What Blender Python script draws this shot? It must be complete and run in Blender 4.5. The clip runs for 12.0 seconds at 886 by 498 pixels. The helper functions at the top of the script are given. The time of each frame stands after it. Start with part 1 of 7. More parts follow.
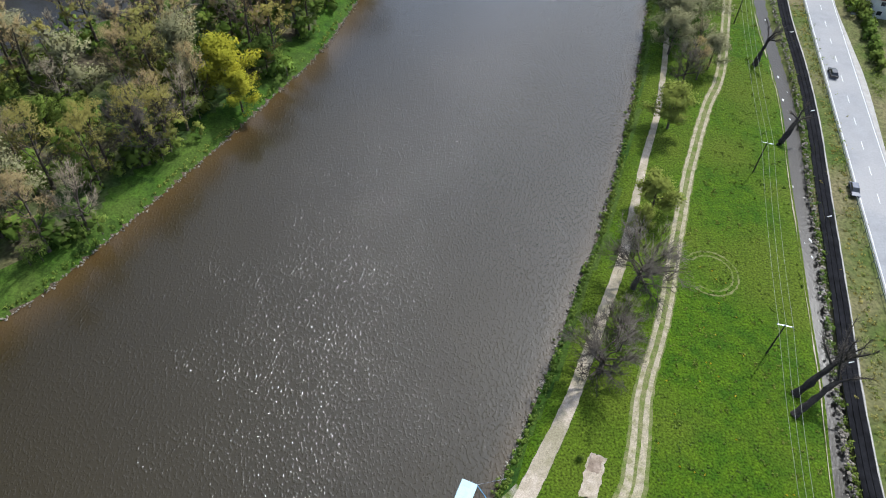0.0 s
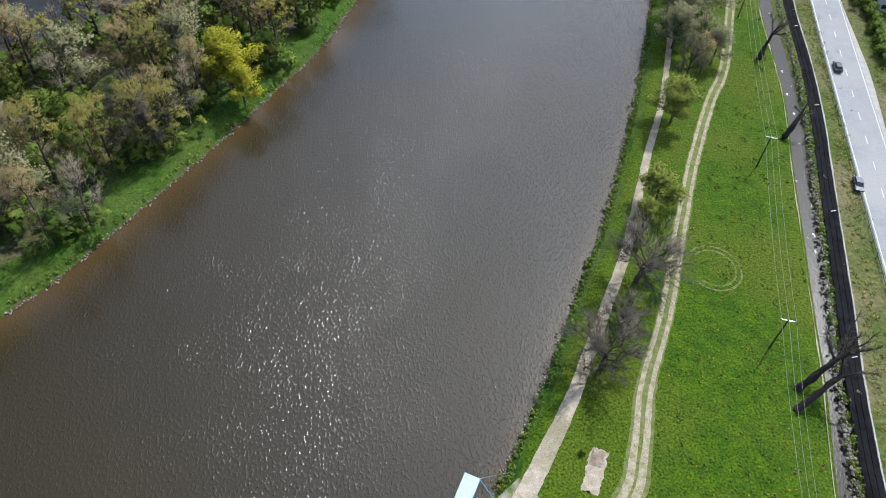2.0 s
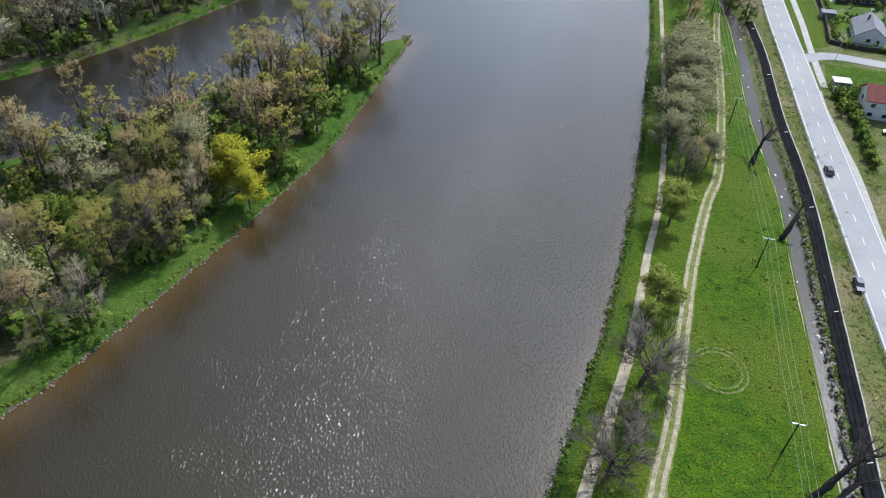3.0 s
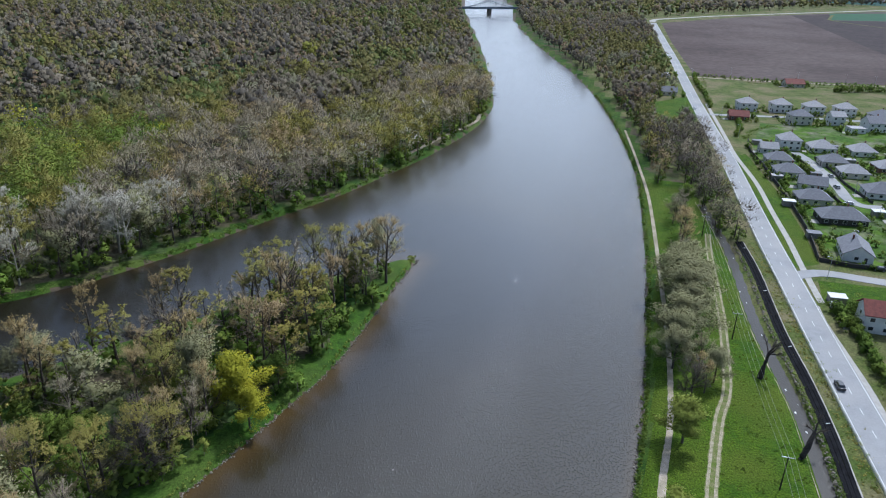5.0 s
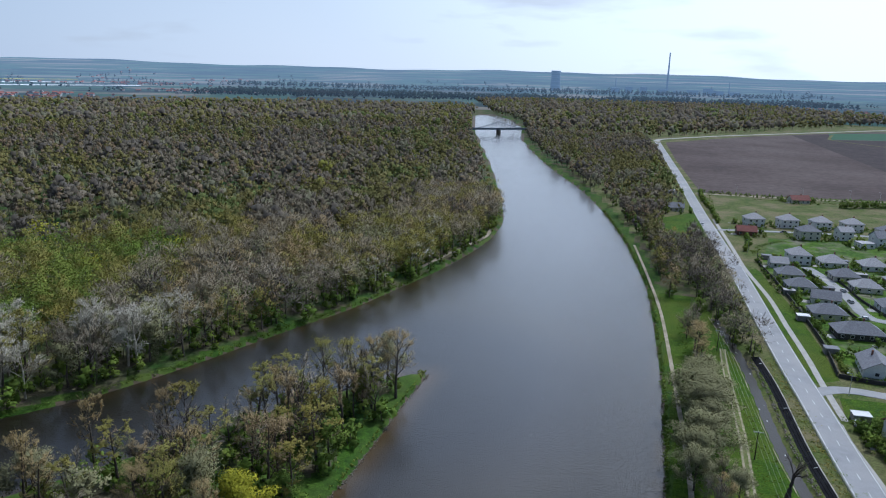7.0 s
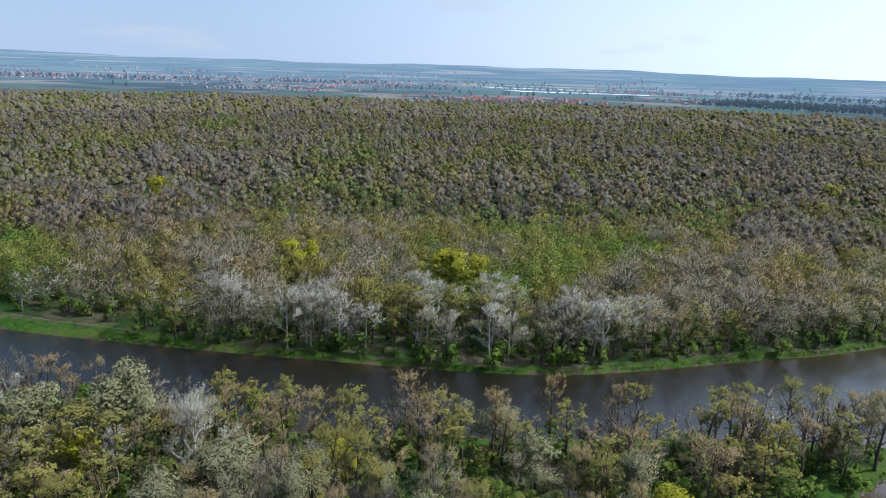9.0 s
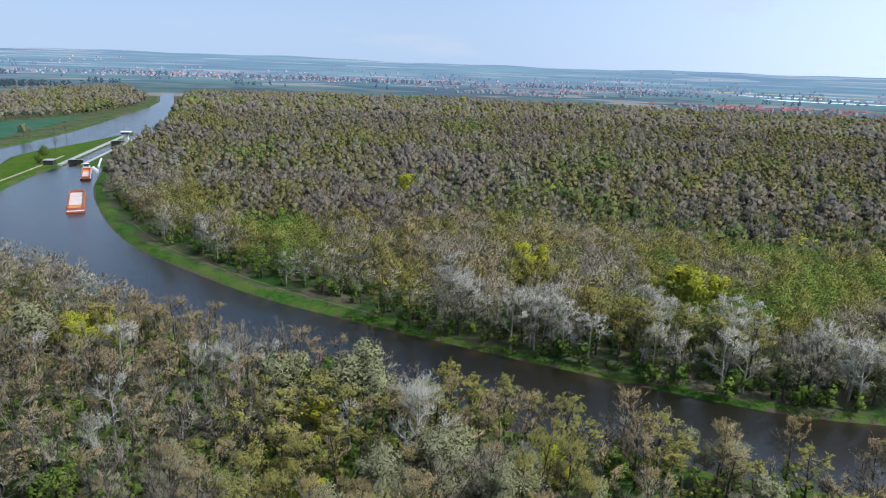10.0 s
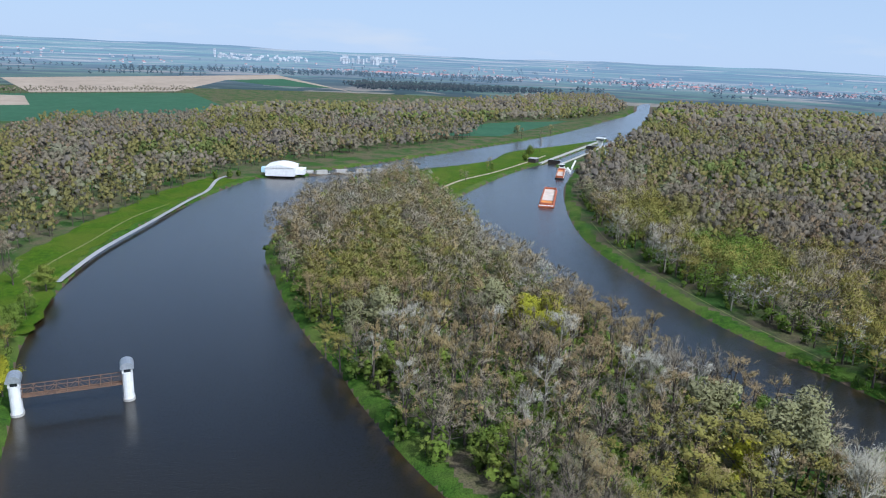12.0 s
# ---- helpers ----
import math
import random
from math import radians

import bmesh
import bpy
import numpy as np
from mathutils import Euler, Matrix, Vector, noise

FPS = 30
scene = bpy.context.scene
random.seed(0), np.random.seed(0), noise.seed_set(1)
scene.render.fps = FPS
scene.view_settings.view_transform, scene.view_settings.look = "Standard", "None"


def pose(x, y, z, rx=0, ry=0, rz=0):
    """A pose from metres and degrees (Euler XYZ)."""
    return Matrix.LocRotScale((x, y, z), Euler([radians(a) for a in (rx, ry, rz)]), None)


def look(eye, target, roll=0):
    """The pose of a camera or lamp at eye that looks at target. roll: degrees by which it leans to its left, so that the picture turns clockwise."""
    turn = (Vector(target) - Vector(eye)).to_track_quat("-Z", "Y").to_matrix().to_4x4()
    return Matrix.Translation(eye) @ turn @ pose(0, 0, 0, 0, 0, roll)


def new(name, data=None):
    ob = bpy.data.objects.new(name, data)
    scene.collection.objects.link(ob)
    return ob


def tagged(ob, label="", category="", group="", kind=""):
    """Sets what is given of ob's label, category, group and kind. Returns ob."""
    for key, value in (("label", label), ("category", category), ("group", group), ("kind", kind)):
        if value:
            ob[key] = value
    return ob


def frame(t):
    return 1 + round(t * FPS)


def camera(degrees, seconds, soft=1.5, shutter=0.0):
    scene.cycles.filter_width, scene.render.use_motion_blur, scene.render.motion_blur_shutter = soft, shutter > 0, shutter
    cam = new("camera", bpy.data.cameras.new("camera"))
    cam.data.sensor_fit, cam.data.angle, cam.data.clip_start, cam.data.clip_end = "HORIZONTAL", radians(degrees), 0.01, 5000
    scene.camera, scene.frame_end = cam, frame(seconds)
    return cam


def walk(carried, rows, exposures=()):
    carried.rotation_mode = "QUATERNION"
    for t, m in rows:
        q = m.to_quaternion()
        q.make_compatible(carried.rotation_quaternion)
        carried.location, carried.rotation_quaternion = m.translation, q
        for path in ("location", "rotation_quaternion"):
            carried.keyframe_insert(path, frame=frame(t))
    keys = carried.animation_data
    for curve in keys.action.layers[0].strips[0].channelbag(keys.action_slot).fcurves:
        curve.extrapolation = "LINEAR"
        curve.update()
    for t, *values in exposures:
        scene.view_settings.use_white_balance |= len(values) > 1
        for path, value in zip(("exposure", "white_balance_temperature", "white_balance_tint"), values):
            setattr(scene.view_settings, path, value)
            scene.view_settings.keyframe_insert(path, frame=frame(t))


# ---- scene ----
cam = camera(63.84, 12.0, soft=1.1)
PATH = [
    (0.00, pose(0, 0, 104, 41.69, -2.27, 1.36)),
    (0.50, pose(0, 0, 104, 37.36, -2.24, 1.43)),
    (1.00, pose(0, 0, 104, 33.66, -2.23, 1.47)),
    (1.50, pose(0, 0, 104, 36.38, -2.18, 1.51)),
    (2.00, pose(0, 0, 104, 41.24, -2.13, 1.53)),
    (2.50, pose(0, 0, 104, 45.45, -2.10, 1.56)),
    (3.00, pose(0, 0, 104, 49.38, -1.98, 1.55)),
    (3.20, pose(0, 0, 104, 50.95, -1.94, 1.57)),
    (4.80, pose(0, 0, 104, 64.79, -1.55, 1.69)),
    (5.00, pose(0, 0, 104, 66.63, -1.59, 1.73)),
    (5.50, pose(0, 0, 104, 71.51, -1.47, 1.83)),
    (6.00, pose(0, 0, 104, 73.56, -1.43, 1.83)),
    (6.50, pose(0, 0, 104, 74.21, -1.37, 1.84)),
    (6.70, pose(0, 0, 104, 75.47, -1.42, 1.86)),
    (7.10, pose(0, 0, 104, 75.75, -1.45, 3.40)),
    (7.50, pose(0, 0, 104, 75.85, -1.50, 9.90)),
    (8.30, pose(0, 0, 104, 75.71, -1.70, 26.69)),
    (8.50, pose(0, 0, 104, 75.58, -1.58, 30.94)),
    (9.00, pose(0, 0, 104, 75.48, -1.81, 41.05)),
    (9.50, pose(0, 0, 104, 75.37, -1.83, 50.72)),
    (10.00, pose(0, 0, 104, 75.31, -1.97, 60.16)),
    (10.50, pose(0, 0, 104, 75.13, -2.13, 69.61)),
    (11.00, pose(0, 0, 104, 74.99, -2.23, 79.08)),
    (11.50, pose(0, 0, 104, 74.92, -2.29, 88.36)),
    (12.00, pose(0, 0, 104, 74.80, -2.38, 96.51)),
]
walk(cam, PATH, exposures=[(0.0, -0.12, 5900, 10), (1.0, -0.18, 5950, 10), (2.5, -0.12, 5800, 10), (3.2, -0.16, 5750, 10), (4.8, -0.42, 5500, 10), (5.5, -0.62, 5350, 10), (6.7, -0.90, 5350, 10), (8.3, -0.48, 5500, 10), (12.0, -0.28, 5450, 10)])

# ---- light ----
SUN_AZ, SUN_EL = 38.0, 51.0
world = bpy.data.worlds.new("sky")
scene.world = world
world.use_nodes = True
wn = world.node_tree
sky = wn.nodes.new("ShaderNodeTexSky")
sky.sky_type = "NISHITA"
sky.sun_disc = False
sky.sun_elevation, sky.sun_rotation = radians(SUN_EL), radians(SUN_AZ)
sky.air_density, sky.dust_density, sky.ozone_density = 1.0, 0.25, 2.0


def build_sky():
    """Clear blue overhead, a pale haze low down and round the sun, and thin scattered clouds."""
    n, link = wn.nodes, wn.links.new
    co = n.new("ShaderNodeTexCoord")
    sep = n.new("ShaderNodeSeparateXYZ")
    link(co.outputs["Generated"], sep.inputs[0])
    haze = n.new("ShaderNodeMapRange")
    haze.interpolation_type = "SMOOTHSTEP"
    haze.inputs["From Min"].default_value, haze.inputs["From Max"].default_value = 0.62, -0.04
    haze.inputs["To Max"].default_value = 0.90
    link(sep.outputs["Z"], haze.inputs["Value"])
    mp = n.new("ShaderNodeMapping")
    mp.inputs["Scale"].default_value = (1.0, 1.0, 5.0)
    link(co.outputs["Generated"], mp.inputs["Vector"])
    cloud = n.new("ShaderNodeTexNoise")
    cloud.inputs["Scale"].default_value, cloud.inputs["Detail"].default_value = 4.5, 7.0
    link(mp.outputs["Vector"], cloud.inputs["Vector"])
    cr = n.new("ShaderNodeMapRange")
    cr.inputs["From Min"].default_value, cr.inputs["From Max"].default_value, cr.inputs["To Max"].default_value = 0.55, 0.72, 0.7
    link(cloud.outputs["Fac"], cr.inputs["Value"])
    low = n.new("ShaderNodeMapRange")
    low.inputs["From Min"].default_value, low.inputs["From Max"].default_value = 0.42, 0.24
    link(sep.outputs["Z"], low.inputs["Value"])
    thin = n.new("ShaderNodeMath")
    thin.operation = "MULTIPLY"
    link(cr.outputs["Result"], thin.inputs[0]), link(low.outputs["Result"], thin.inputs[1])
    sunward = n.new("ShaderNodeVectorMath")
    sunward.operation = "DOT_PRODUCT"
    sunward.inputs[1].default_value = (math.sin(radians(SUN_AZ)), math.cos(radians(SUN_AZ)), 0.4)
    link(co.outputs["Generated"], sunward.inputs[0])
    sr = n.new("ShaderNodeMapRange")
    sr.interpolation_type = "SMOOTHSTEP"
    sr.inputs["From Min"].default_value, sr.inputs["From Max"].default_value = -0.2, 1.1
    link(sunward.outputs["Value"], sr.inputs["Value"])
    glare = n.new("ShaderNodeMix")
    glare.data_type = "RGBA"
    glare.inputs["A"].default_value, glare.inputs["B"].default_value = (6.2, 7.4, 9.0, 1), (15.0, 15.6, 16.2, 1)
    link(sr.outputs["Result"], glare.inputs["Factor"])
    m1 = n.new("ShaderNodeMix")
    m1.data_type = "RGBA"
    link(glare.outputs["Result"], m1.inputs["B"])
    link(haze.outputs["Result"], m1.inputs["Factor"]), link(sky.outputs[0], m1.inputs["A"])
    m2 = n.new("ShaderNodeMix")
    m2.data_type = "RGBA"
    m2.inputs["B"].default_value = (7.8, 8.0, 8.2, 1)
    link(thin.outputs[0], m2.inputs["Factor"]), link(m1.outputs["Result"], m2.inputs["A"])
    near_sun = n.new("ShaderNodeVectorMath")
    near_sun.operation = "DOT_PRODUCT"
    near_sun.inputs[1].default_value = (math.sin(radians(SUN_AZ)) * math.cos(radians(SUN_EL)), math.cos(radians(SUN_AZ)) * math.cos(radians(SUN_EL)), math.sin(radians(SUN_EL)))
    link(co.outputs["Generated"], near_sun.inputs[0])
    aureole = n.new("ShaderNodeMapRange")
    aureole.inputs["From Min"].default_value, aureole.inputs["From Max"].default_value = 0.45, 1.0
    link(near_sun.outputs["Value"], aureole.inputs["Value"])
    fall = n.new("ShaderNodeMath")
    fall.operation = "POWER"
    fall.inputs[1].default_value = 1.5
    link(aureole.outputs["Result"], fall.inputs[0])
    m3 = n.new("ShaderNodeMix")
    m3.data_type, m3.blend_type = "RGBA", "ADD"
    m3.inputs["B"].default_value = (18.0, 18.2, 18.6, 1)
    link(fall.outputs[0], m3.inputs["Factor"]), link(m2.outputs["Result"], m3.inputs["A"])
    link(m3.outputs["Result"], n["Background"].inputs[0])
    n["Background"].inputs[1].default_value = 0.11


build_sky()
sun_data = bpy.data.lights.new("sun", "SUN")
sun_data.energy, sun_data.angle, sun_data.color = 5.0, radians(0.53), (1.0, 0.95, 0.87)
sun = new("sun", sun_data)
to_sun = Vector((math.sin(radians(SUN_AZ)) * math.cos(radians(SUN_EL)), math.cos(radians(SUN_AZ)) * math.cos(radians(SUN_EL)), math.sin(radians(SUN_EL))))
sun.matrix_world = look(to_sun * 300, (0, 0, 0))


# ---- materials ----
def material(name, base, second=None, scale=1.0, rough=0.8, fine=0.0, bump=0.0, metal=0.0, island=0.0, translucent=0.0, third=None, third_scale=0.02, contrast=(0.35, 0.65), spec=0.3):
    """base and second mixed by noise of that scale (per metre), third by a broad one; fine: extra grain; island: change from piece to piece."""
    mat = bpy.data.materials.new(name)
    mat.use_nodes = True
    nt = mat.node_tree
    n, link = nt.nodes, nt.links.new
    bsdf = n["Principled BSDF"]
    bsdf.inputs["Roughness"].default_value, bsdf.inputs["Metallic"].default_value = rough, metal
    bsdf.inputs["Specular IOR Level"].default_value = spec
    geo = n.new("ShaderNodeNewGeometry")

    def noise_fac(s, lo, hi, detail=5.0):
        t = n.new("ShaderNodeTexNoise")
        t.inputs["Scale"].default_value, t.inputs["Detail"].default_value = s, detail
        link(geo.outputs["Position"], t.inputs["Vector"])
        r = n.new("ShaderNodeMapRange")
        r.inputs["From Min"].default_value, r.inputs["From Max"].default_value = lo, hi
        link(t.outputs["Fac"], r.inputs["Value"])
        return r.outputs["Result"], t

    def mix(a, b, fac):
        m = n.new("ShaderNodeMix")
        m.data_type = "RGBA"
        link(fac, m.inputs["Factor"])
        for sock, v in ((m.inputs["A"], a), (m.inputs["B"], b)):
            if isinstance(v, tuple):
                sock.default_value = (*v, 1)
            else:
                link(v, sock)
        return m.outputs["Result"]

    col = base
    if second:
        f, tex = noise_fac(scale, *contrast)
        col = mix(base, second, f)
    if third:
        f, _ = noise_fac(third_scale, 0.42, 0.62, 3.0)
        col = mix(col, third, f)
    if fine or island:
        hsv = n.new("ShaderNodeHueSaturation")
        if isinstance(col, tuple):
            hsv.inputs["Color"].default_value = (*col, 1)
        else:
            link(col, hsv.inputs["Color"])
        val = None
        if fine:
            t = n.new("ShaderNodeTexNoise")
            t.inputs["Scale"].default_value, t.inputs["Detail"].default_value = scale * 6, 4.0
            link(geo.outputs["Position"], t.inputs["Vector"])
            r = n.new("ShaderNodeMapRange")
            r.inputs["From Min"].default_value, r.inputs["From Max"].default_value = 0.3, 0.7
            r.inputs["To Min"].default_value, r.inputs["To Max"].default_value = 1 - fine, 1 + fine
            link(t.outputs["Fac"], r.inputs["Value"])
            val = r.outputs["Result"]
        if island:
            r = n.new("ShaderNodeMapRange")
            r.inputs["To Min"].default_value, r.inputs["To Max"].default_value = 1 - island, 1 + island
            link(geo.outputs["Random Per Island"], r.inputs["Value"])
            if val is None:
                val = r.outputs["Result"]
            else:
                m = n.new("ShaderNodeMath")
                m.operation = "MULTIPLY"
                link(val, m.inputs[0]), link(r.outputs["Result"], m.inputs[1])
                val = m.outputs[0]
        link(val, hsv.inputs["Value"])
        col = hsv.outputs["Color"]
    if isinstance(col, tuple):
        bsdf.inputs["Base Color"].default_value = (*col, 1)
    else:
        link(col, bsdf.inputs["Base Color"])
    if bump:
        t = n.new("ShaderNodeTexNoise")
        t.inputs["Scale"].default_value, t.inputs["Detail"].default_value = scale * 3, 6.0
        link(geo.outputs["Position"], t.inputs["Vector"])
        b = n.new("ShaderNodeBump")
        b.inputs["Distance"].default_value = bump
        link(t.outputs["Fac"], b.inputs["Height"])
        link(b.outputs["Normal"], bsdf.inputs["Normal"])
    if translucent:
        tr = n.new("ShaderNodeBsdfTranslucent")
        if isinstance(col, tuple):
            tr.inputs["Color"].default_value = (*col, 1)
        else:
            link(col, tr.inputs["Color"])
        ms = n.new("ShaderNodeMixShader")
        ms.inputs[0].default_value = translucent
        link(bsdf.outputs[0], ms.inputs[1]), link(tr.outputs[0], ms.inputs[2])
        link(ms.outputs[0], n["Material Output"].inputs["Surface"])
    return mat


def water_material(name, base, second, shallow, coat=1.0, gloss=0.6):
    """Turbid water: a rough swell that carries the sun's broad sheen, and fine ripples, steepest in mid-river, that glint."""
    mat = material(name, base, second, 0.02, rough=0.30, spec=gloss * 0.6)
    nt = mat.node_tree
    n, link = nt.nodes, nt.links.new
    bsdf = n["Principled BSDF"]
    bsdf.inputs["IOR"].default_value = 1.33
    bsdf.inputs["Coat Weight"].default_value, bsdf.inputs["Coat Roughness"].default_value, bsdf.inputs["Coat IOR"].default_value = coat, 0.14, 1.40
    if shallow:
        at = n.new("ShaderNodeAttribute")
        at.attribute_name = "shallow"
        mix = n.new("ShaderNodeMix")
        mix.data_type = "RGBA"
        mix.inputs["B"].default_value = (*shallow, 1)
        old = bsdf.inputs["Base Color"].links[0].from_socket
        # darker base colour; along the canal it paints in the wood's reflection
        darkened = n.new("ShaderNodeAttribute")
        darkened.attribute_name = "darkened"
        dark_mix = n.new("ShaderNodeMix")
        dark_mix.data_type = "RGBA"
        dark_mix.inputs["B"].default_value = (0.0085, 0.0075, 0.0055, 1)
        link(old, dark_mix.inputs["A"]), link(darkened.outputs["Fac"], dark_mix.inputs["Factor"])
        link(dark_mix.outputs["Result"], mix.inputs["A"]), link(at.outputs["Fac"], mix.inputs["Factor"]), link(mix.outputs["Result"], bsdf.inputs["Base Color"])
    geo = n.new("ShaderNodeNewGeometry")
    sep = n.new("ShaderNodeSeparateXYZ")
    link(geo.outputs["Position"], sep.inputs[0])
    across = n.new("ShaderNodeMath")
    across.operation = "MULTIPLY_ADD"
    across.inputs[1].default_value = -0.22
    link(sep.outputs["Y"], across.inputs[0]), link(sep.outputs["X"], across.inputs[2])
    shift = n.new("ShaderNodeMath")
    shift.operation = "ADD"
    shift.inputs[1].default_value = -11.0
    link(across.outputs[0], shift.inputs[0])
    dist = n.new("ShaderNodeMath")
    dist.operation = "ABSOLUTE"
    link(shift.outputs[0], dist.inputs[0])
    band = n.new("ShaderNodeMapRange")
    band.interpolation_type = "SMOOTHSTEP"
    band.inputs["From Min"].default_value, band.inputs["From Max"].default_value = 44.0, 2.0
    band.inputs["To Min"].default_value, band.inputs["To Max"].default_value = 0.35, 1.0
    link(dist.outputs[0], band.inputs["Value"])
    patchy = n.new("ShaderNodeTexNoise")
    patchy.inputs["Scale"].default_value, patchy.inputs["Detail"].default_value = 0.10, 3.0
    link(geo.outputs["Position"], patchy.inputs["Vector"])
    pr = n.new("ShaderNodeMapRange")
    pr.inputs["From Min"].default_value, pr.inputs["From Max"].default_value, pr.inputs["To Min"].default_value, pr.inputs["To Max"].default_value = 0.35, 0.65, 0.85, 1.1
    link(patchy.outputs["Fac"], pr.inputs["Value"])
    wind = n.new("ShaderNodeMath")
    wind.operation = "MULTIPLY"
    link(band.outputs["Result"], wind.inputs[0]), link(pr.outputs["Result"], wind.inputs[1])
    m = n.new("ShaderNodeMapping")
    m.inputs["Rotation"].default_value = (0, 0, radians(-25))
    m.inputs["Scale"].default_value = (1.0, 0.6, 1.0)
    link(geo.outputs["Position"], m.inputs["Vector"])
    normal = None
    for scale, distance, detail in ((0.6, 0.13, 2.0), (2.3, 0.15, 1.0)):
        t = n.new("ShaderNodeTexNoise")
        t.inputs["Scale"].default_value, t.inputs["Detail"].default_value = scale, detail
        link(m.outputs["Vector"], t.inputs["Vector"])
        b = n.new("ShaderNodeBump")
        b.inputs["Distance"].default_value = distance
        link(wind.outputs[0], b.inputs["Strength"])
        if scale > 1:
            crest = n.new("ShaderNodeMapRange")
            crest.inputs["From Min"].default_value, crest.inputs["From Max"].default_value = 0.53, 0.65
            link(t.outputs["Fac"], crest.inputs["Value"]), link(crest.outputs["Result"], b.inputs["Height"])
        else:
            link(t.outputs["Fac"], b.inputs["Height"])
        if normal:
            link(normal, b.inputs["Normal"])
        normal = b.outputs["Normal"]
    link(normal, bsdf.inputs["Coat Normal"])
    soft = n.new("ShaderNodeBump")
    soft.inputs["Distance"].default_value, soft.inputs["Strength"].default_value = 0.05, 0.6
    link(t.outputs["Fac"], soft.inputs["Height"]), link(soft.outputs["Normal"], bsdf.inputs["Normal"])
    return mat


M_WATER = water_material("river_water", (0.0235, 0.0170, 0.0050), (0.028, 0.0205, 0.0062), (0.075, 0.045, 0.014))
M_STREAM = water_material("stream_water", (0.036, 0.030, 0.022), (0.046, 0.039, 0.029), None, 0.25, 0.3)
M_MEADOW = material("meadow_grass", (0.060, 0.108, 0.0035), (0.030, 0.072, 0.003), 0.45, 0.9, fine=0.65, bump=0.25, third=(0.070, 0.100, 0.008), third_scale=0.05, spec=0.1)
M_BANK = material("bank_grass", (0.050, 0.105, 0.010), (0.024, 0.056, 0.008), 0.4, 0.9, fine=0.4, bump=0.08, third=(0.075, 0.105, 0.02), third_scale=0.04, spec=0.1)
M_FLOOR = material("forest_floor", (0.085, 0.085, 0.035), (0.105, 0.085, 0.055), 0.25, 0.95, fine=0.4, bump=0.08, third=(0.035, 0.075, 0.014), third_scale=0.05, spec=0.1)
M_ROUGH = material("rough_grass", (0.11, 0.125, 0.035), (0.06, 0.09, 0.018), 0.3, 0.95, fine=0.4, bump=0.08, third=(0.16, 0.14, 0.07), third_scale=0.05, spec=0.1)


def hazed_material(name, colours, haze_glow):
    """Far fields in patches, with haze painted on as bluish emission that grows with the way out."""
    mat = bpy.data.materials.new(name)
    mat.use_nodes = True
    n, link = mat.node_tree.nodes, mat.node_tree.links.new
    bsdf = n["Principled BSDF"]
    bsdf.inputs["Roughness"].default_value, bsdf.inputs["Specular IOR Level"].default_value = 1.0, 0.0
    geo = n.new("ShaderNodeNewGeometry")
    xyz = n.new("ShaderNodeSeparateXYZ")
    link(geo.outputs["Position"], xyz.inputs[0])

    def math_node(op, a, b):
        m = n.new("ShaderNodeMath")
        m.operation = op
        for sock, v in zip(m.inputs, (a, b)):
            if isinstance(v, (int, float)):
                sock.default_value = v
            else:
                link(v, sock)
        return m.outputs[0]

    ln = n.new("ShaderNodeVectorMath")
    ln.operation = "LENGTH"
    link(geo.outputs["Position"], ln.inputs[0])
    around = math_node("MULTIPLY", math_node("ARCTAN2", xyz.outputs["X"], xyz.outputs["Y"]), 11.0)
    out = math_node("ADD", math_node("MULTIPLY", ln.outputs["Value"], 0.0075), math_node("MULTIPLY", xyz.outputs["Z"], 0.2))
    comb = n.new("ShaderNodeCombineXYZ")
    link(around, comb.inputs[0]), link(out, comb.inputs[1])
    vo = n.new("ShaderNodeTexVoronoi")
    vo.inputs["Scale"].default_value = 1.0
    link(comb.outputs[0], vo.inputs["Vector"])
    sep = n.new("ShaderNodeSeparateColor")
    link(vo.outputs["Color"], sep.inputs[0])
    ramp = n.new("ShaderNodeValToRGB")
    ramp.color_ramp.interpolation = "CONSTANT"
    while len(ramp.color_ramp.elements) < len(colours):
        ramp.color_ramp.elements.new(0.5)
    for i, c in enumerate(colours):
        ramp.color_ramp.elements[i].position = i / len(colours)
        ramp.color_ramp.elements[i].color = (*c, 1)
    link(sep.outputs[0], ramp.inputs["Fac"])
    t = n.new("ShaderNodeTexNoise")
    t.inputs["Scale"].default_value, t.inputs["Detail"].default_value = 3.0, 8.0
    link(comb.outputs[0], t.inputs["Vector"])
    tr = n.new("ShaderNodeMapRange")
    tr.inputs["From Min"].default_value, tr.inputs["From Max"].default_value = 0.3, 0.7
    tr.inputs["To Min"].default_value, tr.inputs["To Max"].default_value = 0.6, 1.35
    link(t.outputs["Fac"], tr.inputs["Value"])
    hsv = n.new("ShaderNodeHueSaturation")
    link(ramp.outputs["Color"], hsv.inputs["Color"]), link(tr.outputs["Result"], hsv.inputs["Value"])
    link(hsv.outputs["Color"], bsdf.inputs["Base Color"])
    # painted haze: emission strength rises with distance from the origin
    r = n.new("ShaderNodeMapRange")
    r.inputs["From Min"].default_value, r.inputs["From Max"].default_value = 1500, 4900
    r.inputs["To Min"].default_value, r.inputs["To Max"].default_value = 0.02, haze_glow
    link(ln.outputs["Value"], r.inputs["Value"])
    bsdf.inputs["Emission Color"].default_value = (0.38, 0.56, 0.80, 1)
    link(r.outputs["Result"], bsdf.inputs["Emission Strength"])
    return mat


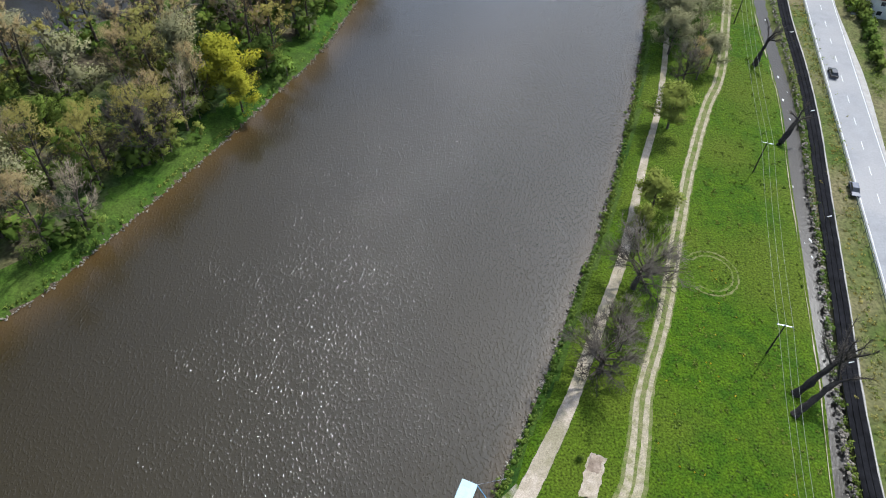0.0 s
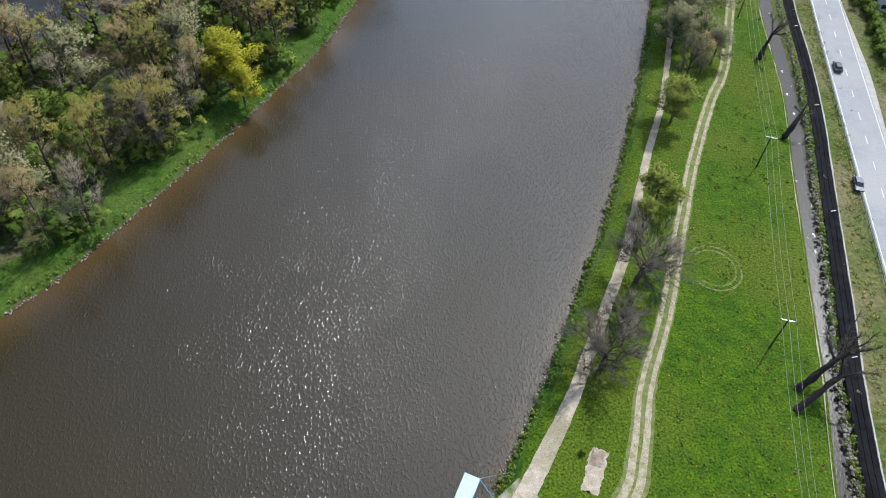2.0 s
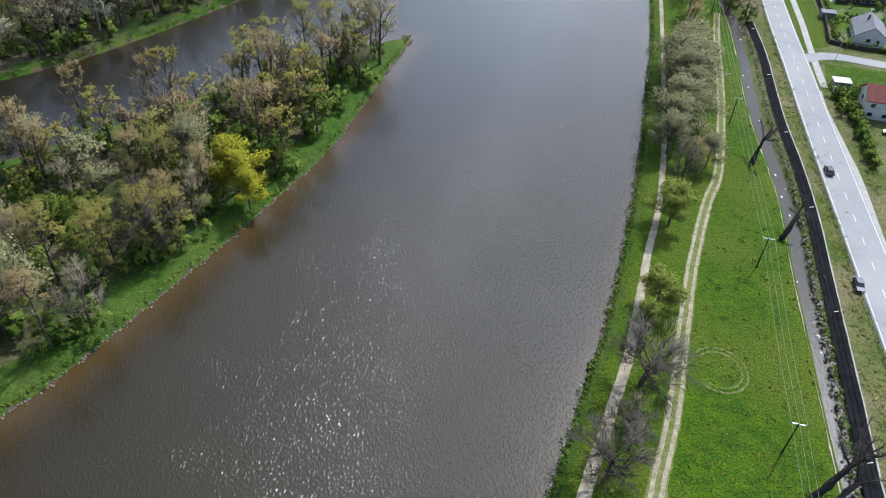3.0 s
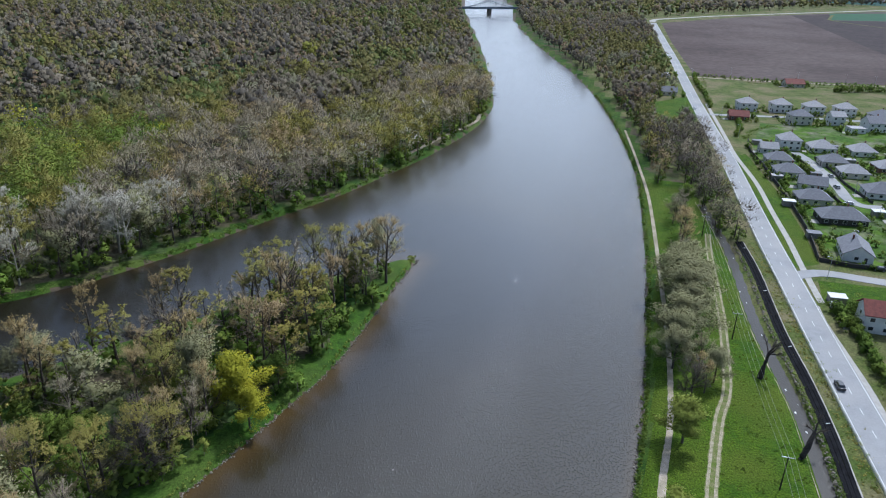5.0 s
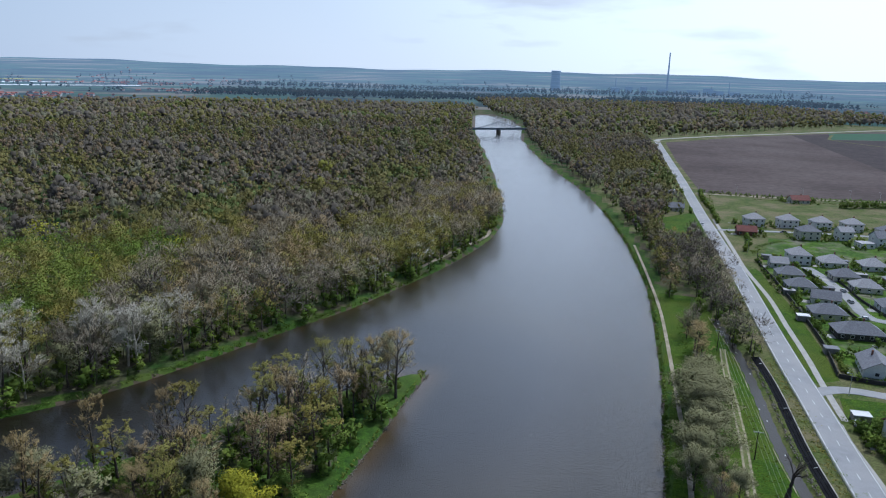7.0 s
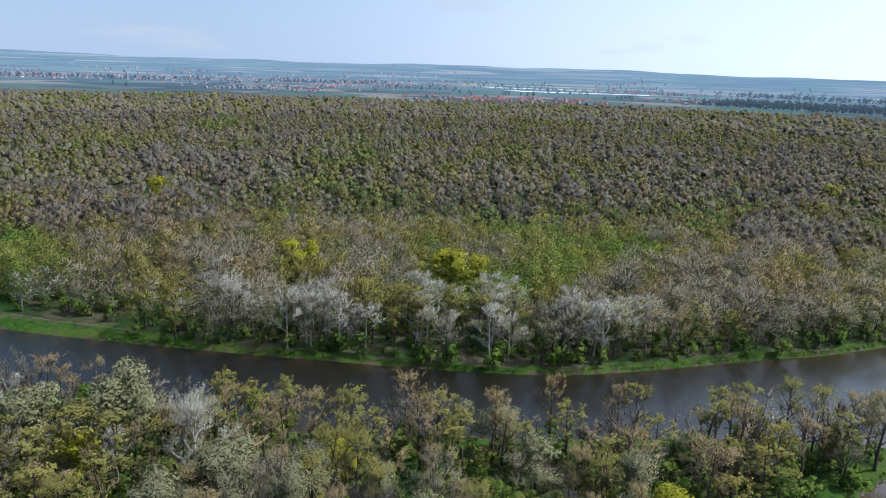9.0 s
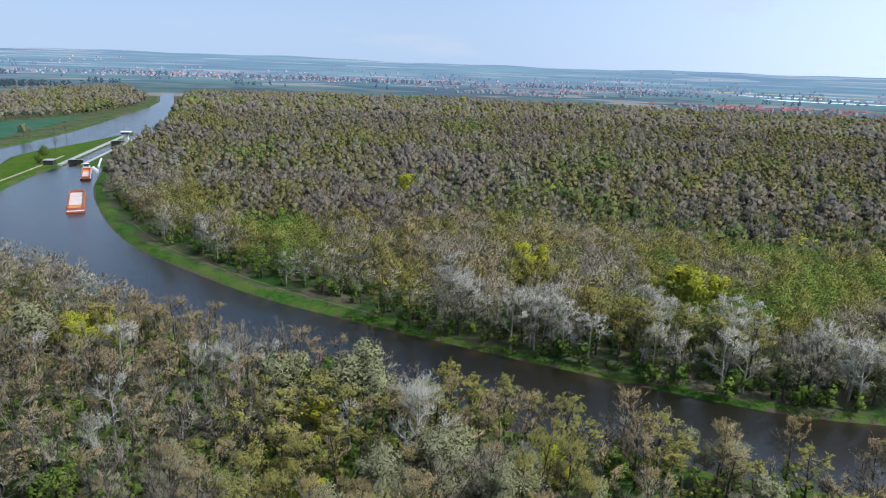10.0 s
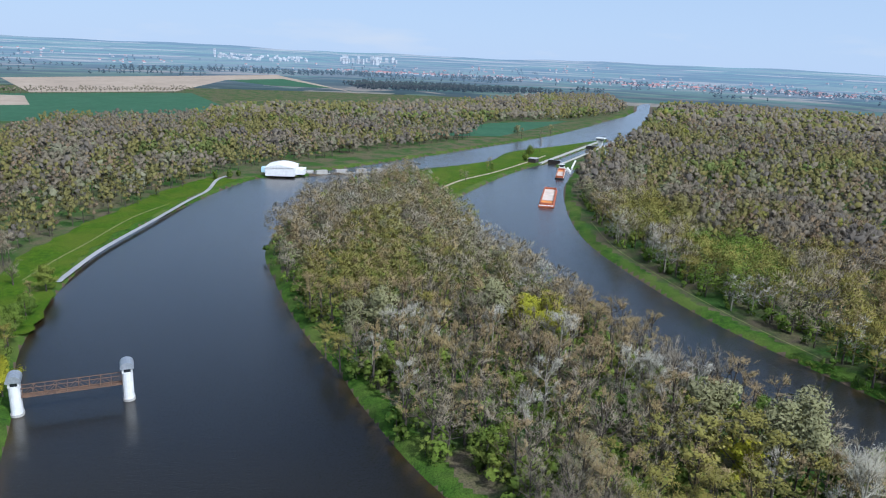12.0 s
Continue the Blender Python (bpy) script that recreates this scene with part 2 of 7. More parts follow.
M_PLAIN = hazed_material("hazed_fields", [(0.06, 0.09, 0.06), (0.085, 0.11, 0.07), (0.18, 0.155, 0.12), (0.045, 0.06, 0.05), (0.055, 0.095, 0.065), (0.09, 0.09, 0.075), (0.03, 0.045, 0.04), (0.04, 0.05, 0.045)], 0.62)
M_FARWOOD = hazed_material("hazed_woods", [(0.035, 0.042, 0.036), (0.045, 0.046, 0.038), (0.036, 0.048, 0.036)], 0.42)
M_BED = material("river_mud", (0.10, 0.07, 0.04), (0.06, 0.045, 0.03), 0.6, 0.8, fine=0.3)
M_DIRT = material("dirt_track", (0.44, 0.37, 0.29), (0.33, 0.28, 0.20), 0.8, 0.95, fine=0.25, bump=0.03, third=(0.26, 0.23, 0.15), third_scale=0.2, spec=0.1)
M_RUT = material("worn_rut", (0.36, 0.31, 0.22), (0.24, 0.225, 0.12), 0.7, 0.95, fine=0.3, bump=0.03, contrast=(0.42, 0.62), spec=0.1)
M_ASPHALT = material("pale_asphalt", (0.30, 0.30, 0.30), (0.25, 0.25, 0.25), 0.4, 0.85, fine=0.08, third=(0.33, 0.32, 0.31), third_scale=0.05)
M_LINE = material("road_paint", (0.75, 0.75, 0.72), (0.6, 0.6, 0.58), 2.0, 0.7)
M_DARK = material("black_membrane", (0.008, 0.008, 0.009), (0.016, 0.016, 0.018), 0.5, 0.95, fine=0.3, bump=0.05, spec=0.05)
M_CONCRETE = material("pale_concrete", (0.42, 0.40, 0.36), (0.34, 0.32, 0.29), 0.5, 0.9, fine=0.12, bump=0.01)
M_STONY = material("stony_ground", (0.30, 0.27, 0.22), (0.10, 0.13, 0.03), 0.9, 0.95, fine=0.35, bump=0.06, spec=0.1)
M_WORN = material("worn_grass", (0.095, 0.135, 0.022), (0.19, 0.18, 0.085), 0.9, 0.95, fine=0.3, bump=0.04, spec=0.1)
M_CROP = material("young_crop", (0.036, 0.095, 0.050), (0.044, 0.105, 0.056), 0.02, 0.9, fine=0.1, spec=0.1)
M_STUBBLE = material("pale_bare_soil", (0.36, 0.29, 0.22), (0.30, 0.24, 0.18), 0.01, 0.95, fine=0.1, spec=0.1)
M_LAWN = material("garden_ground", (0.080, 0.140, 0.012), (0.17, 0.16, 0.11), 0.08, 0.95, fine=0.4, bump=0.05, third=(0.05, 0.10, 0.012), third_scale=0.06, contrast=(0.45, 0.6), spec=0.1)
M_SOIL = material("ploughed_soil", (0.085, 0.062, 0.055), (0.065, 0.048, 0.044), 0.03, 0.95, fine=0.2, third=(0.11, 0.085, 0.075), third_scale=0.006, spec=0.1)
M_SOILDARK = material("dark_ploughed_soil", (0.060, 0.046, 0.044), (0.048, 0.038, 0.037), 0.03, 0.95, fine=0.2, spec=0.1)


# ---- plan helpers ----
def smooth(pts, step=9.0, closed=False):
    """A Catmull-Rom line through plan points, as an array."""
    p = [np.array(q, float) for q in pts]
    n = len(p)
    out = []
    for i in range(n if closed else n - 1):
        a, b = p[i], p[(i + 1) % n]
        before = p[(i - 1) % n] if closed or i else a
        after = p[(i + 2) % n] if closed or i + 2 < n else b
        k = max(1, int(np.linalg.norm(b - a) / step))
        for j in range(k):
            t = j / k
            out.append(0.5 * (2 * a + (b - before) * t + (2 * before - 5 * a + 4 * b - after) * t * t + (3 * a - before - 3 * b + after) * t ** 3))
    if not closed:
        out.append(p[-1])
    return np.array(out)


def edge_distance(q, line, closed=True):
    """Distance of points q to a line, and on which side of a closed one they lie."""
    a = line
    b = np.roll(line, -1, 0) if closed else line[1:]
    a = a if closed else line[:-1]
    d = b - a
    dd = (d * d).sum(1) + 1e-9
    best = np.empty(len(q))
    inside = np.zeros(len(q), bool)
    ax, ay, bx, by = (v.astype(np.float32)[None] for v in (a[:, 0], a[:, 1], b[:, 0], b[:, 1]))
    dx, dy, idd = bx - ax, by - ay, (1 / dd).astype(np.float32)[None]
    slope = dx / np.where(np.abs(dy) < 1e-6, 1e-6, dy)
    for s in range(0, len(q), 2000):
        cx, cy = q[s:s + 2000, 0:1].astype(np.float32), q[s:s + 2000, 1:2].astype(np.float32)
        vx, vy = cx - ax, cy - ay
        t = np.clip((vx * dx + vy * dy) * idd, 0, 1)
        vx -= t * dx
        vy -= t * dy
        best[s:s + 2000] = np.sqrt((vx * vx + vy * vy).min(1))
        if closed:
            cross = ((ay > cy) != (by > cy)) & (cx < ax + (cy - ay) * slope)
            inside[s:s + 2000] = (np.count_nonzero(cross, 1) % 2) == 1
    return np.where(inside, -best, best)


def within(q, poly):
    return edge_distance(q, np.array(poly, float)) < 0


RIGHT_BANK = [(41, 1705), (70, 1600), (86, 1400), (77, 1196), (75, 1036), (82, 848), (90, 735), (98, 649), (101, 544), (98, 450), (93, 388), (88, 340), (78, 283), (66, 222),
              (57, 184), (50, 155), (43, 130), (33, 98), (28, 86), (21, 67), (13.5, 49.5), (5, 32), (-14, 4), (-60, -55), (-115, -105)]
LEFT_BANK = [(-169, -139), (-202, -162), (-230, -176), (-281, -196), (-347, -214), (-418, -218), (-497, -220), (-560, -214), (-578, -190), (-640, -112)]
PEN_RIVER = [(-530, -138), (-436, -142), (-356, -132), (-302, -108), (-268, -90), (-241, -74), (-214, -55), (-189, -40), (-151, -12), (-108, 35), (-75, 71), (-64, 89), (-46, 125),
             (-38, 143), (-30, 162), (-19, 208), (-13, 230)]
PEN_CANAL = [(-20, 229), (-50, 206), (-90, 168), (-140, 123), (-200, 82), (-270, 42), (-340, 8), (-420, -25), (-499, -48)]
ISLAND_CANAL = [(-559, -38), (-657, -10), (-738, 22), (-741, 30), (-712, 42)]
FOREST_BANK = [(-718, 56), (-614, 40), (-537, 36), (-461, 38), (-405, 46), (-344, 65), (-297, 84), (-260, 105), (-198, 144), (-132, 190), (-105, 218), (-71, 268), (-52, 295),
               (-34, 328), (-16, 363), (5, 415), (18, 463), (24, 520), (23, 684), (17, 887), (5, 1194), (3, 1707)]
RIVER = np.vstack([smooth(RIGHT_BANK + LEFT_BANK), smooth(PEN_RIVER), smooth(PEN_CANAL + ISLAND_CANAL), smooth(FOREST_BANK)])
LOWER_RIVER = np.vstack([smooth([(-640, -110), (-733, -35), (-822, -13), (-922, 56), (-1028, 120)]),
                         smooth([(-1010, 122), (-985, 118), (-960, 122), (-1061, 156), (-1400, 229), (-1659, 281), (-2050, 350)], 20),
                         smooth([(-2060, 325), (-1737, 262), (-1531, 215), (-1094, 65), (-849, -48), (-704, -124), (-621, -171), (-590, -192)], 20)])
LOCK = np.array([(-735, 25), (-738, 36), (-990, 122), (-986, 110)])
STREAM = smooth([(58, -10), (62, 30), (64.4, 45), (68.7, 63), (72, 80), (75.9, 99), (79.9, 119), (85.6, 146), (91, 188), (98.8, 228), (103.7, 257), (108, 300)], 4)
PENINSULA = np.vstack([smooth(PEN_RIVER), smooth(PEN_CANAL), np.array([(-640, -100)])])
LAND, STREAM_LEVEL = 1.5, 0.55


def water_distance(q):
    d = edge_distance(q, RIVER)
    d = np.minimum(d, edge_distance(q, LOWER_RIVER))
    return np.minimum(d, edge_distance(q, LOCK))


def hill_height(q):
    """The far rise that closes the plain."""
    rr = np.hypot(q[:, 0], q[:, 1])
    az = np.degrees(np.arctan2(q[:, 0], q[:, 1]))
    return np.clip((rr - 4150) / 700, 0, 1) ** 1.3 * (94 + 6 * np.sin(az / 7.0) + 4 * np.sin(az / 2.3 + 1) + 2 * np.sin(az / 0.9) - 0.10 * az)


def link_mesh(name, verts, faces, mats, index=None, smooth_shade=False):
    me = bpy.data.meshes.new(name)
    verts = np.asarray(verts, np.float32)
    faces = np.asarray(faces, np.int32)
    k = faces.shape[1]
    me.vertices.add(len(verts))
    me.vertices.foreach_set("co", verts.ravel())
    me.loops.add(faces.size)
    me.loops.foreach_set("vertex_index", faces.ravel())
    me.polygons.add(len(faces))
    me.polygons.foreach_set("loop_start", np.arange(0, faces.size, k, dtype=np.int32))
    for m in mats if isinstance(mats, (list, tuple)) else [mats]:
        me.materials.append(m)
    if index is not None:
        me.polygons.foreach_set("material_index", np.asarray(index, np.int32))
    me.update(calc_edges=True)
    me.polygons.foreach_set("use_smooth", np.full(len(faces), smooth_shade))
    return me


def ribbon(name, line, widths, z, mat, rough_edge=0.0, label="", category="", kind="structure", thick=0.0):
    """A strip along a plan line."""
    line = np.asarray(line)
    d = np.gradient(line, axis=0)
    d /= np.linalg.norm(d, axis=1, keepdims=True)
    nrm = np.stack([-d[:, 1], d[:, 0]], 1)
    w = np.broadcast_to(np.asarray(widths, float), len(line)) / 2
    rng = np.random.default_rng(7)
    l = line + nrm * (w + rng.uniform(-1, 1, len(line)) * rough_edge)[:, None]
    r = line - nrm * (w + rng.uniform(-1, 1, len(line)) * rough_edge)[:, None]
    n = len(line)
    v = np.zeros((2 * n, 3))
    v[0::2, :2], v[1::2, :2], v[:, 2] = l, r, z
    i = np.arange(n - 1) * 2
    f = np.stack([i, i + 1, i + 3, i + 2], 1)
    if thick:
        base = v.copy()
        base[:, 2] -= thick
        v = np.vstack([v, base])
        f = np.vstack([f, np.stack([i + 2, i + 2 + 2 * n, i + 2 * n, i], 1), np.stack([i + 1, i + 1 + 2 * n, i + 3 + 2 * n, i + 3], 1)])
    return tagged(new(name, link_mesh(name, v, f, mat)), label, category, kind=kind)


# ---- ground ----
def build_ground():
    ang = np.concatenate([np.arange(-140, 48, 0.46), np.arange(48, 92, 0.8), np.arange(92, 220, 4.0)])
    rad = [18.0]
    while rad[-1] < 4920:
        r = rad[-1]
        rad.append(r * (1.014 if 40 < r < 1250 else 1.035 if r < 4000 else 1.012))
    rad = np.array(rad)
    a, r = np.meshgrid(np.radians(ang), rad)
    x, y = r * np.sin(a), r * np.cos(a)
    q = np.stack([x.ravel(), y.ravel()], 1)
    near = np.hypot(q[:, 0], q[:, 1]) < 2300
    d = np.full(len(q), 999.0)
    d[near] = water_distance(q[near])
    ds = np.full(len(q), 999.0)
    close = np.hypot(q[:, 0], q[:, 1]) < 420
    ds[close] = edge_distance(q[close], STREAM, False)
    z = np.clip(d * 0.55, -1.6, LAND)
    z = np.minimum(z, np.where(ds < 4, np.clip(-0.3 + (ds - 0.5) * 0.75, -0.3, LAND), LAND))
    z = z + hill_height(q)
    verts = np.column_stack([q, z])
    na, nr = len(ang), len(rad)
    i, j = np.meshgrid(np.arange(nr - 1), np.arange(na))
    i, j = i.ravel(), j.ravel()
    j2 = (j + 1) % na
    faces = np.stack([i * na + j, (i + 1) * na + j, (i + 1) * na + j2, i * na + j2], 1)
    fc = verts[faces].mean(1)
    fd, fs = d[faces].mean(1), ds[faces].mean(1)
    slot = np.full(len(faces), 2)
    east = fc[:, 0] > np.interp(fc[:, 1], [-100, 32, 184, 283, 450, 544, 1200], [-60, 5, 57, 78, 98, 101, 77])
    stream_x = np.interp(fc[:, 1], STREAM[:, 1], STREAM[:, 0])
    slot[east & (fc[:, 0] < stream_x) & (fc[:, 1] < 330)] = 0
    slot[east & (fc[:, 0] >= stream_x)] = 3
    wob = np.array([noise.noise((c[0] * 0.08, c[1] * 0.08, 0)) for c in fc[:, :2]]) * 4
    wooded = (fc[:, 0] > -230) & (fc[:, 0] < 60) & (fc[:, 1] > np.interp(fc[:, 0], [-230, -132, -40, 60], [90, 150, 260, 400]))
    bank = (fd < np.where(wooded, 3.0, 7.5) + wob) & (fd > -1)
    slot[bank & ~(slot == 0)] = 1
    slot[(slot == 0) & (fd < 2.0 + wob * 0.3)] = 1
    slot[fc[:, 2] < -0.05] = 4
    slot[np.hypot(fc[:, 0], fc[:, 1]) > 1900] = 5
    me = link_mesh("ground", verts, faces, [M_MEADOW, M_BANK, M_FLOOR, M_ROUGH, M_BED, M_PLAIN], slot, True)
    return tagged(new("ground", me), "grassy river plain with wooded floor and farmland to the horizon", "ground", kind="structure")


build_ground()
# river sheet


def build_water():
    """The river's sheet, with notes of where it runs shallow over mud and where its colour is darkened: westwards, and
    along the canal for the wood's reflection.
    """
    ang = np.concatenate([np.arange(-140, 48, 1.0), np.arange(48, 220, 6.0)])
    rad = np.concatenate([[0.004, 2.0], 15 * 1.03 ** np.arange(172)])
    a, r = np.meshgrid(np.radians(ang), rad)
    q = np.stack([(r * np.sin(a)).ravel(), (r * np.cos(a)).ravel()], 1)
    d = np.abs(edge_distance(q, RIVER))
    pen = edge_distance(q, smooth(PEN_RIVER), False)
    shallow = np.where((pen < 14) & (q[:, 0] > -105), np.clip(1 - d / 9, 0, 1) ** 1.5 * np.clip((q[:, 0] + 105) / 30, 0, 1), np.clip(1 - d / 3.5, 0, 1) * 0.5)
    na, nr = len(ang), len(rad)
    i, j = (v.ravel() for v in np.meshgrid(np.arange(nr - 1), np.arange(na)))
    j2 = (j + 1) % na
    me = link_mesh("water", np.column_stack([q, np.zeros(len(q))]), np.stack([i * na + j, (i + 1) * na + j, (i + 1) * na + j2, i * na + j2], 1), M_WATER)
    me.attributes.new("shallow", "FLOAT", "POINT").data.foreach_set("value", shallow.astype(np.float32))
    # base colour grows darker towards the west
    dark_share = np.clip((-60 - q[:, 0] - 0.25 * np.maximum(q[:, 1], 0)) / 110, 0, 1)
    # the wood's dark reflection on the canal is put into the base colour
    canal = edge_distance(q, np.vstack([smooth(PEN_CANAL), smooth(ISLAND_CANAL)]), False)
    dark_share = np.maximum(dark_share, 0.8 * np.clip((75 - canal) / 30, 0, 1) * (q[:, 1] > 60 - 0.5 * q[:, 0]))
    me.attributes.new("darkened", "FLOAT", "POINT").data.foreach_set("value", dark_share.astype(np.float32))
    return me


me = build_water()
tagged(new("water", me), "brown rippled river water with sun glints", "river", kind="structure")
ribbon("stream_water", STREAM, 3.6, STREAM_LEVEL, M_STREAM, label="narrow muddy stream beside the meadow", category="stream")

# ---- roads and tracks ----
def offset(line, by):
    d = np.gradient(np.asarray(line), axis=0)
    d /= np.linalg.norm(d, axis=1, keepdims=True)
    return np.asarray(line) + np.stack([d[:, 1], -d[:, 0]], 1) * by


def sheet(name, outline, z, mat, label, category, step=12.0, curved=True):
    """A flat area of ground with its own surface."""
    line = smooth(outline, step, True) if curved else np.array(outline, float)
    bm = bmesh.new()
    bm.faces.new([bm.verts.new((x, y, z)) for x, y in line])
    bmesh.ops.triangulate(bm, faces=bm.faces)
    for f in bm.faces:
        if f.normal.z < 0:
            f.normal_flip()
    me = bpy.data.meshes.new(name)
    bm.to_mesh(me)
    me.materials.append(mat)
    return tagged(new(name, me), label, category, kind="structure")


ROAD = smooth([(78, 10), (85, 55), (93.2, 104), (100.8, 147.6), (107, 182.4), (113.7, 218), (119.3, 249), (128, 293.5), (143, 368), (156.4, 442), (175.5, 546), (209, 719), (242, 897), (283, 1116)], 4)
road = ribbon("road", ROAD, 8.6, LAND + 0.16, M_ASPHALT, label="pale grey two-lane asphalt road with white lines", category="road", thick=0.3)
ribbon("edge_line", offset(ROAD, -3.9), 0.16, LAND + 0.166, M_LINE, label="white edge line of the road", category="road marking")
ribbon("edge_line", offset(ROAD, 3.9), 0.16, LAND + 0.166, M_LINE, label="white edge line of the road", category="road marking")
ribbon("pavement", smooth([(117.5, 205), (123.6, 234), (129, 258), (135.5, 291), (143.7, 331), (151, 382), (157.4, 414), (163, 442), (178, 520)], 4), 2.2, LAND + 0.1, M_CONCRETE, label="pale paved footpath beside the road", category="footpath", thick=0.2)
ribbon("pavement", smooth([(93, 85), (100, 120), (107, 153), (109.5, 170), (112.5, 192), (115, 203)], 4), 1.6, LAND + 0.1, M_CONCRETE, label="pale paved footpath along the road edge", category="footpath", thick=0.2)
ribbon("side_road", smooth([(115, 224), (123, 227.5), (131, 228), (145, 223), (175, 214)], 4), 5.5, LAND + 0.13, M_ASPHALT, label="pale asphalt side road into the estate", category="road", thick=0.2)
ribbon("estate_road", smooth([(215, 300), (190, 301), (180, 303), (178, 312), (182, 330), (186, 354), (188, 378), (187.5, 392)], 3), 5.5, LAND + 0.11, M_ASPHALT, label="pale asphalt lane between the houses", category="road", thick=0.2)
ribbon("estate_road", smooth([(166, 484), (200, 484), (240, 482), (300, 474)], 6), 5.0, LAND + 0.11, M_ASPHALT, label="pale asphalt lane in front of a row of houses", category="road", thick=0.2)
ribbon("far_road", smooth([(286, 1130), (300, 1170), (380, 1235), (477, 1302), (875, 1546), (1200, 1730)], 20), 9.0, LAND + 0.3, M_CONCRETE, label="distant pale road along the ploughed field", category="road")
ribbon("field_track", smooth([(200, 640), (206, 636), (285, 624), (364, 619), (460, 612)], 20), 4.5, LAND + 0.12, M_DIRT, label="pale field track below the ploughed field", category="track")

PATH_A = smooth([(-8, 4), (9, 32), (13, 39), (16.3, 45), (22.5, 57), (26, 65), (32, 79.5), (37, 92), (45.7, 120), (52.4, 140), (60.6, 173), (72, 230), (82.8, 287), (87.8, 318), (94.6, 372), (101, 430)], 1.2)
widths = np.interp(PATH_A[:, 1], [4, 30, 45, 60, 90, 140, 430], [4.2, 3.8, 3.0, 2.3, 2.0, 1.4, 1.3])
ribbon("dirt_track", PATH_A, widths, LAND + 0.03, M_DIRT, 0.09, label="pale trodden dirt track along the river", category="track")
PATH_B = smooth([(8, 14), (20.6, 32), (29.9, 42), (33.2, 50.7), (36.1, 62), (42.2, 77.5), (49, 99), (55.3, 118), (64.2, 140.8), (71, 155.4), (80, 186), (84.6, 204), (93, 240), (99, 262)], 1.2)
ribbon("worn_strip", PATH_B, np.interp(PATH_B[:, 1], [14, 45, 70, 260], [5.0, 4.4, 3.0, 2.4]), LAND + 0.018, M_WORN, 0.15, label="thin yellowed grass along the wheel ruts", category="track")
for by in (-0.85, 0.85):
    wb = np.interp(PATH_B[:, 1], [14, 45, 60, 120, 260], [1.5, 1.3, 0.85, 0.7, 0.5])
    ribbon("wheel_track", offset(PATH_B, by), wb, LAND + 0.03 + 0.004 * (by > 0), M_RUT, 0.06, label="pale wheel rut worn into the meadow", category="track")
sheet("trodden_ground", [(6, 30), (9, 40), (14, 45), (17, 42), (14, 33), (9, 25)], LAND + 0.022, M_STONY, "stony trodden ground at the landing stage", "ground")

# tyre ring in the grass
ang = np.linspace(-0.75 * math.pi, 0.75 * math.pi, 60)
for rad in (4.4, 5.5):
    ring = np.column_stack([53.2 + rad * np.cos(ang) * 0.95, 88.3 + rad * np.sin(ang)])
    ribbon("tyre_mark", ring, 0.34, LAND + 0.012, M_WORN, 0.12, label="curved tyre mark worn into the grass", category="tyre mark")

# black lined bank between stream and road
DARK = smooth([(60, -20), (65, 22), (68, 45), (71.4, 62.6), (75.3, 79), (79.8, 98.5), (84.3, 118), (88.9, 138), (93.1, 161), (97, 187.6), (104.8, 227), (108.7, 255)], 3)
for by, w, z in ((-1.0, 0.9, 0.05), (-0.05, 0.92, 0.14), (0.9, 0.92, 0.23)):
    ribbon("lined_bank", offset(DARK, by), w, LAND + z, M_DARK, 0.05, label="black membrane strip covering the bank", category="lined bank", thick=0.14)
ribbon("kerb", offset(DARK, 1.6), 0.28, LAND + 0.2, M_CONCRETE, 0.06, label="pale concrete kerb along the black strip", category="kerb", thick=0.25)
ribbon("stream_edge", offset(STREAM, -2.5), 0.16, LAND - 0.15, M_DIRT, 0.12, label="pale bare edge of the stream bank", category="bank")

# fields
sheet("ploughed_field", [(296, 1120), (250, 890), (206, 645), (300, 630), (470, 622), (700, 900), (1050, 1560), (800, 1480), (480, 1280)], LAND + 0.06, M_SOIL, "dark brown ploughed field beside the road", "field", 40, False)
sheet("green_field", [(676, 1403), (1000, 1507), (860, 1300), (730, 1275), (615, 1262)], LAND + 0.12, M_CROP, "green crop strip behind the ploughed field", "field", 40, False)
sheet("ploughed_field", [(579, 1340), (664, 1366), (612, 1258), (730, 1272), (860, 1296), (640, 900), (465, 797)], LAND + 0.09, M_SOILDARK, "darker ploughed field beyond a slanting furrow", "field", 40, False)
ribbon("field_track", smooth([(668, 1370), (625, 1290), (612, 1250), (640, 1160), (690, 1100)], 20), 5.0, LAND + 0.16, M_ROUGH, label="grassy track between the ploughed fields", category="track")
sheet("green_field", [(-1267, -981), (-1533, -729), (-1214, -517), (-974, -474), (-835, -651)], LAND + 0.2, M_CROP, "wide blue-green field of young crops", "field", 40, False)
sheet("bare_field", [(-1771, -1366), (-2243, -1197), (-2853, -995), (-1807, -410), (-2015, -539), (-2214, -938), (-1560, -780), (-1320, -960)], LAND + 0.3, M_STUBBLE, "pale tan bare field behind a row of trees", "field", 40, False)
sheet("bare_field", [(-1229, -952), (-1235, -909), (-1067, -778), (-990, -850)], LAND + 0.5, M_STUBBLE, "pale tan corner of a bare field", "field", 40, False)
sheet("green_field", [(-2214, -938), (-2500, -852), (-2015, -539), (-2005, -717)], LAND + 0.5, M_CROP, "far strip of green crops", "field", 40, False)
sheet("green_field", [(-930, -150), (-1175, -50), (-1290, 80), (-973, -30)], LAND + 0.2, M_CROP, "green riverside field behind the bank", "field", 40, False)
sheet("lawn", [(140, 520), (172, 545), (162, 470), (127, 425), (118, 440)], LAND + 0.05, M_MEADOW, "mown green lawn beside the road", "lawn", 20, False)
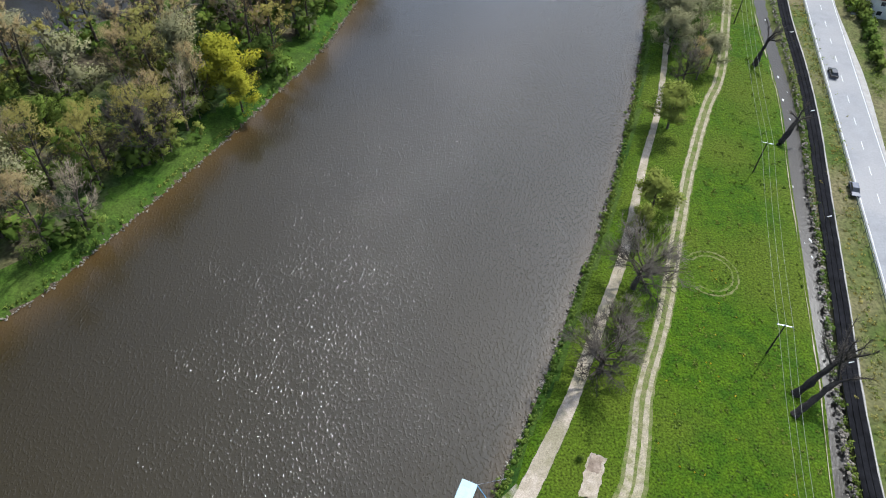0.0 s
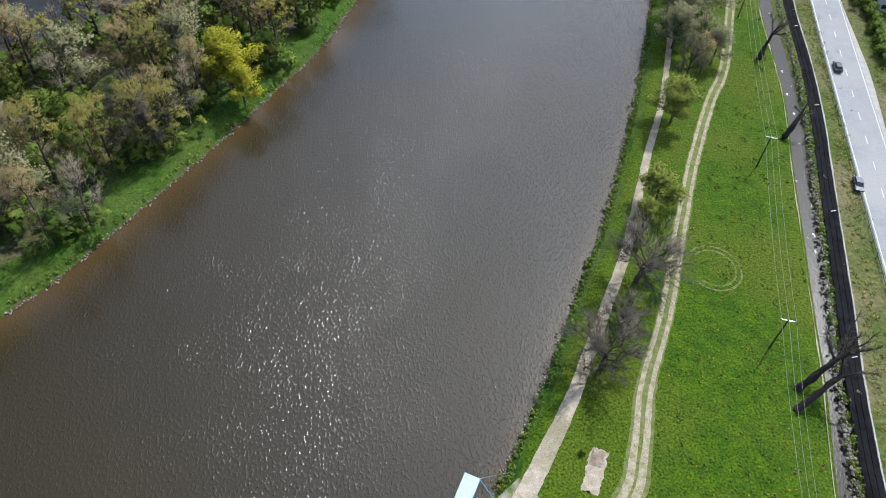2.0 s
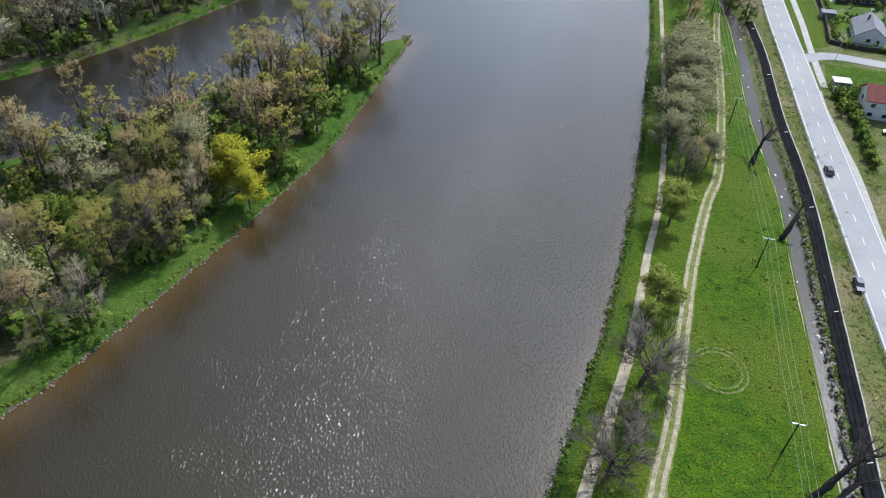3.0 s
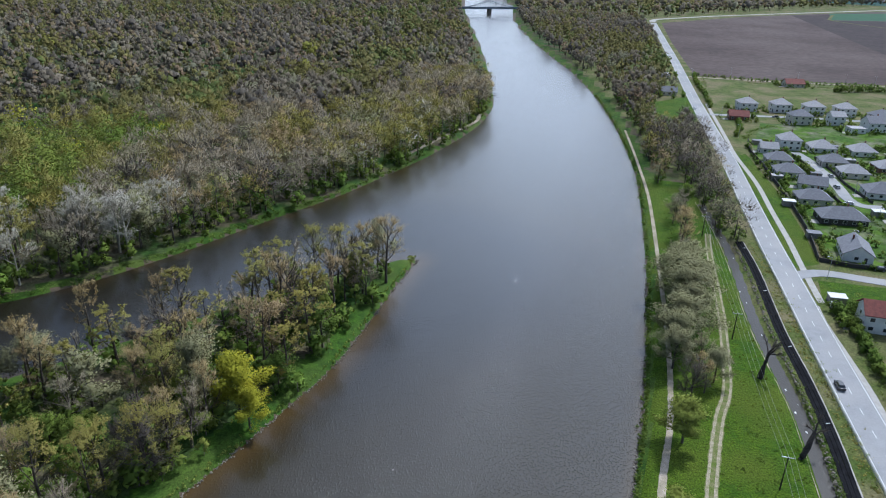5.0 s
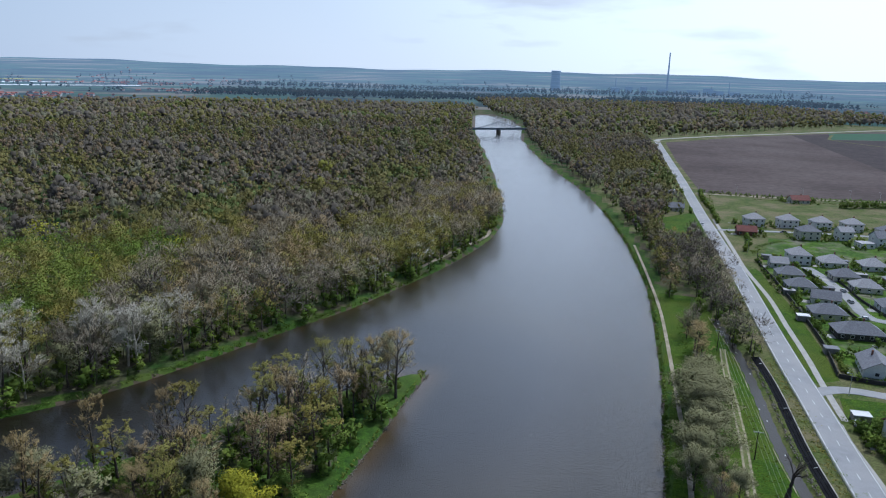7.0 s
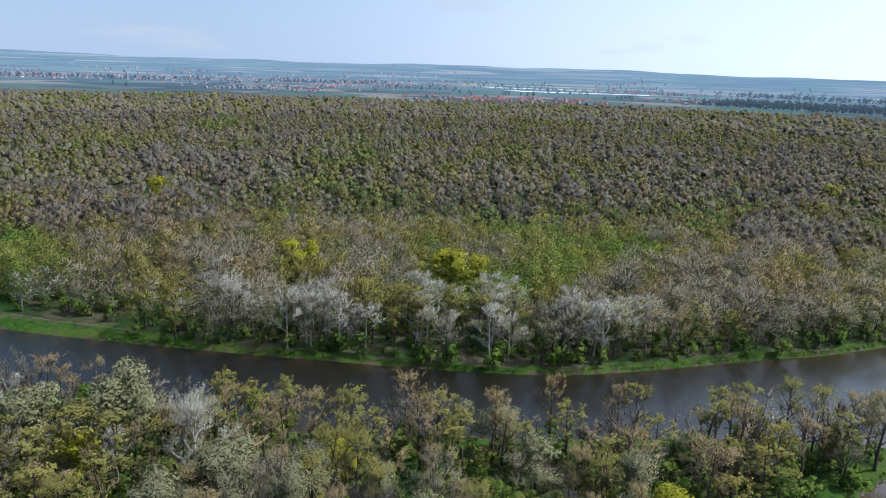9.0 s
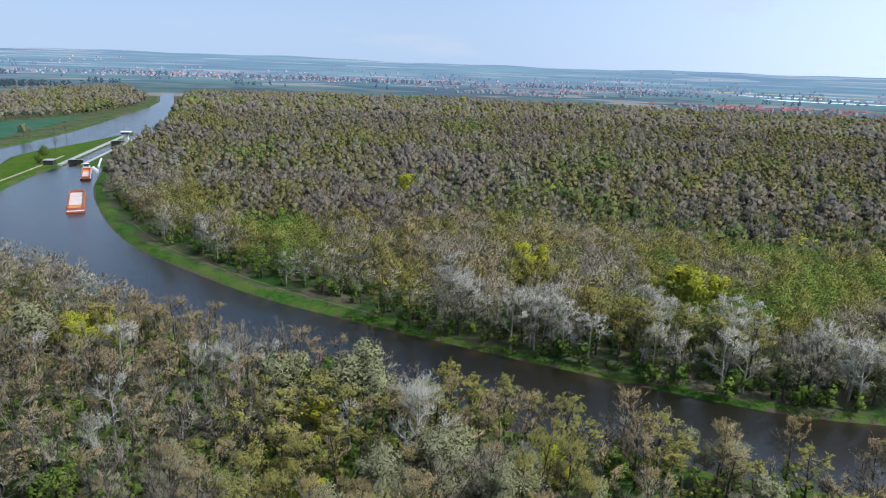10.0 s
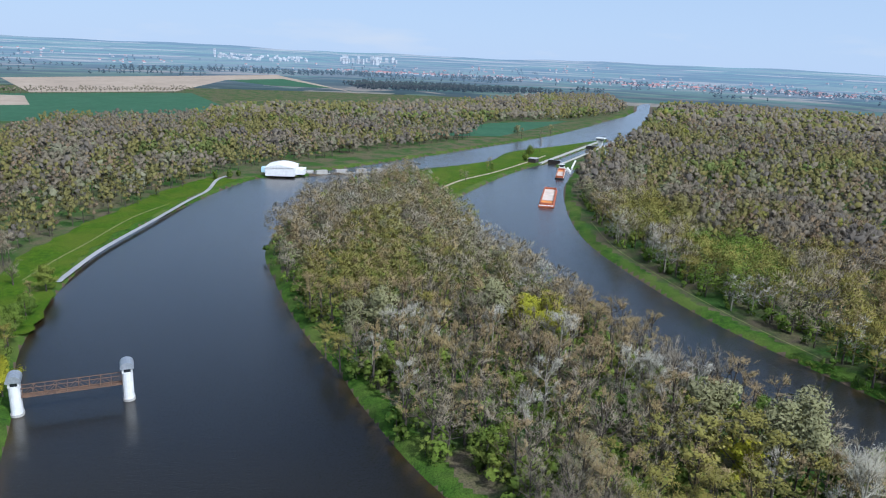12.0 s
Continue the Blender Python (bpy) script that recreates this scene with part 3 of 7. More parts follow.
sheet("lawn", [(136, 242), (150, 310), (162, 388), (195, 462), (290, 462), (300, 380), (260, 300), (200, 240), (150, 234)], LAND + 0.04, M_LAWN, "green garden ground of the housing estate", "lawn", 20, False)
sheet("verge", [(119, 232), (124, 252), (137, 318), (147, 376), (158, 385), (149, 318), (139, 268), (131, 236)], LAND + 0.05, M_MEADOW, "mown grass verge between road and garden wall", "verge", 20, False)
sheet("verge", [(118.5, 206), (124, 222), (145, 218), (172, 208), (165, 198), (122, 202)], LAND + 0.05, M_MEADOW, "mown grass corner at the side road", "verge", 20, False)
sheet("island_lawn", [(-640, -90), (-733, -30), (-822, -6), (-918, 58), (-980, 96), (-745, 20), (-657, -16), (-562, -44), (-520, -52), (-560, -80)], LAND + 0.05, M_MEADOW, "green lawn on the tongue of land by the lock", "lawn", 20, False)
ribbon("left_bank_path", smooth([(-276, -197), (-290, -200.5), (-331, -209), (-396, -216), (-456, -223), (-492, -226), (-537, -238), (-556, -238)], 6), 2.8, LAND + 0.08, M_ASPHALT, label="pale asphalt path along the far bank", category="footpath")
ribbon("bank_lawn", smooth([(-215, -183), (-250, -199), (-292, -218), (-345, -231), (-404, -236), (-470, -240), (-545, -236)], 6), 27, LAND + 0.03, M_MEADOW, 2.0, label="bright mown grass along the far bank", category="lawn")
ribbon("bank_trail", smooth([(-274.3, -212.3), (-303.7, -218.1), (-338.4, -222.5), (-398.5, -231.1), (-441.3, -229.4)], 5), 1.2, LAND + 0.09, M_WORN, 0.12, label="narrow trodden trail across the bank grass", category="footpath")
ribbon("island_path", smooth([(-530, -68), (-600, -50), (-660, -22), (-740, 8), (-800, 28)], 6), 2.6, LAND + 0.12, M_DIRT, label="pale footpath across the island lawn", category="footpath")
ribbon("bank_path", smooth([(-470, 50), (-405, 58), (-344, 77), (-297, 96), (-255, 118)], 6), 0.6, LAND + 0.06, M_WORN, label="faint worn path on the canal bank", category="footpath")
ribbon("bank_path", smooth([(-30, 352), (-9, 400), (10, 440), (14, 480)], 6), 2.5, LAND + 0.06, M_DIRT, label="pale path on the forest point", category="footpath")

# ---- trees ----
def leaf_material(name, base, second, translucent, third, fine=0.10):
    return material(name, base, second, 0.11, 0.9, island=0.09, contrast=(0.38, 0.62), fine=fine, translucent=translucent, third=third, third_scale=0.03, spec=0.1)


LEAF = {
    "grey": leaf_material("bare_grey_twigs", (0.335, 0.285, 0.205), (0.245, 0.212, 0.152), 0.18, (0.30, 0.255, 0.165)),
    "white": leaf_material("silver_twigs", (0.47, 0.44, 0.36), (0.37, 0.345, 0.275), 0.18, (0.42, 0.395, 0.30)),
    "tan": leaf_material("budding_tan_twigs", (0.350, 0.260, 0.135), (0.270, 0.205, 0.108), 0.18, (0.33, 0.255, 0.115)),
    "olive": leaf_material("young_olive_leaves", (0.30, 0.255, 0.060), (0.22, 0.195, 0.052), 0.18, (0.25, 0.235, 0.065)),
    "yellow": leaf_material("yellow_green_leaves", (0.43, 0.40, 0.030), (0.32, 0.315, 0.026), 0.22, (0.37, 0.365, 0.034)),
    "green": leaf_material("fresh_green_leaves", (0.165, 0.230, 0.036), (0.110, 0.165, 0.030), 0.18, (0.205, 0.235, 0.045)),
    "pale": leaf_material("pale_willow_leaves", (0.300, 0.290, 0.145), (0.225, 0.220, 0.105), 0.18, (0.255, 0.245, 0.13)),
    "bare": leaf_material("dark_bare_twigs", (0.135, 0.115, 0.095), (0.095, 0.082, 0.068), 0.1, (0.12, 0.105, 0.085)),
    "dark": leaf_material("shrub_leaves", (0.135, 0.205, 0.030), (0.085, 0.140, 0.024), 0.18, (0.16, 0.205, 0.034)),
}
KINDS = list(LEAF)
# closed crowns of the wide woods: LEAF copies darkened, shade between twigs in the colour
SHADED_CANOPY = {
    "grey": leaf_material("shaded_brown_canopy", (0.203, 0.168, 0.121), (0.158, 0.133, 0.096), 0.12, (0.180, 0.156, 0.105), 0.10),
    "white": leaf_material("shaded_silver_canopy", (0.357, 0.338, 0.282), (0.282, 0.268, 0.221), 0.12, (0.320, 0.306, 0.240), 0.10),
    "tan": leaf_material("shaded_tan_canopy", (0.226, 0.161, 0.097), (0.179, 0.133, 0.083), 0.12, (0.203, 0.160, 0.086), 0.10),
    "olive": leaf_material("shaded_olive_canopy", (0.193, 0.169, 0.055), (0.152, 0.138, 0.049), 0.12, (0.169, 0.156, 0.056), 0.10),
    "yellow": leaf_material("shaded_yellow_green_canopy", (0.221, 0.216, 0.038), (0.174, 0.174, 0.034), 0.12, (0.197, 0.197, 0.041), 0.10),
    "green": leaf_material("shaded_green_canopy", (0.132, 0.160, 0.044), (0.102, 0.130, 0.038), 0.12, (0.150, 0.161, 0.047), 0.10),
    "pale": leaf_material("shaded_willow_canopy", (0.212, 0.205, 0.122), (0.168, 0.164, 0.096), 0.12, (0.212, 0.203, 0.130), 0.10),
    "bare": leaf_material("shaded_bare_canopy", (0.150, 0.130, 0.103), (0.118, 0.102, 0.083), 0.12, (0.139, 0.122, 0.096), 0.10),
    "dark": leaf_material("shaded_shrub_canopy", (0.083, 0.124, 0.025), (0.056, 0.090, 0.020), 0.12, (0.099, 0.127, 0.028), 0.10),
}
M_BARK = material("grey_brown_bark", (0.115, 0.095, 0.075), (0.07, 0.056, 0.045), 1.5, 0.95, fine=0.3, bump=0.03)
M_OLDBARK = material("dark_furrowed_bark", (0.060, 0.050, 0.042), (0.032, 0.027, 0.023), 2.2, 0.95, fine=0.35, bump=0.06)
M_PALEBARK = material("pale_poplar_bark", (0.46, 0.42, 0.33), (0.28, 0.25, 0.19), 1.0, 0.9, fine=0.3, bump=0.03)


def tube(points, radii, sides=5):
    """A tapered limb through points: vertices and triangles."""
    p = np.array(points, float)
    d = np.gradient(p, axis=0)
    d /= np.linalg.norm(d, axis=1, keepdims=True) + 1e-9
    ref = np.where(np.abs(d[:, 2:3]) > 0.9, np.array([[1.0, 0, 0]]), np.array([[0, 0, 1.0]]))
    u = np.cross(d, ref)
    u /= np.linalg.norm(u, axis=1, keepdims=True) + 1e-9
    v = np.cross(d, u)
    a = np.arange(sides) * 2 * math.pi / sides
    ring = (u[:, None] * np.cos(a)[None, :, None] + v[:, None] * np.sin(a)[None, :, None]) * np.array(radii)[:, None, None] + p[:, None]
    i, j = np.meshgrid(np.arange(len(p) - 1), np.arange(sides))
    i, j = i.ravel(), j.ravel()
    k = (j + 1) % sides
    a0, a1, b0, b1 = i * sides + j, i * sides + k, (i + 1) * sides + j, (i + 1) * sides + k
    nrm = (u[:, None] * np.cos(a)[None, :, None] + v[:, None] * np.sin(a)[None, :, None]).reshape(-1, 3)
    return ring.reshape(-1, 3), np.vstack([np.stack([a0, a1, b1], 1), np.stack([a0, b1, b0], 1)]), nrm


def join(pieces):
    vs, fs, ns, n = [], [], [], 0
    for v, f, nrm in pieces:
        vs.append(v), fs.append(f + n), ns.append(nrm)
        n += len(v)
    return np.vstack(vs), np.vstack(fs), np.vstack(ns)


def unit(v):
    return v / (np.linalg.norm(v, axis=-1, keepdims=True) + 1e-9)


def facing(p, nrm, size, rng):
    """One small triangle at each point, facing about along nrm."""
    n = len(p)
    a = unit(np.cross(nrm, rng.normal(0, 1, (n, 3))))
    b = np.cross(nrm, a)
    s = size * rng.uniform(0.6, 1.4, (n, 1))
    return np.stack([p - a * s - b * s * 0.5, p + a * s * 0.9 - b * s * 0.4, p + b * s * 1.0], 1)


def ball():
    """A rough ball of twenty faces."""
    g = (1 + 5 ** 0.5) / 2
    v = unit(np.array([p for a in (-1, 1) for b in (-g, g) for p in ((0, a, b), (a, b, 0), (b, 0, a))]))
    gap = np.linalg.norm(v[:, None] - v[None], axis=2)
    near = (gap > 0.1) & (gap < 1.2)
    f = [(i, j, k) for i in range(12) for j in range(i + 1, 12) for k in range(j + 1, 12) if near[i, j] and near[j, k] and near[i, k]]
    return v, np.array([t if np.dot(np.cross(v[t[1]] - v[t[0]], v[t[2]] - v[t[0]]), v[t[0]]) > 0 else t[::-1] for t in f])


CORE = ball()


def envelope(shape, height, spread, z):
    """The crown's radius at a height."""
    mid, half = {"vase": (0.66, 0.36), "tall": (0.60, 0.42), "round": (0.56, 0.44), "bush": (0.48, 0.52)}[shape]
    return spread * np.sqrt(np.clip(1 - ((z / height - mid) / half) ** 2, 0.03, 1))


def curve(a, b, rng, sway, n, rise=0.0):
    """A bent way from a to b that first runs outwards, then up."""
    s = np.linspace(0, 1, n)[:, None]
    p = a + (b - a) * s
    p[:, 2] -= rise * (s * (1 - s))[:, 0] * 1.6
    wob = np.cumsum(rng.normal(0, sway, (n, 3)), 0)
    return p + (wob - s * wob[-1]) * np.minimum(1, s * 3)


def spikes(base, d, length, width, rng, face):
    """Thin tapering twigs, one sliver each, turned about towards face."""
    side = unit(np.cross(d, face + np.array([0, 0, 0.5]) + rng.normal(0, 0.45, base.shape)))
    w = width * rng.uniform(0.6, 1.3, (len(base), 1)) / 2
    return np.stack([base - side * w, base + side * w, base + d * length], 1)


def grow(seed, height, spread, shape, boughs, offshoots, twigs, twig_width, leaves, leaf, clumped, gnarl=0.03, stout=1.0):
    """A tree at the origin, trunk to twigs: (wood verts, tris, normals), (crown verts, tris, normals)."""
    rng = np.random.default_rng(seed)
    r0 = (height * 0.015 + 0.06) * stout
    fork = {"vase": 0.46, "tall": 0.93, "round": 0.62, "bush": 0.3}[shape]
    t = np.linspace(0, 1, 6)
    bend = np.cumsum(rng.normal(0, gnarl * 0.5, (6, 2)), 0) * height * fork
    trunk = np.column_stack([bend * t[:, None], t * height * fork])
    wood = [tube(trunk, r0 * (1 - (0.9 if shape == "tall" else 0.5) * t) + 0.02, 6)]
    centre = np.array([trunk[3, 0], trunk[3, 1], height * 0.5])
    tips, ways = [], []
    start = {"vase": 0.24, "tall": 0.20, "round": 0.18, "bush": 0.04}[shape]
    for i in range(boughs):
        u = (i + rng.uniform(0.1, 0.9)) / boughs
        h = start + (fork - start) * u ** 0.8
        base = np.array([np.interp(h / fork, t, trunk[:, k]) for k in range(3)])
        az = i * 2.4 + rng.normal(0, 0.35)
        end_z = height * min(0.985, (h + (0.16 + 0.20 * rng.random() if shape == "tall" else 0.12 + 0.42 * u + 0.14 * rng.random())))
        reach = float(envelope(shape, height, spread, end_z)) * rng.uniform(0.72, 1.0)
        end = np.array([centre[0] + math.cos(az) * reach, centre[1] + math.sin(az) * reach, end_z])
        limb = curve(base, end, rng, gnarl * spread * 1.6, 6, 0.35 * reach if shape == "vase" else 0.12 * reach)
        rad = r0 * (0.62 if shape == "vase" else 0.42) * (1 - 0.45 * u)
        s = np.linspace(0, 1, 6)
        wood.append(tube(limb, rad * 0.85 * (1 - 0.85 * s) + 0.015, 4))
        tips += list(limb[2:])
        ways += list(np.gradient(limb, axis=0)[2:])
        for _ in range(offshoots):
            f = rng.uniform(0.25, 0.92)
            k = f * 5
            b = limb[int(k)] + (limb[min(5, int(k) + 1)] - limb[int(k)]) * (k - int(k))
            along = unit(limb[min(5, int(k) + 1)] - limb[int(k)])
            d = unit(along * 0.7 + rng.normal(0, 0.62, 3) + np.array([0, 0, 0.30]))
            e = b + d * spread * rng.uniform(0.30, 0.58) * (1.15 - 0.5 * f)
            e[2] = min(e[2], height * 0.99)
            sub = curve(b, e, rng, gnarl * spread, 4)
            wood.append(tube(sub, np.array([0.50, 0.36, 0.22, 0.08]) * rad * (1 - 0.6 * f) + 0.010, 3))
            tips += list(sub[1:])
            ways += list(np.gradient(sub, axis=0)[1:])
    tips, ways = np.array(tips), unit(np.array(ways))
    tris, outs = [], []
    if twigs:
        n1 = twigs // 3
        pick = rng.integers(0, len(tips), n1)
        away = unit(tips[pick] - centre)
        d = unit(ways[pick] * 0.7 + away * 0.45 + rng.normal(0, 0.45, (n1, 3)) + np.array([0, 0, 0.25]))
        length = spread * rng.uniform(0.12, 0.30, (n1, 1))
        base = tips[pick] + rng.normal(0, 0.03 * spread, (n1, 3))
        tris.append(spikes(base, d, length, twig_width, rng, away)), outs.append(away)
        n2 = twigs - n1
        q = rng.integers(0, n1, n2)
        d2 = unit(d[q] + rng.normal(0, 0.55, (n2, 3)) + np.array([0, 0, 0.15]))
        base2 = base[q] + d[q] * length[q] * rng.uniform(0.25, 0.95, (n2, 1))
        tris.append(spikes(base2, d2, spread * rng.uniform(0.08, 0.19, (n2, 1)), twig_width * 0.8, rng, away[q])), outs.append(away[q])
    if leaves and not clumped:
        pick = rng.integers(0, n2, leaves)
        p = base2[pick] + d2[pick] * spread * rng.uniform(0, 0.16, (leaves, 1)) + rng.normal(0, 0.03 * spread, (leaves, 3))
        out = unit(p - centre)
        tris.append(facing(p, unit(out + rng.normal(0, 0.6, (leaves, 3))), leaf, rng)), outs.append(out)
    elif leaves:
        lobes = tips
        pick = rng.integers(0, len(lobes), leaves)
        size = spread * rng.uniform(0.16, 0.34, len(lobes))
        out = unit(rng.normal(0, 1, (leaves, 3)) + np.array([0, 0, 0.25]))
        p = lobes[pick] + out * size[pick][:, None] * np.sqrt(rng.uniform(0.15, 1.1, (leaves, 1))) * np.array([1, 1, 0.8])
        tris.append(facing(p, unit(out + rng.normal(0, 0.5, (leaves, 3))), leaf, rng)), outs.append(out)
    return join(wood), crown_of(tris, outs, centre)


def crown_of(tris, outs, centre, ragged=0.3):
    """Twigs and leaves as one mesh, shaded as the round crown that they fill."""
    tri = np.vstack(tris)
    tri[..., 2] = np.maximum(tri[..., 2], 0.15)
    away = unit((tri.mean(1) - centre) * np.array([1, 1, 0.6]))
    nrm = unit((0.8 - ragged) * away + ragged * np.vstack(outs) + np.array([0, 0, 0.35]))
    wrong = (np.cross(tri[:, 1] - tri[:, 0], tri[:, 2] - tri[:, 0]) * nrm).sum(1) < 0
    tri[wrong] = tri[wrong][:, [1, 0, 2]]
    return tri.reshape(-1, 3), np.arange(len(tri) * 3).reshape(-1, 3), np.repeat(nrm, 3, 0)


def brush(seed, height, spread, shape, lobes, strokes, width, leafy, body):
    """A tree seen from farther off: a trunk and a crown of loose lobes, each a brush of twigs or a cluster of leaves round a ragged core."""
    rng = np.random.default_rng(seed)
    wood = tube([(0, 0, 0), (rng.normal(0, 0.2), rng.normal(0, 0.2), height * 0.6)], [height * 0.014 + 0.06, 0.08], 3)
    low = {"vase": 0.46, "tall": 0.34, "round": 0.34, "bush": 0.25}[shape]
    up = np.linspace(low, 0.86, lobes) + rng.normal(0, 0.03, lobes)
    az = np.arange(lobes) * 2.4 + rng.uniform(0, 1.2, lobes)
    ring = envelope(shape, height, spread, up * height) * rng.uniform(0.35, 0.78, lobes)
    ring[-1] *= 0.3
    c = np.column_stack([np.cos(az) * ring, np.sin(az) * ring, up * height])
    size = spread * rng.uniform(0.34, 0.54, lobes)
    pick = rng.integers(0, lobes, strokes)
    out = unit(rng.normal(0, 1, (strokes, 3)) + np.array([0, 0, 0.45]))
    centre = np.array([0, 0, height * 0.5])
    reach = size[pick][:, None] * np.array([1, 1, 1.15])
    if leafy:
        p = c[pick] + out * reach * rng.uniform(0.7, 1.1, (strokes, 1))
        tris = facing(p, unit(out + rng.normal(0, 0.4, (strokes, 3))), width * 1.5, rng)
    else:
        base = c[pick] + out * reach * rng.uniform(0.25, 0.75, (strokes, 1))
        d = unit(out * 0.8 + unit(base - centre) * 0.4 + rng.normal(0, 0.25, (strokes, 3)) + np.array([0, 0, 0.35]))
        tris = spikes(base, d, reach[:, :1] * rng.uniform(0.35, 0.7, (strokes, 1)), width, rng, unit(out + unit(base - centre)))
    crown = crown_of([tris], [out], centre, 0.10)
    if body:
        bv, bf = CORE
        pieces = [crown]
        for k in range(lobes):
            v = bv * rng.uniform(0.55, 1.25, (len(bv), 1)) * size[k] * body * np.array([1, 1, 1.2]) + c[k]
            pieces.append((v, bf, unit(0.6 * unit((v - centre) * np.array([1, 1, 0.6])) + 0.2 * bv + np.array([0, 0, 0.35]))))
        crown = join(pieces)
    return wood, crown


STYLE = {  # shape, spread as a share of the height, twigs, leaves, leaf size, gnarl
    "bare": ("vase", 0.46, 1.7, 0.0, 0.1, 0.055), "grey": ("vase", 0.31, 1.0, 0.12, 0.09, 0.035), "white": ("tall", 0.31, 1.5, 0.4, 0.10, 0.03), "tan": ("tall", 0.25, 1.0, 0.4, 0.10, 0.025),
    "olive": ("tall", 0.27, 0.5, 1.0, 0.13, 0.03), "yellow": ("round", 0.36, 0.1, 2.6, 0.17, 0.03), "green": ("round", 0.33, 0.1, 2.4, 0.17, 0.03), "pale": ("round", 0.38, 0.6, 2.3, 0.15, 0.03),
    "dark": ("bush", 0.55, 0.1, 1.0, 0.15, 0.03),
}
LEAFY = {"yellow", "green", "pale", "dark"}
TEMPLATES = {}


def tree_form(kind, variant, lod):
    """A tree 18 m high (shrubs 5 m), in six levels of detail."""
    key = (kind, variant, lod)
    if key not in TEMPLATES:
        shape, share, twig, leaves, leaf, gnarl = STYLE[kind]
        h = 5.0 if kind == "dark" else 18.0
        seed = KINDS.index(kind) * 50 + variant * 7 + lod
        leafy = kind in LEAFY
        if lod < 2:
            n = (2800, 950)[lod] * (0.5 if kind == "dark" else 1.0)
            TEMPLATES[key] = grow(seed, h, h * share, shape, (11, 7)[lod], (6, 3)[lod], int(n * twig), (0.062, 0.115)[lod] * (1.5 if kind == "bare" else 1.0), int(n * leaves), leaf * ((1.45, 2.0) if leafy else (1.0, 1.6))[lod], leafy, gnarl, 1.6 if kind == "bare" else 1.0)
        else:
            k = lod - 2
            few = 0.5 if kind == "dark" else 1.0
            TEMPLATES[key] = brush(seed, h, h * share, shape, int((8, 6, 5, 3)[k] * (few + 0.1)), int((340, 170, 84, 26)[k] * few), (0.24, 0.36, 0.52, 0.9)[k] * (0.8 if kind == "dark" else 1.0), leafy,
                                   (0.6 if kind == "dark" else 0.0, 0.6 if leafy else 0.48, 0.62, 1.0)[k])
    return TEMPLATES[key]


def forest(name, rows, label, category="woodland", mats=None):
    """Many trees as one mesh; rows: x, y, kind, height in metres, level of detail."""
    rng = np.random.default_rng(len(rows))
    mats = mats or [LEAF[k] for k in KINDS] + [M_BARK, M_PALEBARK] + [SHADED_CANOPY[k] for k in KINDS]
    vs, fs, ix, ns, n = [], [], [], [], 0
    for x, y, kind, h, lod in rows:
        a = rng.uniform(0, 2 * math.pi)
        rise = float(hill_height(np.array([[x, y]]))[0]) if x * x + y * y > 1.7e7 else 0.0
        sc = h / (5.0 if kind == "dark" else 18.0)
        sw = sc * (rng.uniform(1.15, 1.6) if lod > 4 else rng.uniform(0.95, 1.4) if lod > 2 and kind != "dark" else rng.uniform(1.0, 1.45))
        rot = np.array([[math.cos(a) * sw, -math.sin(a) * sw, 0], [math.sin(a) * sw, math.cos(a) * sw, 0], [0, 0, sc]])
        for part_i, (v, f, nrm) in enumerate(tree_form(kind, int(rng.integers(0, 4)), lod)):
            vs.append(v @ rot.T + np.array([x, y, LAND - 0.1 + rise]))
            fs.append(f + n)
            ns.append(nrm @ np.array([[math.cos(a), -math.sin(a), 0], [math.sin(a), math.cos(a), 0], [0, 0, 1]]).T)
            n += len(v)
            # tall far crowns take the darkened copies that stand in for self-shade
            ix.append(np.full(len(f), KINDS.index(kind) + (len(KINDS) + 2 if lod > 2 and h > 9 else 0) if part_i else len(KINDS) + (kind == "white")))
    index = np.concatenate(ix)
    me = link_mesh(name, np.vstack(vs), np.vstack(fs), mats, index if len(mats) > 1 else None, True)
    me.normals_split_custom_set_from_vertices(np.vstack(ns).astype(np.float32))
    return tagged(new(name, me), label, category, kind="stuff")


SINGLE = {}
TREE_WORDS = {"bare": "leafless dark grey tree with thin spreading branches", "grey": "bare grey-brown tree with fine spring twigs", "white": "tall silvery white poplar with bare twigs", "tan": "slender poplar with reddish tan buds",
              "olive": "tall tree with thin yellow-olive young leaves", "yellow": "round tree in bright yellow-green young leaf", "green": "leafy tree in fresh green spring leaf",
              "pale": "pale grey-green willow with soft young leaves", "dark": "low green shrub with dense leaves"}


def single_tree(x, y, kind, h, where, variant=0, turn=0.0, width=1.0, group=""):
    """One tree as an object: trunk and crown."""
    key = (kind, variant)
    if key not in SINGLE:
        (wv, wf, _), (cv, cf, cn) = tree_form(kind, variant, 0)
        SINGLE[key] = (link_mesh("trunk", wv, wf, M_PALEBARK if kind == "white" else M_BARK, smooth_shade=True), link_mesh("crown", cv, cf, LEAF[kind], smooth_shade=True))
        SINGLE[key][1].normals_split_custom_set_from_vertices(cn.astype(np.float32))
    ob = new("shrub" if kind == "dark" else "tree")
    sc = h / (5.0 if kind == "dark" else 18.0)
    ob.location, ob.scale, ob.rotation_euler = (x, y, LAND - 0.1), (sc * width, sc * width, sc), (0, 0, turn)
    for part_name, me in zip(("trunk", "crown"), SINGLE[key]):
        c = new(part_name, me)
        c.parent = ob
    return tagged(ob, TREE_WORDS[kind] + " " + where, "shrub" if kind == "dark" else "tree", group)


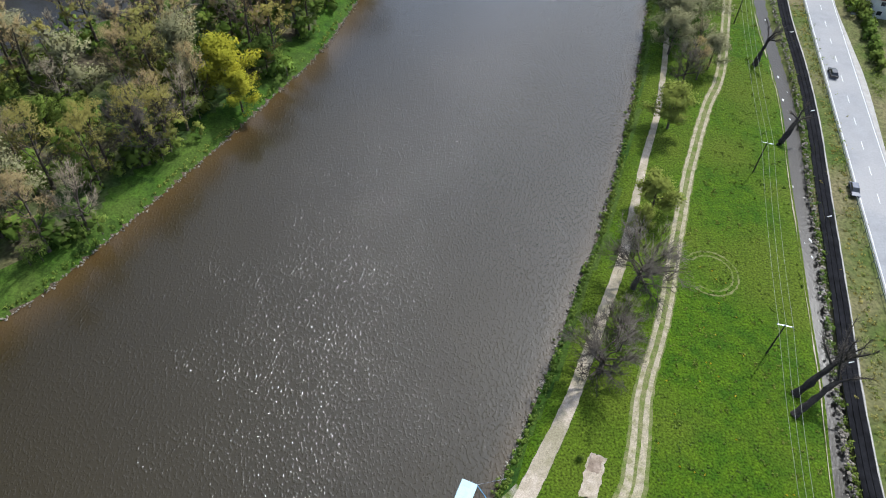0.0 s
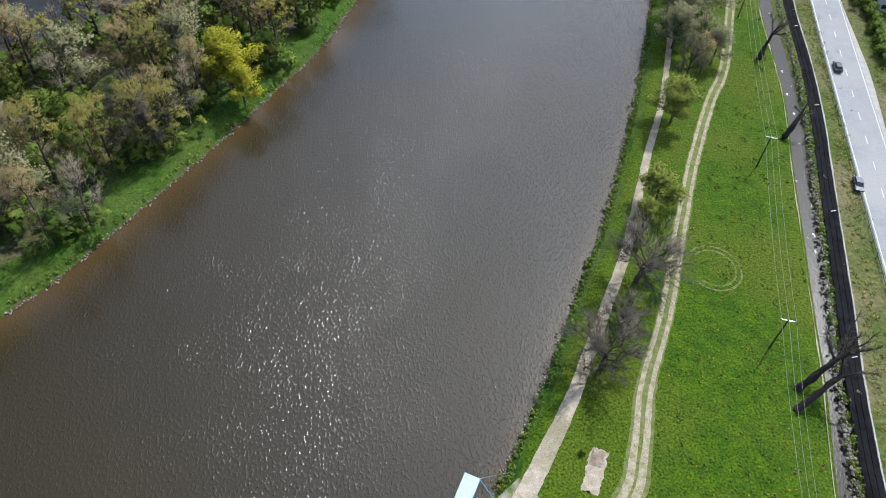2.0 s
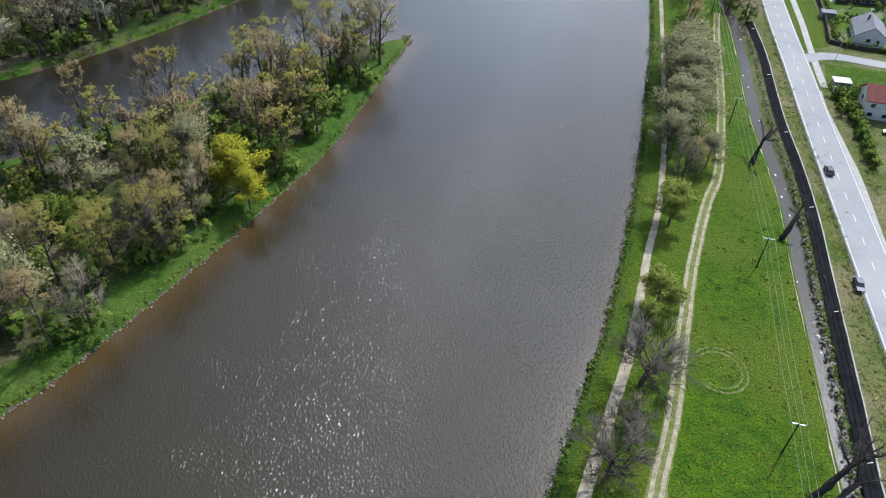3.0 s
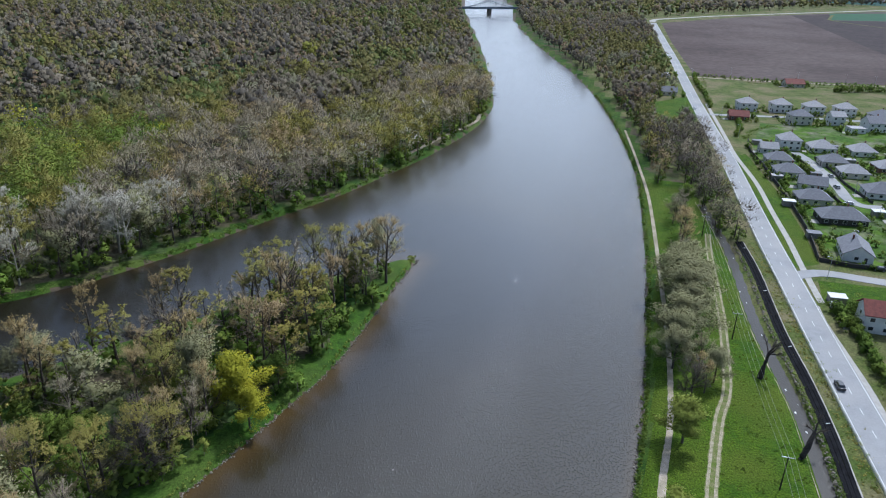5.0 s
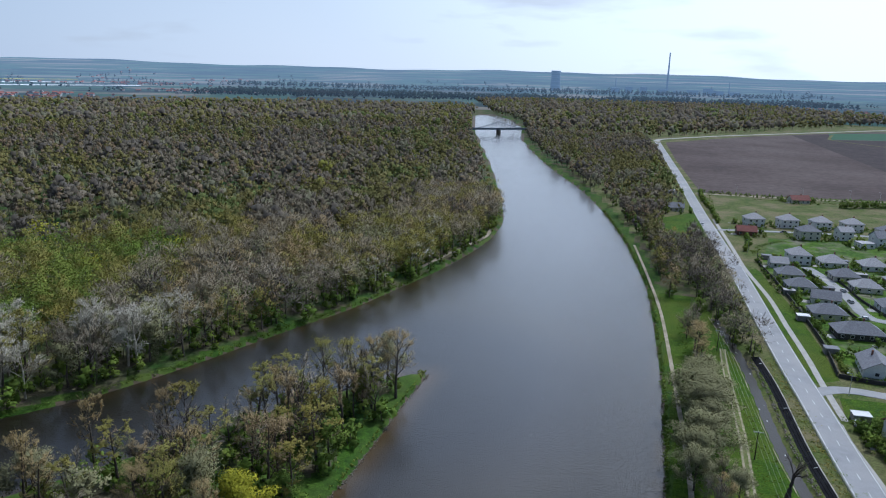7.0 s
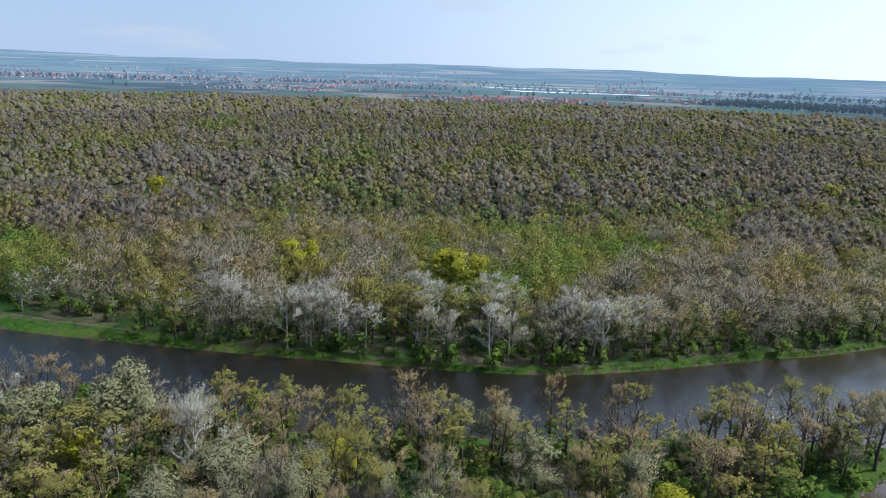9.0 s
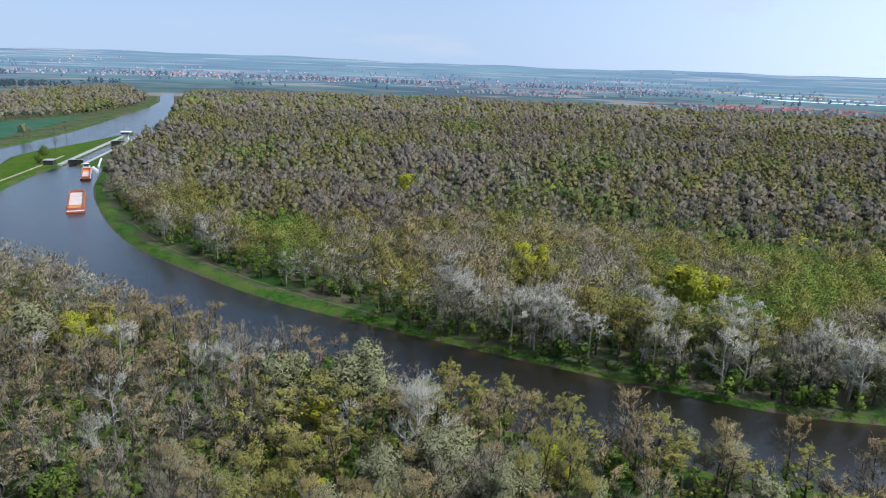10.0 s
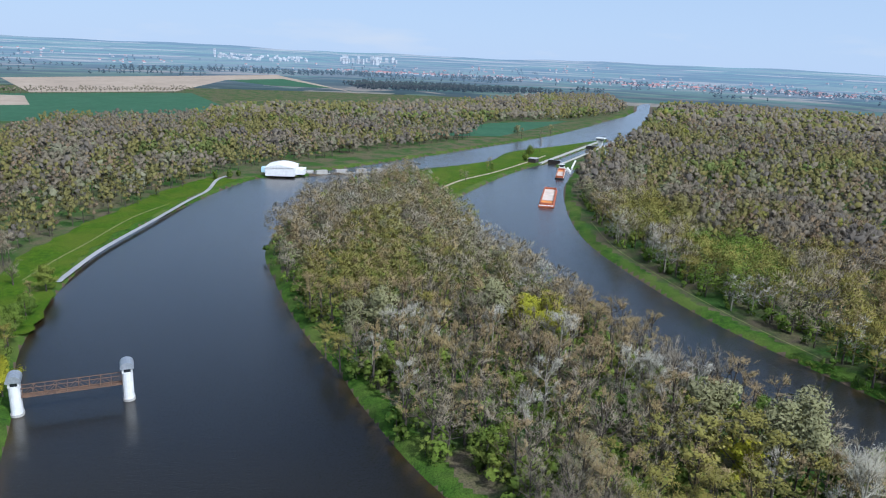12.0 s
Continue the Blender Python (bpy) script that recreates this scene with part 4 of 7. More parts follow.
def scatter(poly, spacing, seed, keep=7.0):
    """Jittered plan points inside a polygon, off the water; also their distance from it."""
    poly = np.array(poly, float)
    rng = np.random.default_rng(seed)
    lo, hi = poly.min(0), poly.max(0)
    gx, gy = np.meshgrid(np.arange(lo[0], hi[0], spacing), np.arange(lo[1], hi[1], spacing))
    q = np.column_stack([gx.ravel(), gy.ravel()]) + rng.uniform(-0.5, 0.5, (gx.size, 2)) * spacing
    q = q[within(q, poly)]
    d = water_distance(q)
    return q[d > keep], d[d > keep]


def patch(x, y, seed=0.0, scale=0.0075):
    return noise.noise((x * scale, y * scale, seed)) + 0.5 * noise.noise((x * scale * 3, y * scale * 3, seed + 5))


def mixed_kind(x, y, rng, mood):
    """A kind of tree by broad patches of the wood."""
    a, b = patch(x, y, 1.0), patch(x, y, 9.0)
    u = rng.random()
    if mood == "peninsula":
        if x > -115:
            return "pale" if u < 0.07 else "green" if u < 0.17 else "grey" if u < 0.40 else "bare" if u < 0.45 else "tan" if u < 0.70 else "olive"
        if u < 0.08:
            return "white" if x < -150 and a > -0.1 else "pale"
        if u < 0.13:
            return "green"
        if u < 0.15:
            return "yellow"
        w = rng.random() * 0.6 + a
        return "tan" if w > 0.42 else "grey" if w > 0.02 else "olive" if u < 0.6 else "tan"
    if mood == "edge" and u < 0.26:
        return "white" if a > 0.0 else "pale"
    v = min(0.99, max(0.0, 0.5 + 0.75 * patch(x, y, 13.0, 0.02) + rng.uniform(-0.16, 0.16)))
    if u < 0.015:
        return "yellow" if v < 0.4 else "pale"
    if a > 0.28:
        return "green" if v < 0.45 and b > -0.1 else "olive" if v < 0.75 else "grey"
    if a > 0.0:
        return "olive" if v < 0.58 else "grey" if v < 0.85 else "pale"
    if a > -0.18:
        return "grey" if v < 0.42 else "tan" if v < 0.60 else "olive" if v < 0.90 else "bare"
    return "grey" if v < 0.46 else "bare" if v < 0.54 else "tan" if v < 0.74 else "pale" if b > 0.25 else "olive"


def plant():
    rng = np.random.default_rng(4)
    near = []
    q, d = scatter(PENINSULA, 7.6, 1, 3.6)
    singles = 0
    clearing = np.array([(-47, 136), (-135, 73), (-199, 43), (-254, 7), (-263, 16), (-211, -54), (-193, 73), (-22, 208)])
    for (x, y), dist in zip(q, d):
        if np.hypot(clearing[:, 0] - x, clearing[:, 1] - y).min() < 5.0:
            continue
        r = math.hypot(x, y)
        if x > -115 and rng.random() < 0.22:
            for _ in range(3):
                near.append((x + rng.uniform(-3, 3), y + rng.uniform(-3, 3), "green", rng.uniform(3.0, 6.0), 2))
            continue
        k = mixed_kind(x, y, rng, "peninsula")
        h = rng.uniform(14, 22) * (0.7 if k in ("green", "yellow") else 1.0) * (0.75 if x < -470 else 1.0)
        if r < 150 and singles < 200:
            single_tree(x, y, k, h, "on the wooded peninsula", int(rng.integers(0, 3)), rng.uniform(0, 6.28), rng.uniform(0.9, 1.25), "peninsula trees")
            singles += 1
        else:
            near.append((x, y, k, h, 1 if r < 270 else 2))
        for _ in range(4 if r < 170 else 3 if r < 230 else 2 if r < 330 else 1):
            near.append((x + rng.uniform(-3.6, 3.6), y + rng.uniform(-3.6, 3.6), "dark" if rng.random() < 0.45 else "green", rng.uniform(3.0, 7.5), 3 if r < 180 else 4))
    forest("peninsula_wood", near, "mixed spring wood of bare grey and budding trees over green shrubs")
    for x, y, k, h, w in ((-49, 137, "yellow", 15, 1.35), (-42, 146, "green", 10, 1.2), (-45, 131, "yellow", 11, 1.3), (-135, 73, "white", 29, 1.1), (-199, 43, "white", 20, 1.2), (-116, 92, "white", 17, 1.0), (-103, 100, "pale", 14, 1.2), (-158, 66, "white", 15, 1.0), (-254, 7, "yellow", 17, 1.5),
                          (-263, 16, "yellow", 16, 1.5), (-246, 18, "yellow", 14, 1.4), (-211, -54, "olive", 13, 1.7), (-222, -62, "olive", 12, 1.6), (-193, 73, "green", 13, 1.1), (-22, 208, "tan", 22, 1.2),
                          (-30, 210, "tan", 19, 1.0), (-37, 204, "olive", 20, 1.0), (-44, 203, "olive", 20, 1.0), (-31, 199, "green", 13, 0.9), (-100, 143, "pale", 14, 1.3)):
        single_tree(x, y, k, h, "on the peninsula", 1, x * 0.7, w, "peninsula trees")
    big = [(-2050, 420), (-1659, 300), (-1061, 170), (-718, 62)] + FOREST_BANK[1:] + [(-30, 2300), (-700, 2150), (-1100, 1500), (-1400, 1150), (-1750, 900)]
    mid, far = [], []
    q, d = scatter(big, 7.6, 2, 2.2)
    for (x, y), dist in zip(q, d):
        r = math.hypot(x, y)
        if r > 560 or dist > 170 or (dist < 15 and x < -255) or (dist < 2.6 and x > -255):
            continue
        k = mixed_kind(x, y, rng, "edge" if dist < 26 and x < -20 else "forest")
        mid.append((x, y, k, rng.uniform(16, 23) * (0.85 if k in ("green", "pale") else 1), 1 if r < 265 and dist < 45 else 2 if r < 420 or dist < 60 else 3))
        if dist < 9 and x > -255:
            mid.append((x + rng.uniform(-3, 3), y - 3.5, "dark", rng.uniform(1.5, 4), 3))
        if dist < 40 or rng.random() < 0.25:
            mid.append((x + rng.uniform(-3, 3), y - 1.5, "dark", rng.uniform(3, 7), 3 if r < 300 else 4))
    for x, y, k, h in ((-192, 234, "yellow", 23), (-200, 232, "yellow", 22), (-184, 238, "yellow", 22), (-262, 197, "yellow", 21), (-258, 205, "yellow", 20), (-466, 239, "yellow", 21), (-470, 250, "pale", 21), (-53, 311, "pale", 14), (-59, 304, "pale", 13)):
        mid.append((x, y, k, h, 1))
    for x, y, n, reach in ((-209, 157, 7, 9), (-176, 194, 4, 6), (-161, 216, 4, 6), (-130, 222, 4, 7), (-112, 240, 3, 6), (-236, 146, 5, 8), (-148, 206, 3, 5)):
        for i in range(n):
            mid.append((x + rng.normal(0, reach), y + 4 + rng.normal(0, reach * 0.6), "white", rng.uniform(18, 23), 1))
    forest("riverside_wood", mid, "riverside wood of silver poplars and bare trees above the canal bank")
    q, d = scatter(big, 11.8, 3, 12)
    for (x, y), dist in zip(q, d):
        r = math.hypot(x, y)
        if r <= 560 and dist <= 170 or r > 1900 or rng.random() > np.interp(r, [700, 1000, 1500, 1900], [1.0, 0.85, 0.65, 0.5]):
            continue
        far.append((x, y, mixed_kind(x, y, rng, "forest"), 18.0 + 2.5 * patch(x, y, 4.0, 0.01) + rng.uniform(-4, 4), 3 if r < 520 else 4 if r < 1250 else 5))
    forest("floodplain_forest", far, "wide floodplain forest in early spring, brown with green patches", "forest")
    east = []
    upriver = [(90, 290), (108, 430), (112, 544), (108, 650), (100, 735), (92, 848), (84, 1036), (86, 1190), (268, 1140), (230, 897), (196, 719), (163, 546), (144, 442), (133, 372), (119, 300), (108, 250), (100, 262)]
    q, d = scatter(upriver, 6.6, 5, 4)
    lawn = [(140, 520), (172, 545), (162, 470), (127, 425), (118, 440)]
    inside = within(q, lawn)
    near_a = np.minimum(edge_distance(q, PATH_A, False), edge_distance(q, ROAD, False) - 5)
    for (x, y), b, pa in zip(q, inside, near_a):
        path_x, stream_x = np.interp(y, PATH_A[:, 1], PATH_A[:, 0]), np.interp(y, STREAM[:, 1], STREAM[:, 0])
        if b or pa < 2.5 or (y < 345 and path_x + 8 < x < stream_x - 1.5):
            continue
        k = mixed_kind(x, y, rng, "forest")
        k = "bare" if y < 440 and x > 100 and rng.random() < 0.55 else k
        if y > 520 and rng.random() < 0.45:
            continue
        if y < 420 and x < 100 and rng.random() < 0.4:
            continue
        east.append((x, y, k, rng.uniform(10, 17), 2 if y < 420 else 3 if y < 560 else 4))
        if y < 560:
            east.append((x + 1.5, y + 2, "dark", rng.uniform(3, 6), 4))
    q, d = scatter([(90, 1215), (300, 1200), (640, 1480), (1100, 1800), (900, 2400), (0, 2400), (50, 1740)], 17, 6, 10)
    east += [(x, y, mixed_kind(x, y, rng, "forest"), rng.uniform(13, 21), 5) for x, y in q]
    forest("river_wood", east, "bare and budding trees between river and road")
    west = []
    for poly, gap, seed in (([(-284, -231), (-322, -243), (-371, -248), (-429, -247), (-492, -246), (-534, -252), (-600, -238), (-690, -190), (-870, -90), (-960, -60), (-940, -170), (-1180, -480), (-974, -474), (-860, -600),
                              (-600, -520), (-420, -420), (-290, -300)], 10.0, 7),
                            ([(-980, -60), (-1180, -60), (-1320, 90), (-1500, 185), (-1740, 240), (-2235, 250), (-2100, 60), (-1500, -180), (-1226, -470), (-960, -190)], 14.0, 8)):
        q, d = scatter(poly, gap, seed, 9)
        west += [(x, y, ("olive" if -520 < x < -330 and y > -300 and rng.random() < 0.72 else mixed_kind(x, y, rng, "forest")), rng.uniform(11, 18), 2 if math.hypot(x, y) < 380 else 3 if math.hypot(x, y) < 560 else 4 if math.hypot(x, y) < 1100 else 5) for x, y in q]
    q, d = scatter([(-172, -166), (-215, -198), (-250, -224), (-284, -234), (-300, -300), (-210, -270), (-140, -190)], 7.5, 12, 3)
    west += [(x, y, ("green", "olive", "pale", "yellow", "grey")[int(rng.integers(0, 5))], rng.uniform(8, 14), 2) for x, y in q]
    for k in range(42):
        west.append((-1250 - 7.5 * k, -960 + 5.4 * k, "grey", rng.uniform(12, 18), 4))
    forest("far_bank_wood", west, "brown and olive spring woods on the far bank")
    belts = []
    for az in np.arange(-150, 60, 0.3):
        for r in (2700, 3050, 3400, 3800, 4200, 4330):
            if patch(az * 60, r * 3, 6.0, 0.004) > 0.2:
                r1, a1 = r + rng.normal(0, 45), radians(az + rng.normal(0, 0.3))
                belts.append((r1 * math.sin(a1), r1 * math.cos(a1), "green", rng.uniform(10, 17), 5))
    for (x0, y0), (x1, y1), depth, gap in (((-2013, -440), (-2400, 320), 260, 17), ((-900, 2300), (1300, 2500), 420, 24), ((-1200, 3300), (1800, 3500), 420, 42),
                                           ((-2900, -1100), (-3300, 0), 300, 36), ((-3700, 300), (-2500, 2500), 140, 40), ((-2600, -1500), (-3400, -700), 200, 40)):
        ln = math.hypot(x1 - x0, y1 - y0)
        ux, uy = (x1 - x0) / ln, (y1 - y0) / ln
        for s in np.arange(0, ln, gap):
            for e in np.arange(0, depth, gap):
                if patch(x0 + ux * s, y0 + uy * s + e, 3.0, 0.002) > -0.25:
                    belts.append((x0 + ux * s - uy * e + rng.uniform(-0.6, 0.6) * gap, y0 + uy * s + ux * e + rng.uniform(-0.6, 0.6) * gap, "green", rng.uniform(14, 20), 5))
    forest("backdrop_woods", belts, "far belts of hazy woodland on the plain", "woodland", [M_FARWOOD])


plant()
for x, y, k, h, w, where in ((53, 132, "green", 11.5, 1.6, "beside the riverside track"), (44.2, 104, "green", 9.5, 1.7, "beside the riverside track"), (41, 98, "green", 7.5, 1.1, "beside the riverside track"),
                             (37.6, 83.8, "bare", 13, 2.0, "over the riverside track"), (28.9, 65, "bare", 11.5, 1.9, "beside the riverside track"), (33, 72, "bare", 9, 1.6, "beside the riverside track"),
                             (39, 30, "grey", 10, 1.6, "on the meadow"), (14.9, 32.5, "tan", 6, 1.7, "beside the dirt track"), (27, 33, "bare", 7.5, 1.7, "where the tracks meet"),
                             (64, 152, "tan", 9, 1.2, "among riverside bushes"), (60, 150, "bare", 11, 1.2, "among riverside bushes"), (68, 157, "pale", 10, 1.0, "at the meadow edge"), (59, 163, "pale", 12, 1.1, "on the river bank"),
                             (66, 178, "pale", 14, 1.45, "on the river bank"), (70, 190, "pale", 12, 1.3, "on the river bank"), (73, 204, "pale", 15, 1.45, "on the river bank"), (77, 217, "pale", 14, 1.4, "on the river bank"),
                             (80, 226, "bare", 12, 1.2, "on the river bank"), (86, 252, "tan", 12, 2.0, "on the river bank"), (90, 262, "tan", 10, 1.6, "on the river bank"), (88, 272, "grey", 12, 1.1, "on the river bank"),
                             (62, 171, "pale", 13, 1.3, "on the river bank"), (71, 197, "pale", 15, 1.5, "on the river bank"), (75, 211, "pale", 14, 1.4, "on the river bank"), (64, 158, "tan", 8, 1.5, "among riverside bushes"),
                             (67, 166, "grey", 10, 1.3, "among riverside bushes"), (83, 238, "tan", 12, 1.6, "on the river bank"), (79, 231, "grey", 11, 1.4, "on the river bank"), (87, 258, "tan", 12, 1.7, "on the river bank"),
                             (90, 276, "grey", 12, 1.3, "on the river bank"), (56, 143, "green", 5, 1.2, "beside the riverside track"),
                             (-176, -147, "yellow", 12, 1.3, "beside the gauge tower"), (-203, -166, "olive", 10, 1.6, "on the far bank"), (-209, -170, "green", 11, 1.4, "on the far bank"), (-222, -177, "green", 10, 1.5, "on the far bank"),
                             (-236, -183, "green", 9, 1.4, "on the far bank"), (-250, -191, "tan", 9, 1.3, "on the far bank"), (-264, -194, "green", 11, 1.4, "on the far bank"), (-268, -212, "grey", 12, 1.2, "on the far bank"),
                             (99, 294, "green", 10, 1.2, "by the meadow"), (94, 284, "grey", 12, 1.0, "by the meadow"), (-603, -45, "grey", 9, 1.2, "on the island lawn"), (-612, -50, "tan", 8, 1.2, "on the island lawn"),
                             (-658, -25, "green", 8, 1.0, "on the island lawn"), (-664, -30, "olive", 9, 1.2, "on the island lawn"), (-676, -28, "tan", 11, 1.2, "on the island lawn"), (-750, 6, "dark", 9, 0.8, "on the island lawn"),
                             (-800, 10, "dark", 10, 0.8, "by the lock"), (-806, 12, "dark", 10, 0.8, "by the lock"), (-830, 22, "grey", 24, 0.5, "by the lock"), (-985, -6, "pale", 15, 1.0, "on the river bank"), (-960, 0, "tan", 14, 1.2, "on the river bank"),
                             (-1010, 40, "tan", 16, 1.2, "on the river bank"), (-190, -158, "green", 11, 1.2, "beside the gauge tower"), (-183, -160, "yellow", 12, 1.2, "beside the gauge tower"), (-196, -172, "green", 10, 1.3, "on the far bank"),
                             (-206, -176, "pale", 9, 1.2, "on the far bank"), (-216, -178, "green", 11, 1.2, "on the far bank"), (-228, -190, "green", 9, 1.2, "on the far bank"), (-240, -200, "olive", 9, 1.2, "on the far bank"),
                             (-175, -152, "yellow", 10, 1.2, "beside the gauge tower"), (-252, -212, "olive", 10, 1.2, "on the far bank"), (-262, -222, "green", 10, 1.2, "on the far bank"),
                             (-548, -232, "dark", 7, 0.7, "by the power station"), (-556, -228, "dark", 6, 0.7, "by the power station"), (-538, -240, "dark", 8, 0.6, "by the power station")):
    single_tree(x, y, k, h, where, int(abs(x)) % 3, x, w * (0.75 if k == "bare" else 1.2 if k == "pale" else 0.95))

# ---- building kit ----
M_WALL = material("white_render", (0.74, 0.73, 0.70), (0.66, 0.65, 0.62), 0.6, 0.85, fine=0.05, bump=0.005)
M_CREAM = material("cream_render", (0.62, 0.58, 0.48), (0.55, 0.51, 0.43), 0.6, 0.85, fine=0.05, bump=0.005)
M_BRICK = material("brown_brick", (0.20, 0.10, 0.07), (0.15, 0.08, 0.06), 1.0, 0.9, fine=0.15)
M_ROOF = material("grey_roof_tiles", (0.210, 0.210, 0.224), (0.154, 0.154, 0.168), 1.2, 0.75, fine=0.15, bump=0.02)
M_ROOFPALE = material("pale_grey_roof_tiles", (0.392, 0.378, 0.378), (0.308, 0.294, 0.294), 1.2, 0.75, fine=0.15, bump=0.02)
M_ROOFRED = material("red_roof_tiles", (0.24, 0.075, 0.055), (0.17, 0.055, 0.045), 1.0, 0.8, fine=0.2, bump=0.02)
M_PANE = material("window_glass", (0.03, 0.035, 0.04), rough=0.08, spec=0.6)
M_METAL = material("galvanised_metal", (0.45, 0.47, 0.49), (0.36, 0.38, 0.40), 1.5, 0.45, metal=0.6, fine=0.1)
M_RUST = material("rusty_brown_steel", (0.17, 0.10, 0.06), (0.11, 0.07, 0.05), 0.8, 0.85, fine=0.25)
M_WOODPOLE = material("dark_tarred_wood", (0.055, 0.045, 0.035), (0.035, 0.03, 0.025), 2.0, 0.9, fine=0.2)
M_BLUE = material("pale_blue_decking", (0.50, 0.68, 0.76), (0.42, 0.60, 0.69), 1.5, 0.6, fine=0.08)
M_BLUESTEEL = material("blue_painted_steel", (0.10, 0.30, 0.48), (0.08, 0.24, 0.40), 2.0, 0.5)
M_PLANK = material("weathered_planks", (0.30, 0.28, 0.25), (0.22, 0.20, 0.18), 2.5, 0.9, fine=0.2)
M_ORANGE = material("orange_red_hull_paint", (0.42, 0.13, 0.06), (0.34, 0.10, 0.05), 0.3, 0.7, fine=0.12)
M_PAD = material("sandy_concrete", (0.36, 0.29, 0.22), (0.20, 0.15, 0.11), 0.5, 0.95, fine=0.25, bump=0.02)
M_SAND = material("pale_cargo_sand", (0.50, 0.40, 0.32), (0.58, 0.49, 0.41), 0.15, 0.9, fine=0.1)
M_OCHRE = material("orange_hold_floor", (0.62, 0.24, 0.06), (0.50, 0.19, 0.05), 0.2, 0.8, fine=0.1)
M_TYRE = material("black_rubber", (0.02, 0.02, 0.02), rough=0.8)
M_STONE = material("grey_riprap_stone", (0.24, 0.21, 0.17), (0.15, 0.13, 0.10), 1.2, 0.9, fine=0.2, island=0.3)
M_DARKWALL = material("dark_garden_wall", (0.07, 0.065, 0.06), (0.045, 0.042, 0.04), 0.6, 0.9, fine=0.2)
# far walls, roofs, rape and foil emit the same painted haze
M_HAZETOWER = hazed_material("hazed_concrete", [(0.16, 0.20, 0.24), (0.17, 0.21, 0.25)], 0.55)
M_HAZEWALL = hazed_material("hazed_pale_walls", [(0.36, 0.35, 0.33), (0.42, 0.41, 0.39), (0.28, 0.27, 0.26)], 0.36)
M_HAZEROOF = hazed_material("hazed_red_roofs", [(0.34, 0.13, 0.09), (0.26, 0.11, 0.08), (0.22, 0.20, 0.19)], 0.40)
M_RAPE = hazed_material("hazed_rape_field", [(0.60, 0.52, 0.06), (0.62, 0.54, 0.08)], 0.30)
M_FOIL = hazed_material("hazed_foil_tunnels", [(0.80, 0.82, 0.84), (0.78, 0.80, 0.82)], 0.35)


class Shape:
    """Collects boxes, tubes and prisms into one mesh."""

    def __init__(self):
        self.v, self.f = [], []

    def add(self, verts, faces):
        n = len(self.v)
        self.v += [tuple(p) for p in verts]
        self.f += [tuple(i + n for i in f) for f in faces]
        return self

    def box(self, x, y, z, sx, sy, sz, turn=0.0):
        """A box whose base centre is x, y, z."""
        c, s = math.cos(turn), math.sin(turn)
        pts = [(dx * sx / 2, dy * sy / 2, dz * sz) for dz in (0, 1) for dx, dy in ((-1, -1), (1, -1), (1, 1), (-1, 1))]
        return self.add([(x + c * a - s * b, y + s * a + c * b, z + d) for a, b, d in pts], [(3, 2, 1, 0), (4, 5, 6, 7), (0, 1, 5, 4), (1, 2, 6, 5), (2, 3, 7, 6), (3, 0, 4, 7)])

    def rod(self, a, b, r, sides=6, r2=None):
        v, f, _ = tube([a, b], [r, r if r2 is None else r2], sides)
        k = len(v)
        self.add(v, [tuple(t) for t in f] + [tuple(range(sides - 1, -1, -1)), tuple(range(k - sides, k))])
        return self

    def prism(self, outline, z0, z1):
        n = len(outline)
        self.add([(x, y, z0) for x, y in outline] + [(x, y, z1) for x, y in outline], [tuple(range(n - 1, -1, -1)), tuple(range(n, 2 * n))] + [(i, (i + 1) % n, n + (i + 1) % n, n + i) for i in range(n)])
        return self

    def mesh(self, name, mat, soft=False):
        me = bpy.data.meshes.new(name)
        me.from_pydata(self.v, [], self.f)
        me.materials.append(mat)
        bm = bmesh.new()
        bm.from_mesh(me)
        bmesh.ops.recalc_face_normals(bm, faces=bm.faces)
        bm.to_mesh(me)
        bm.free()
        me.polygons.foreach_set("use_smooth", [soft] * len(me.polygons))
        return me


def part(name, shape, mat, parent, label="", soft=False):
    ob = new(name, shape.mesh(name, mat, soft))
    ob.parent = parent
    return tagged(ob, label)


def thing(name, x, y, z, turn, label, category, group=""):
    ob = new(name)
    ob.matrix_basis = pose(x, y, z, 0, 0, turn)
    return tagged(ob, label, category, group)


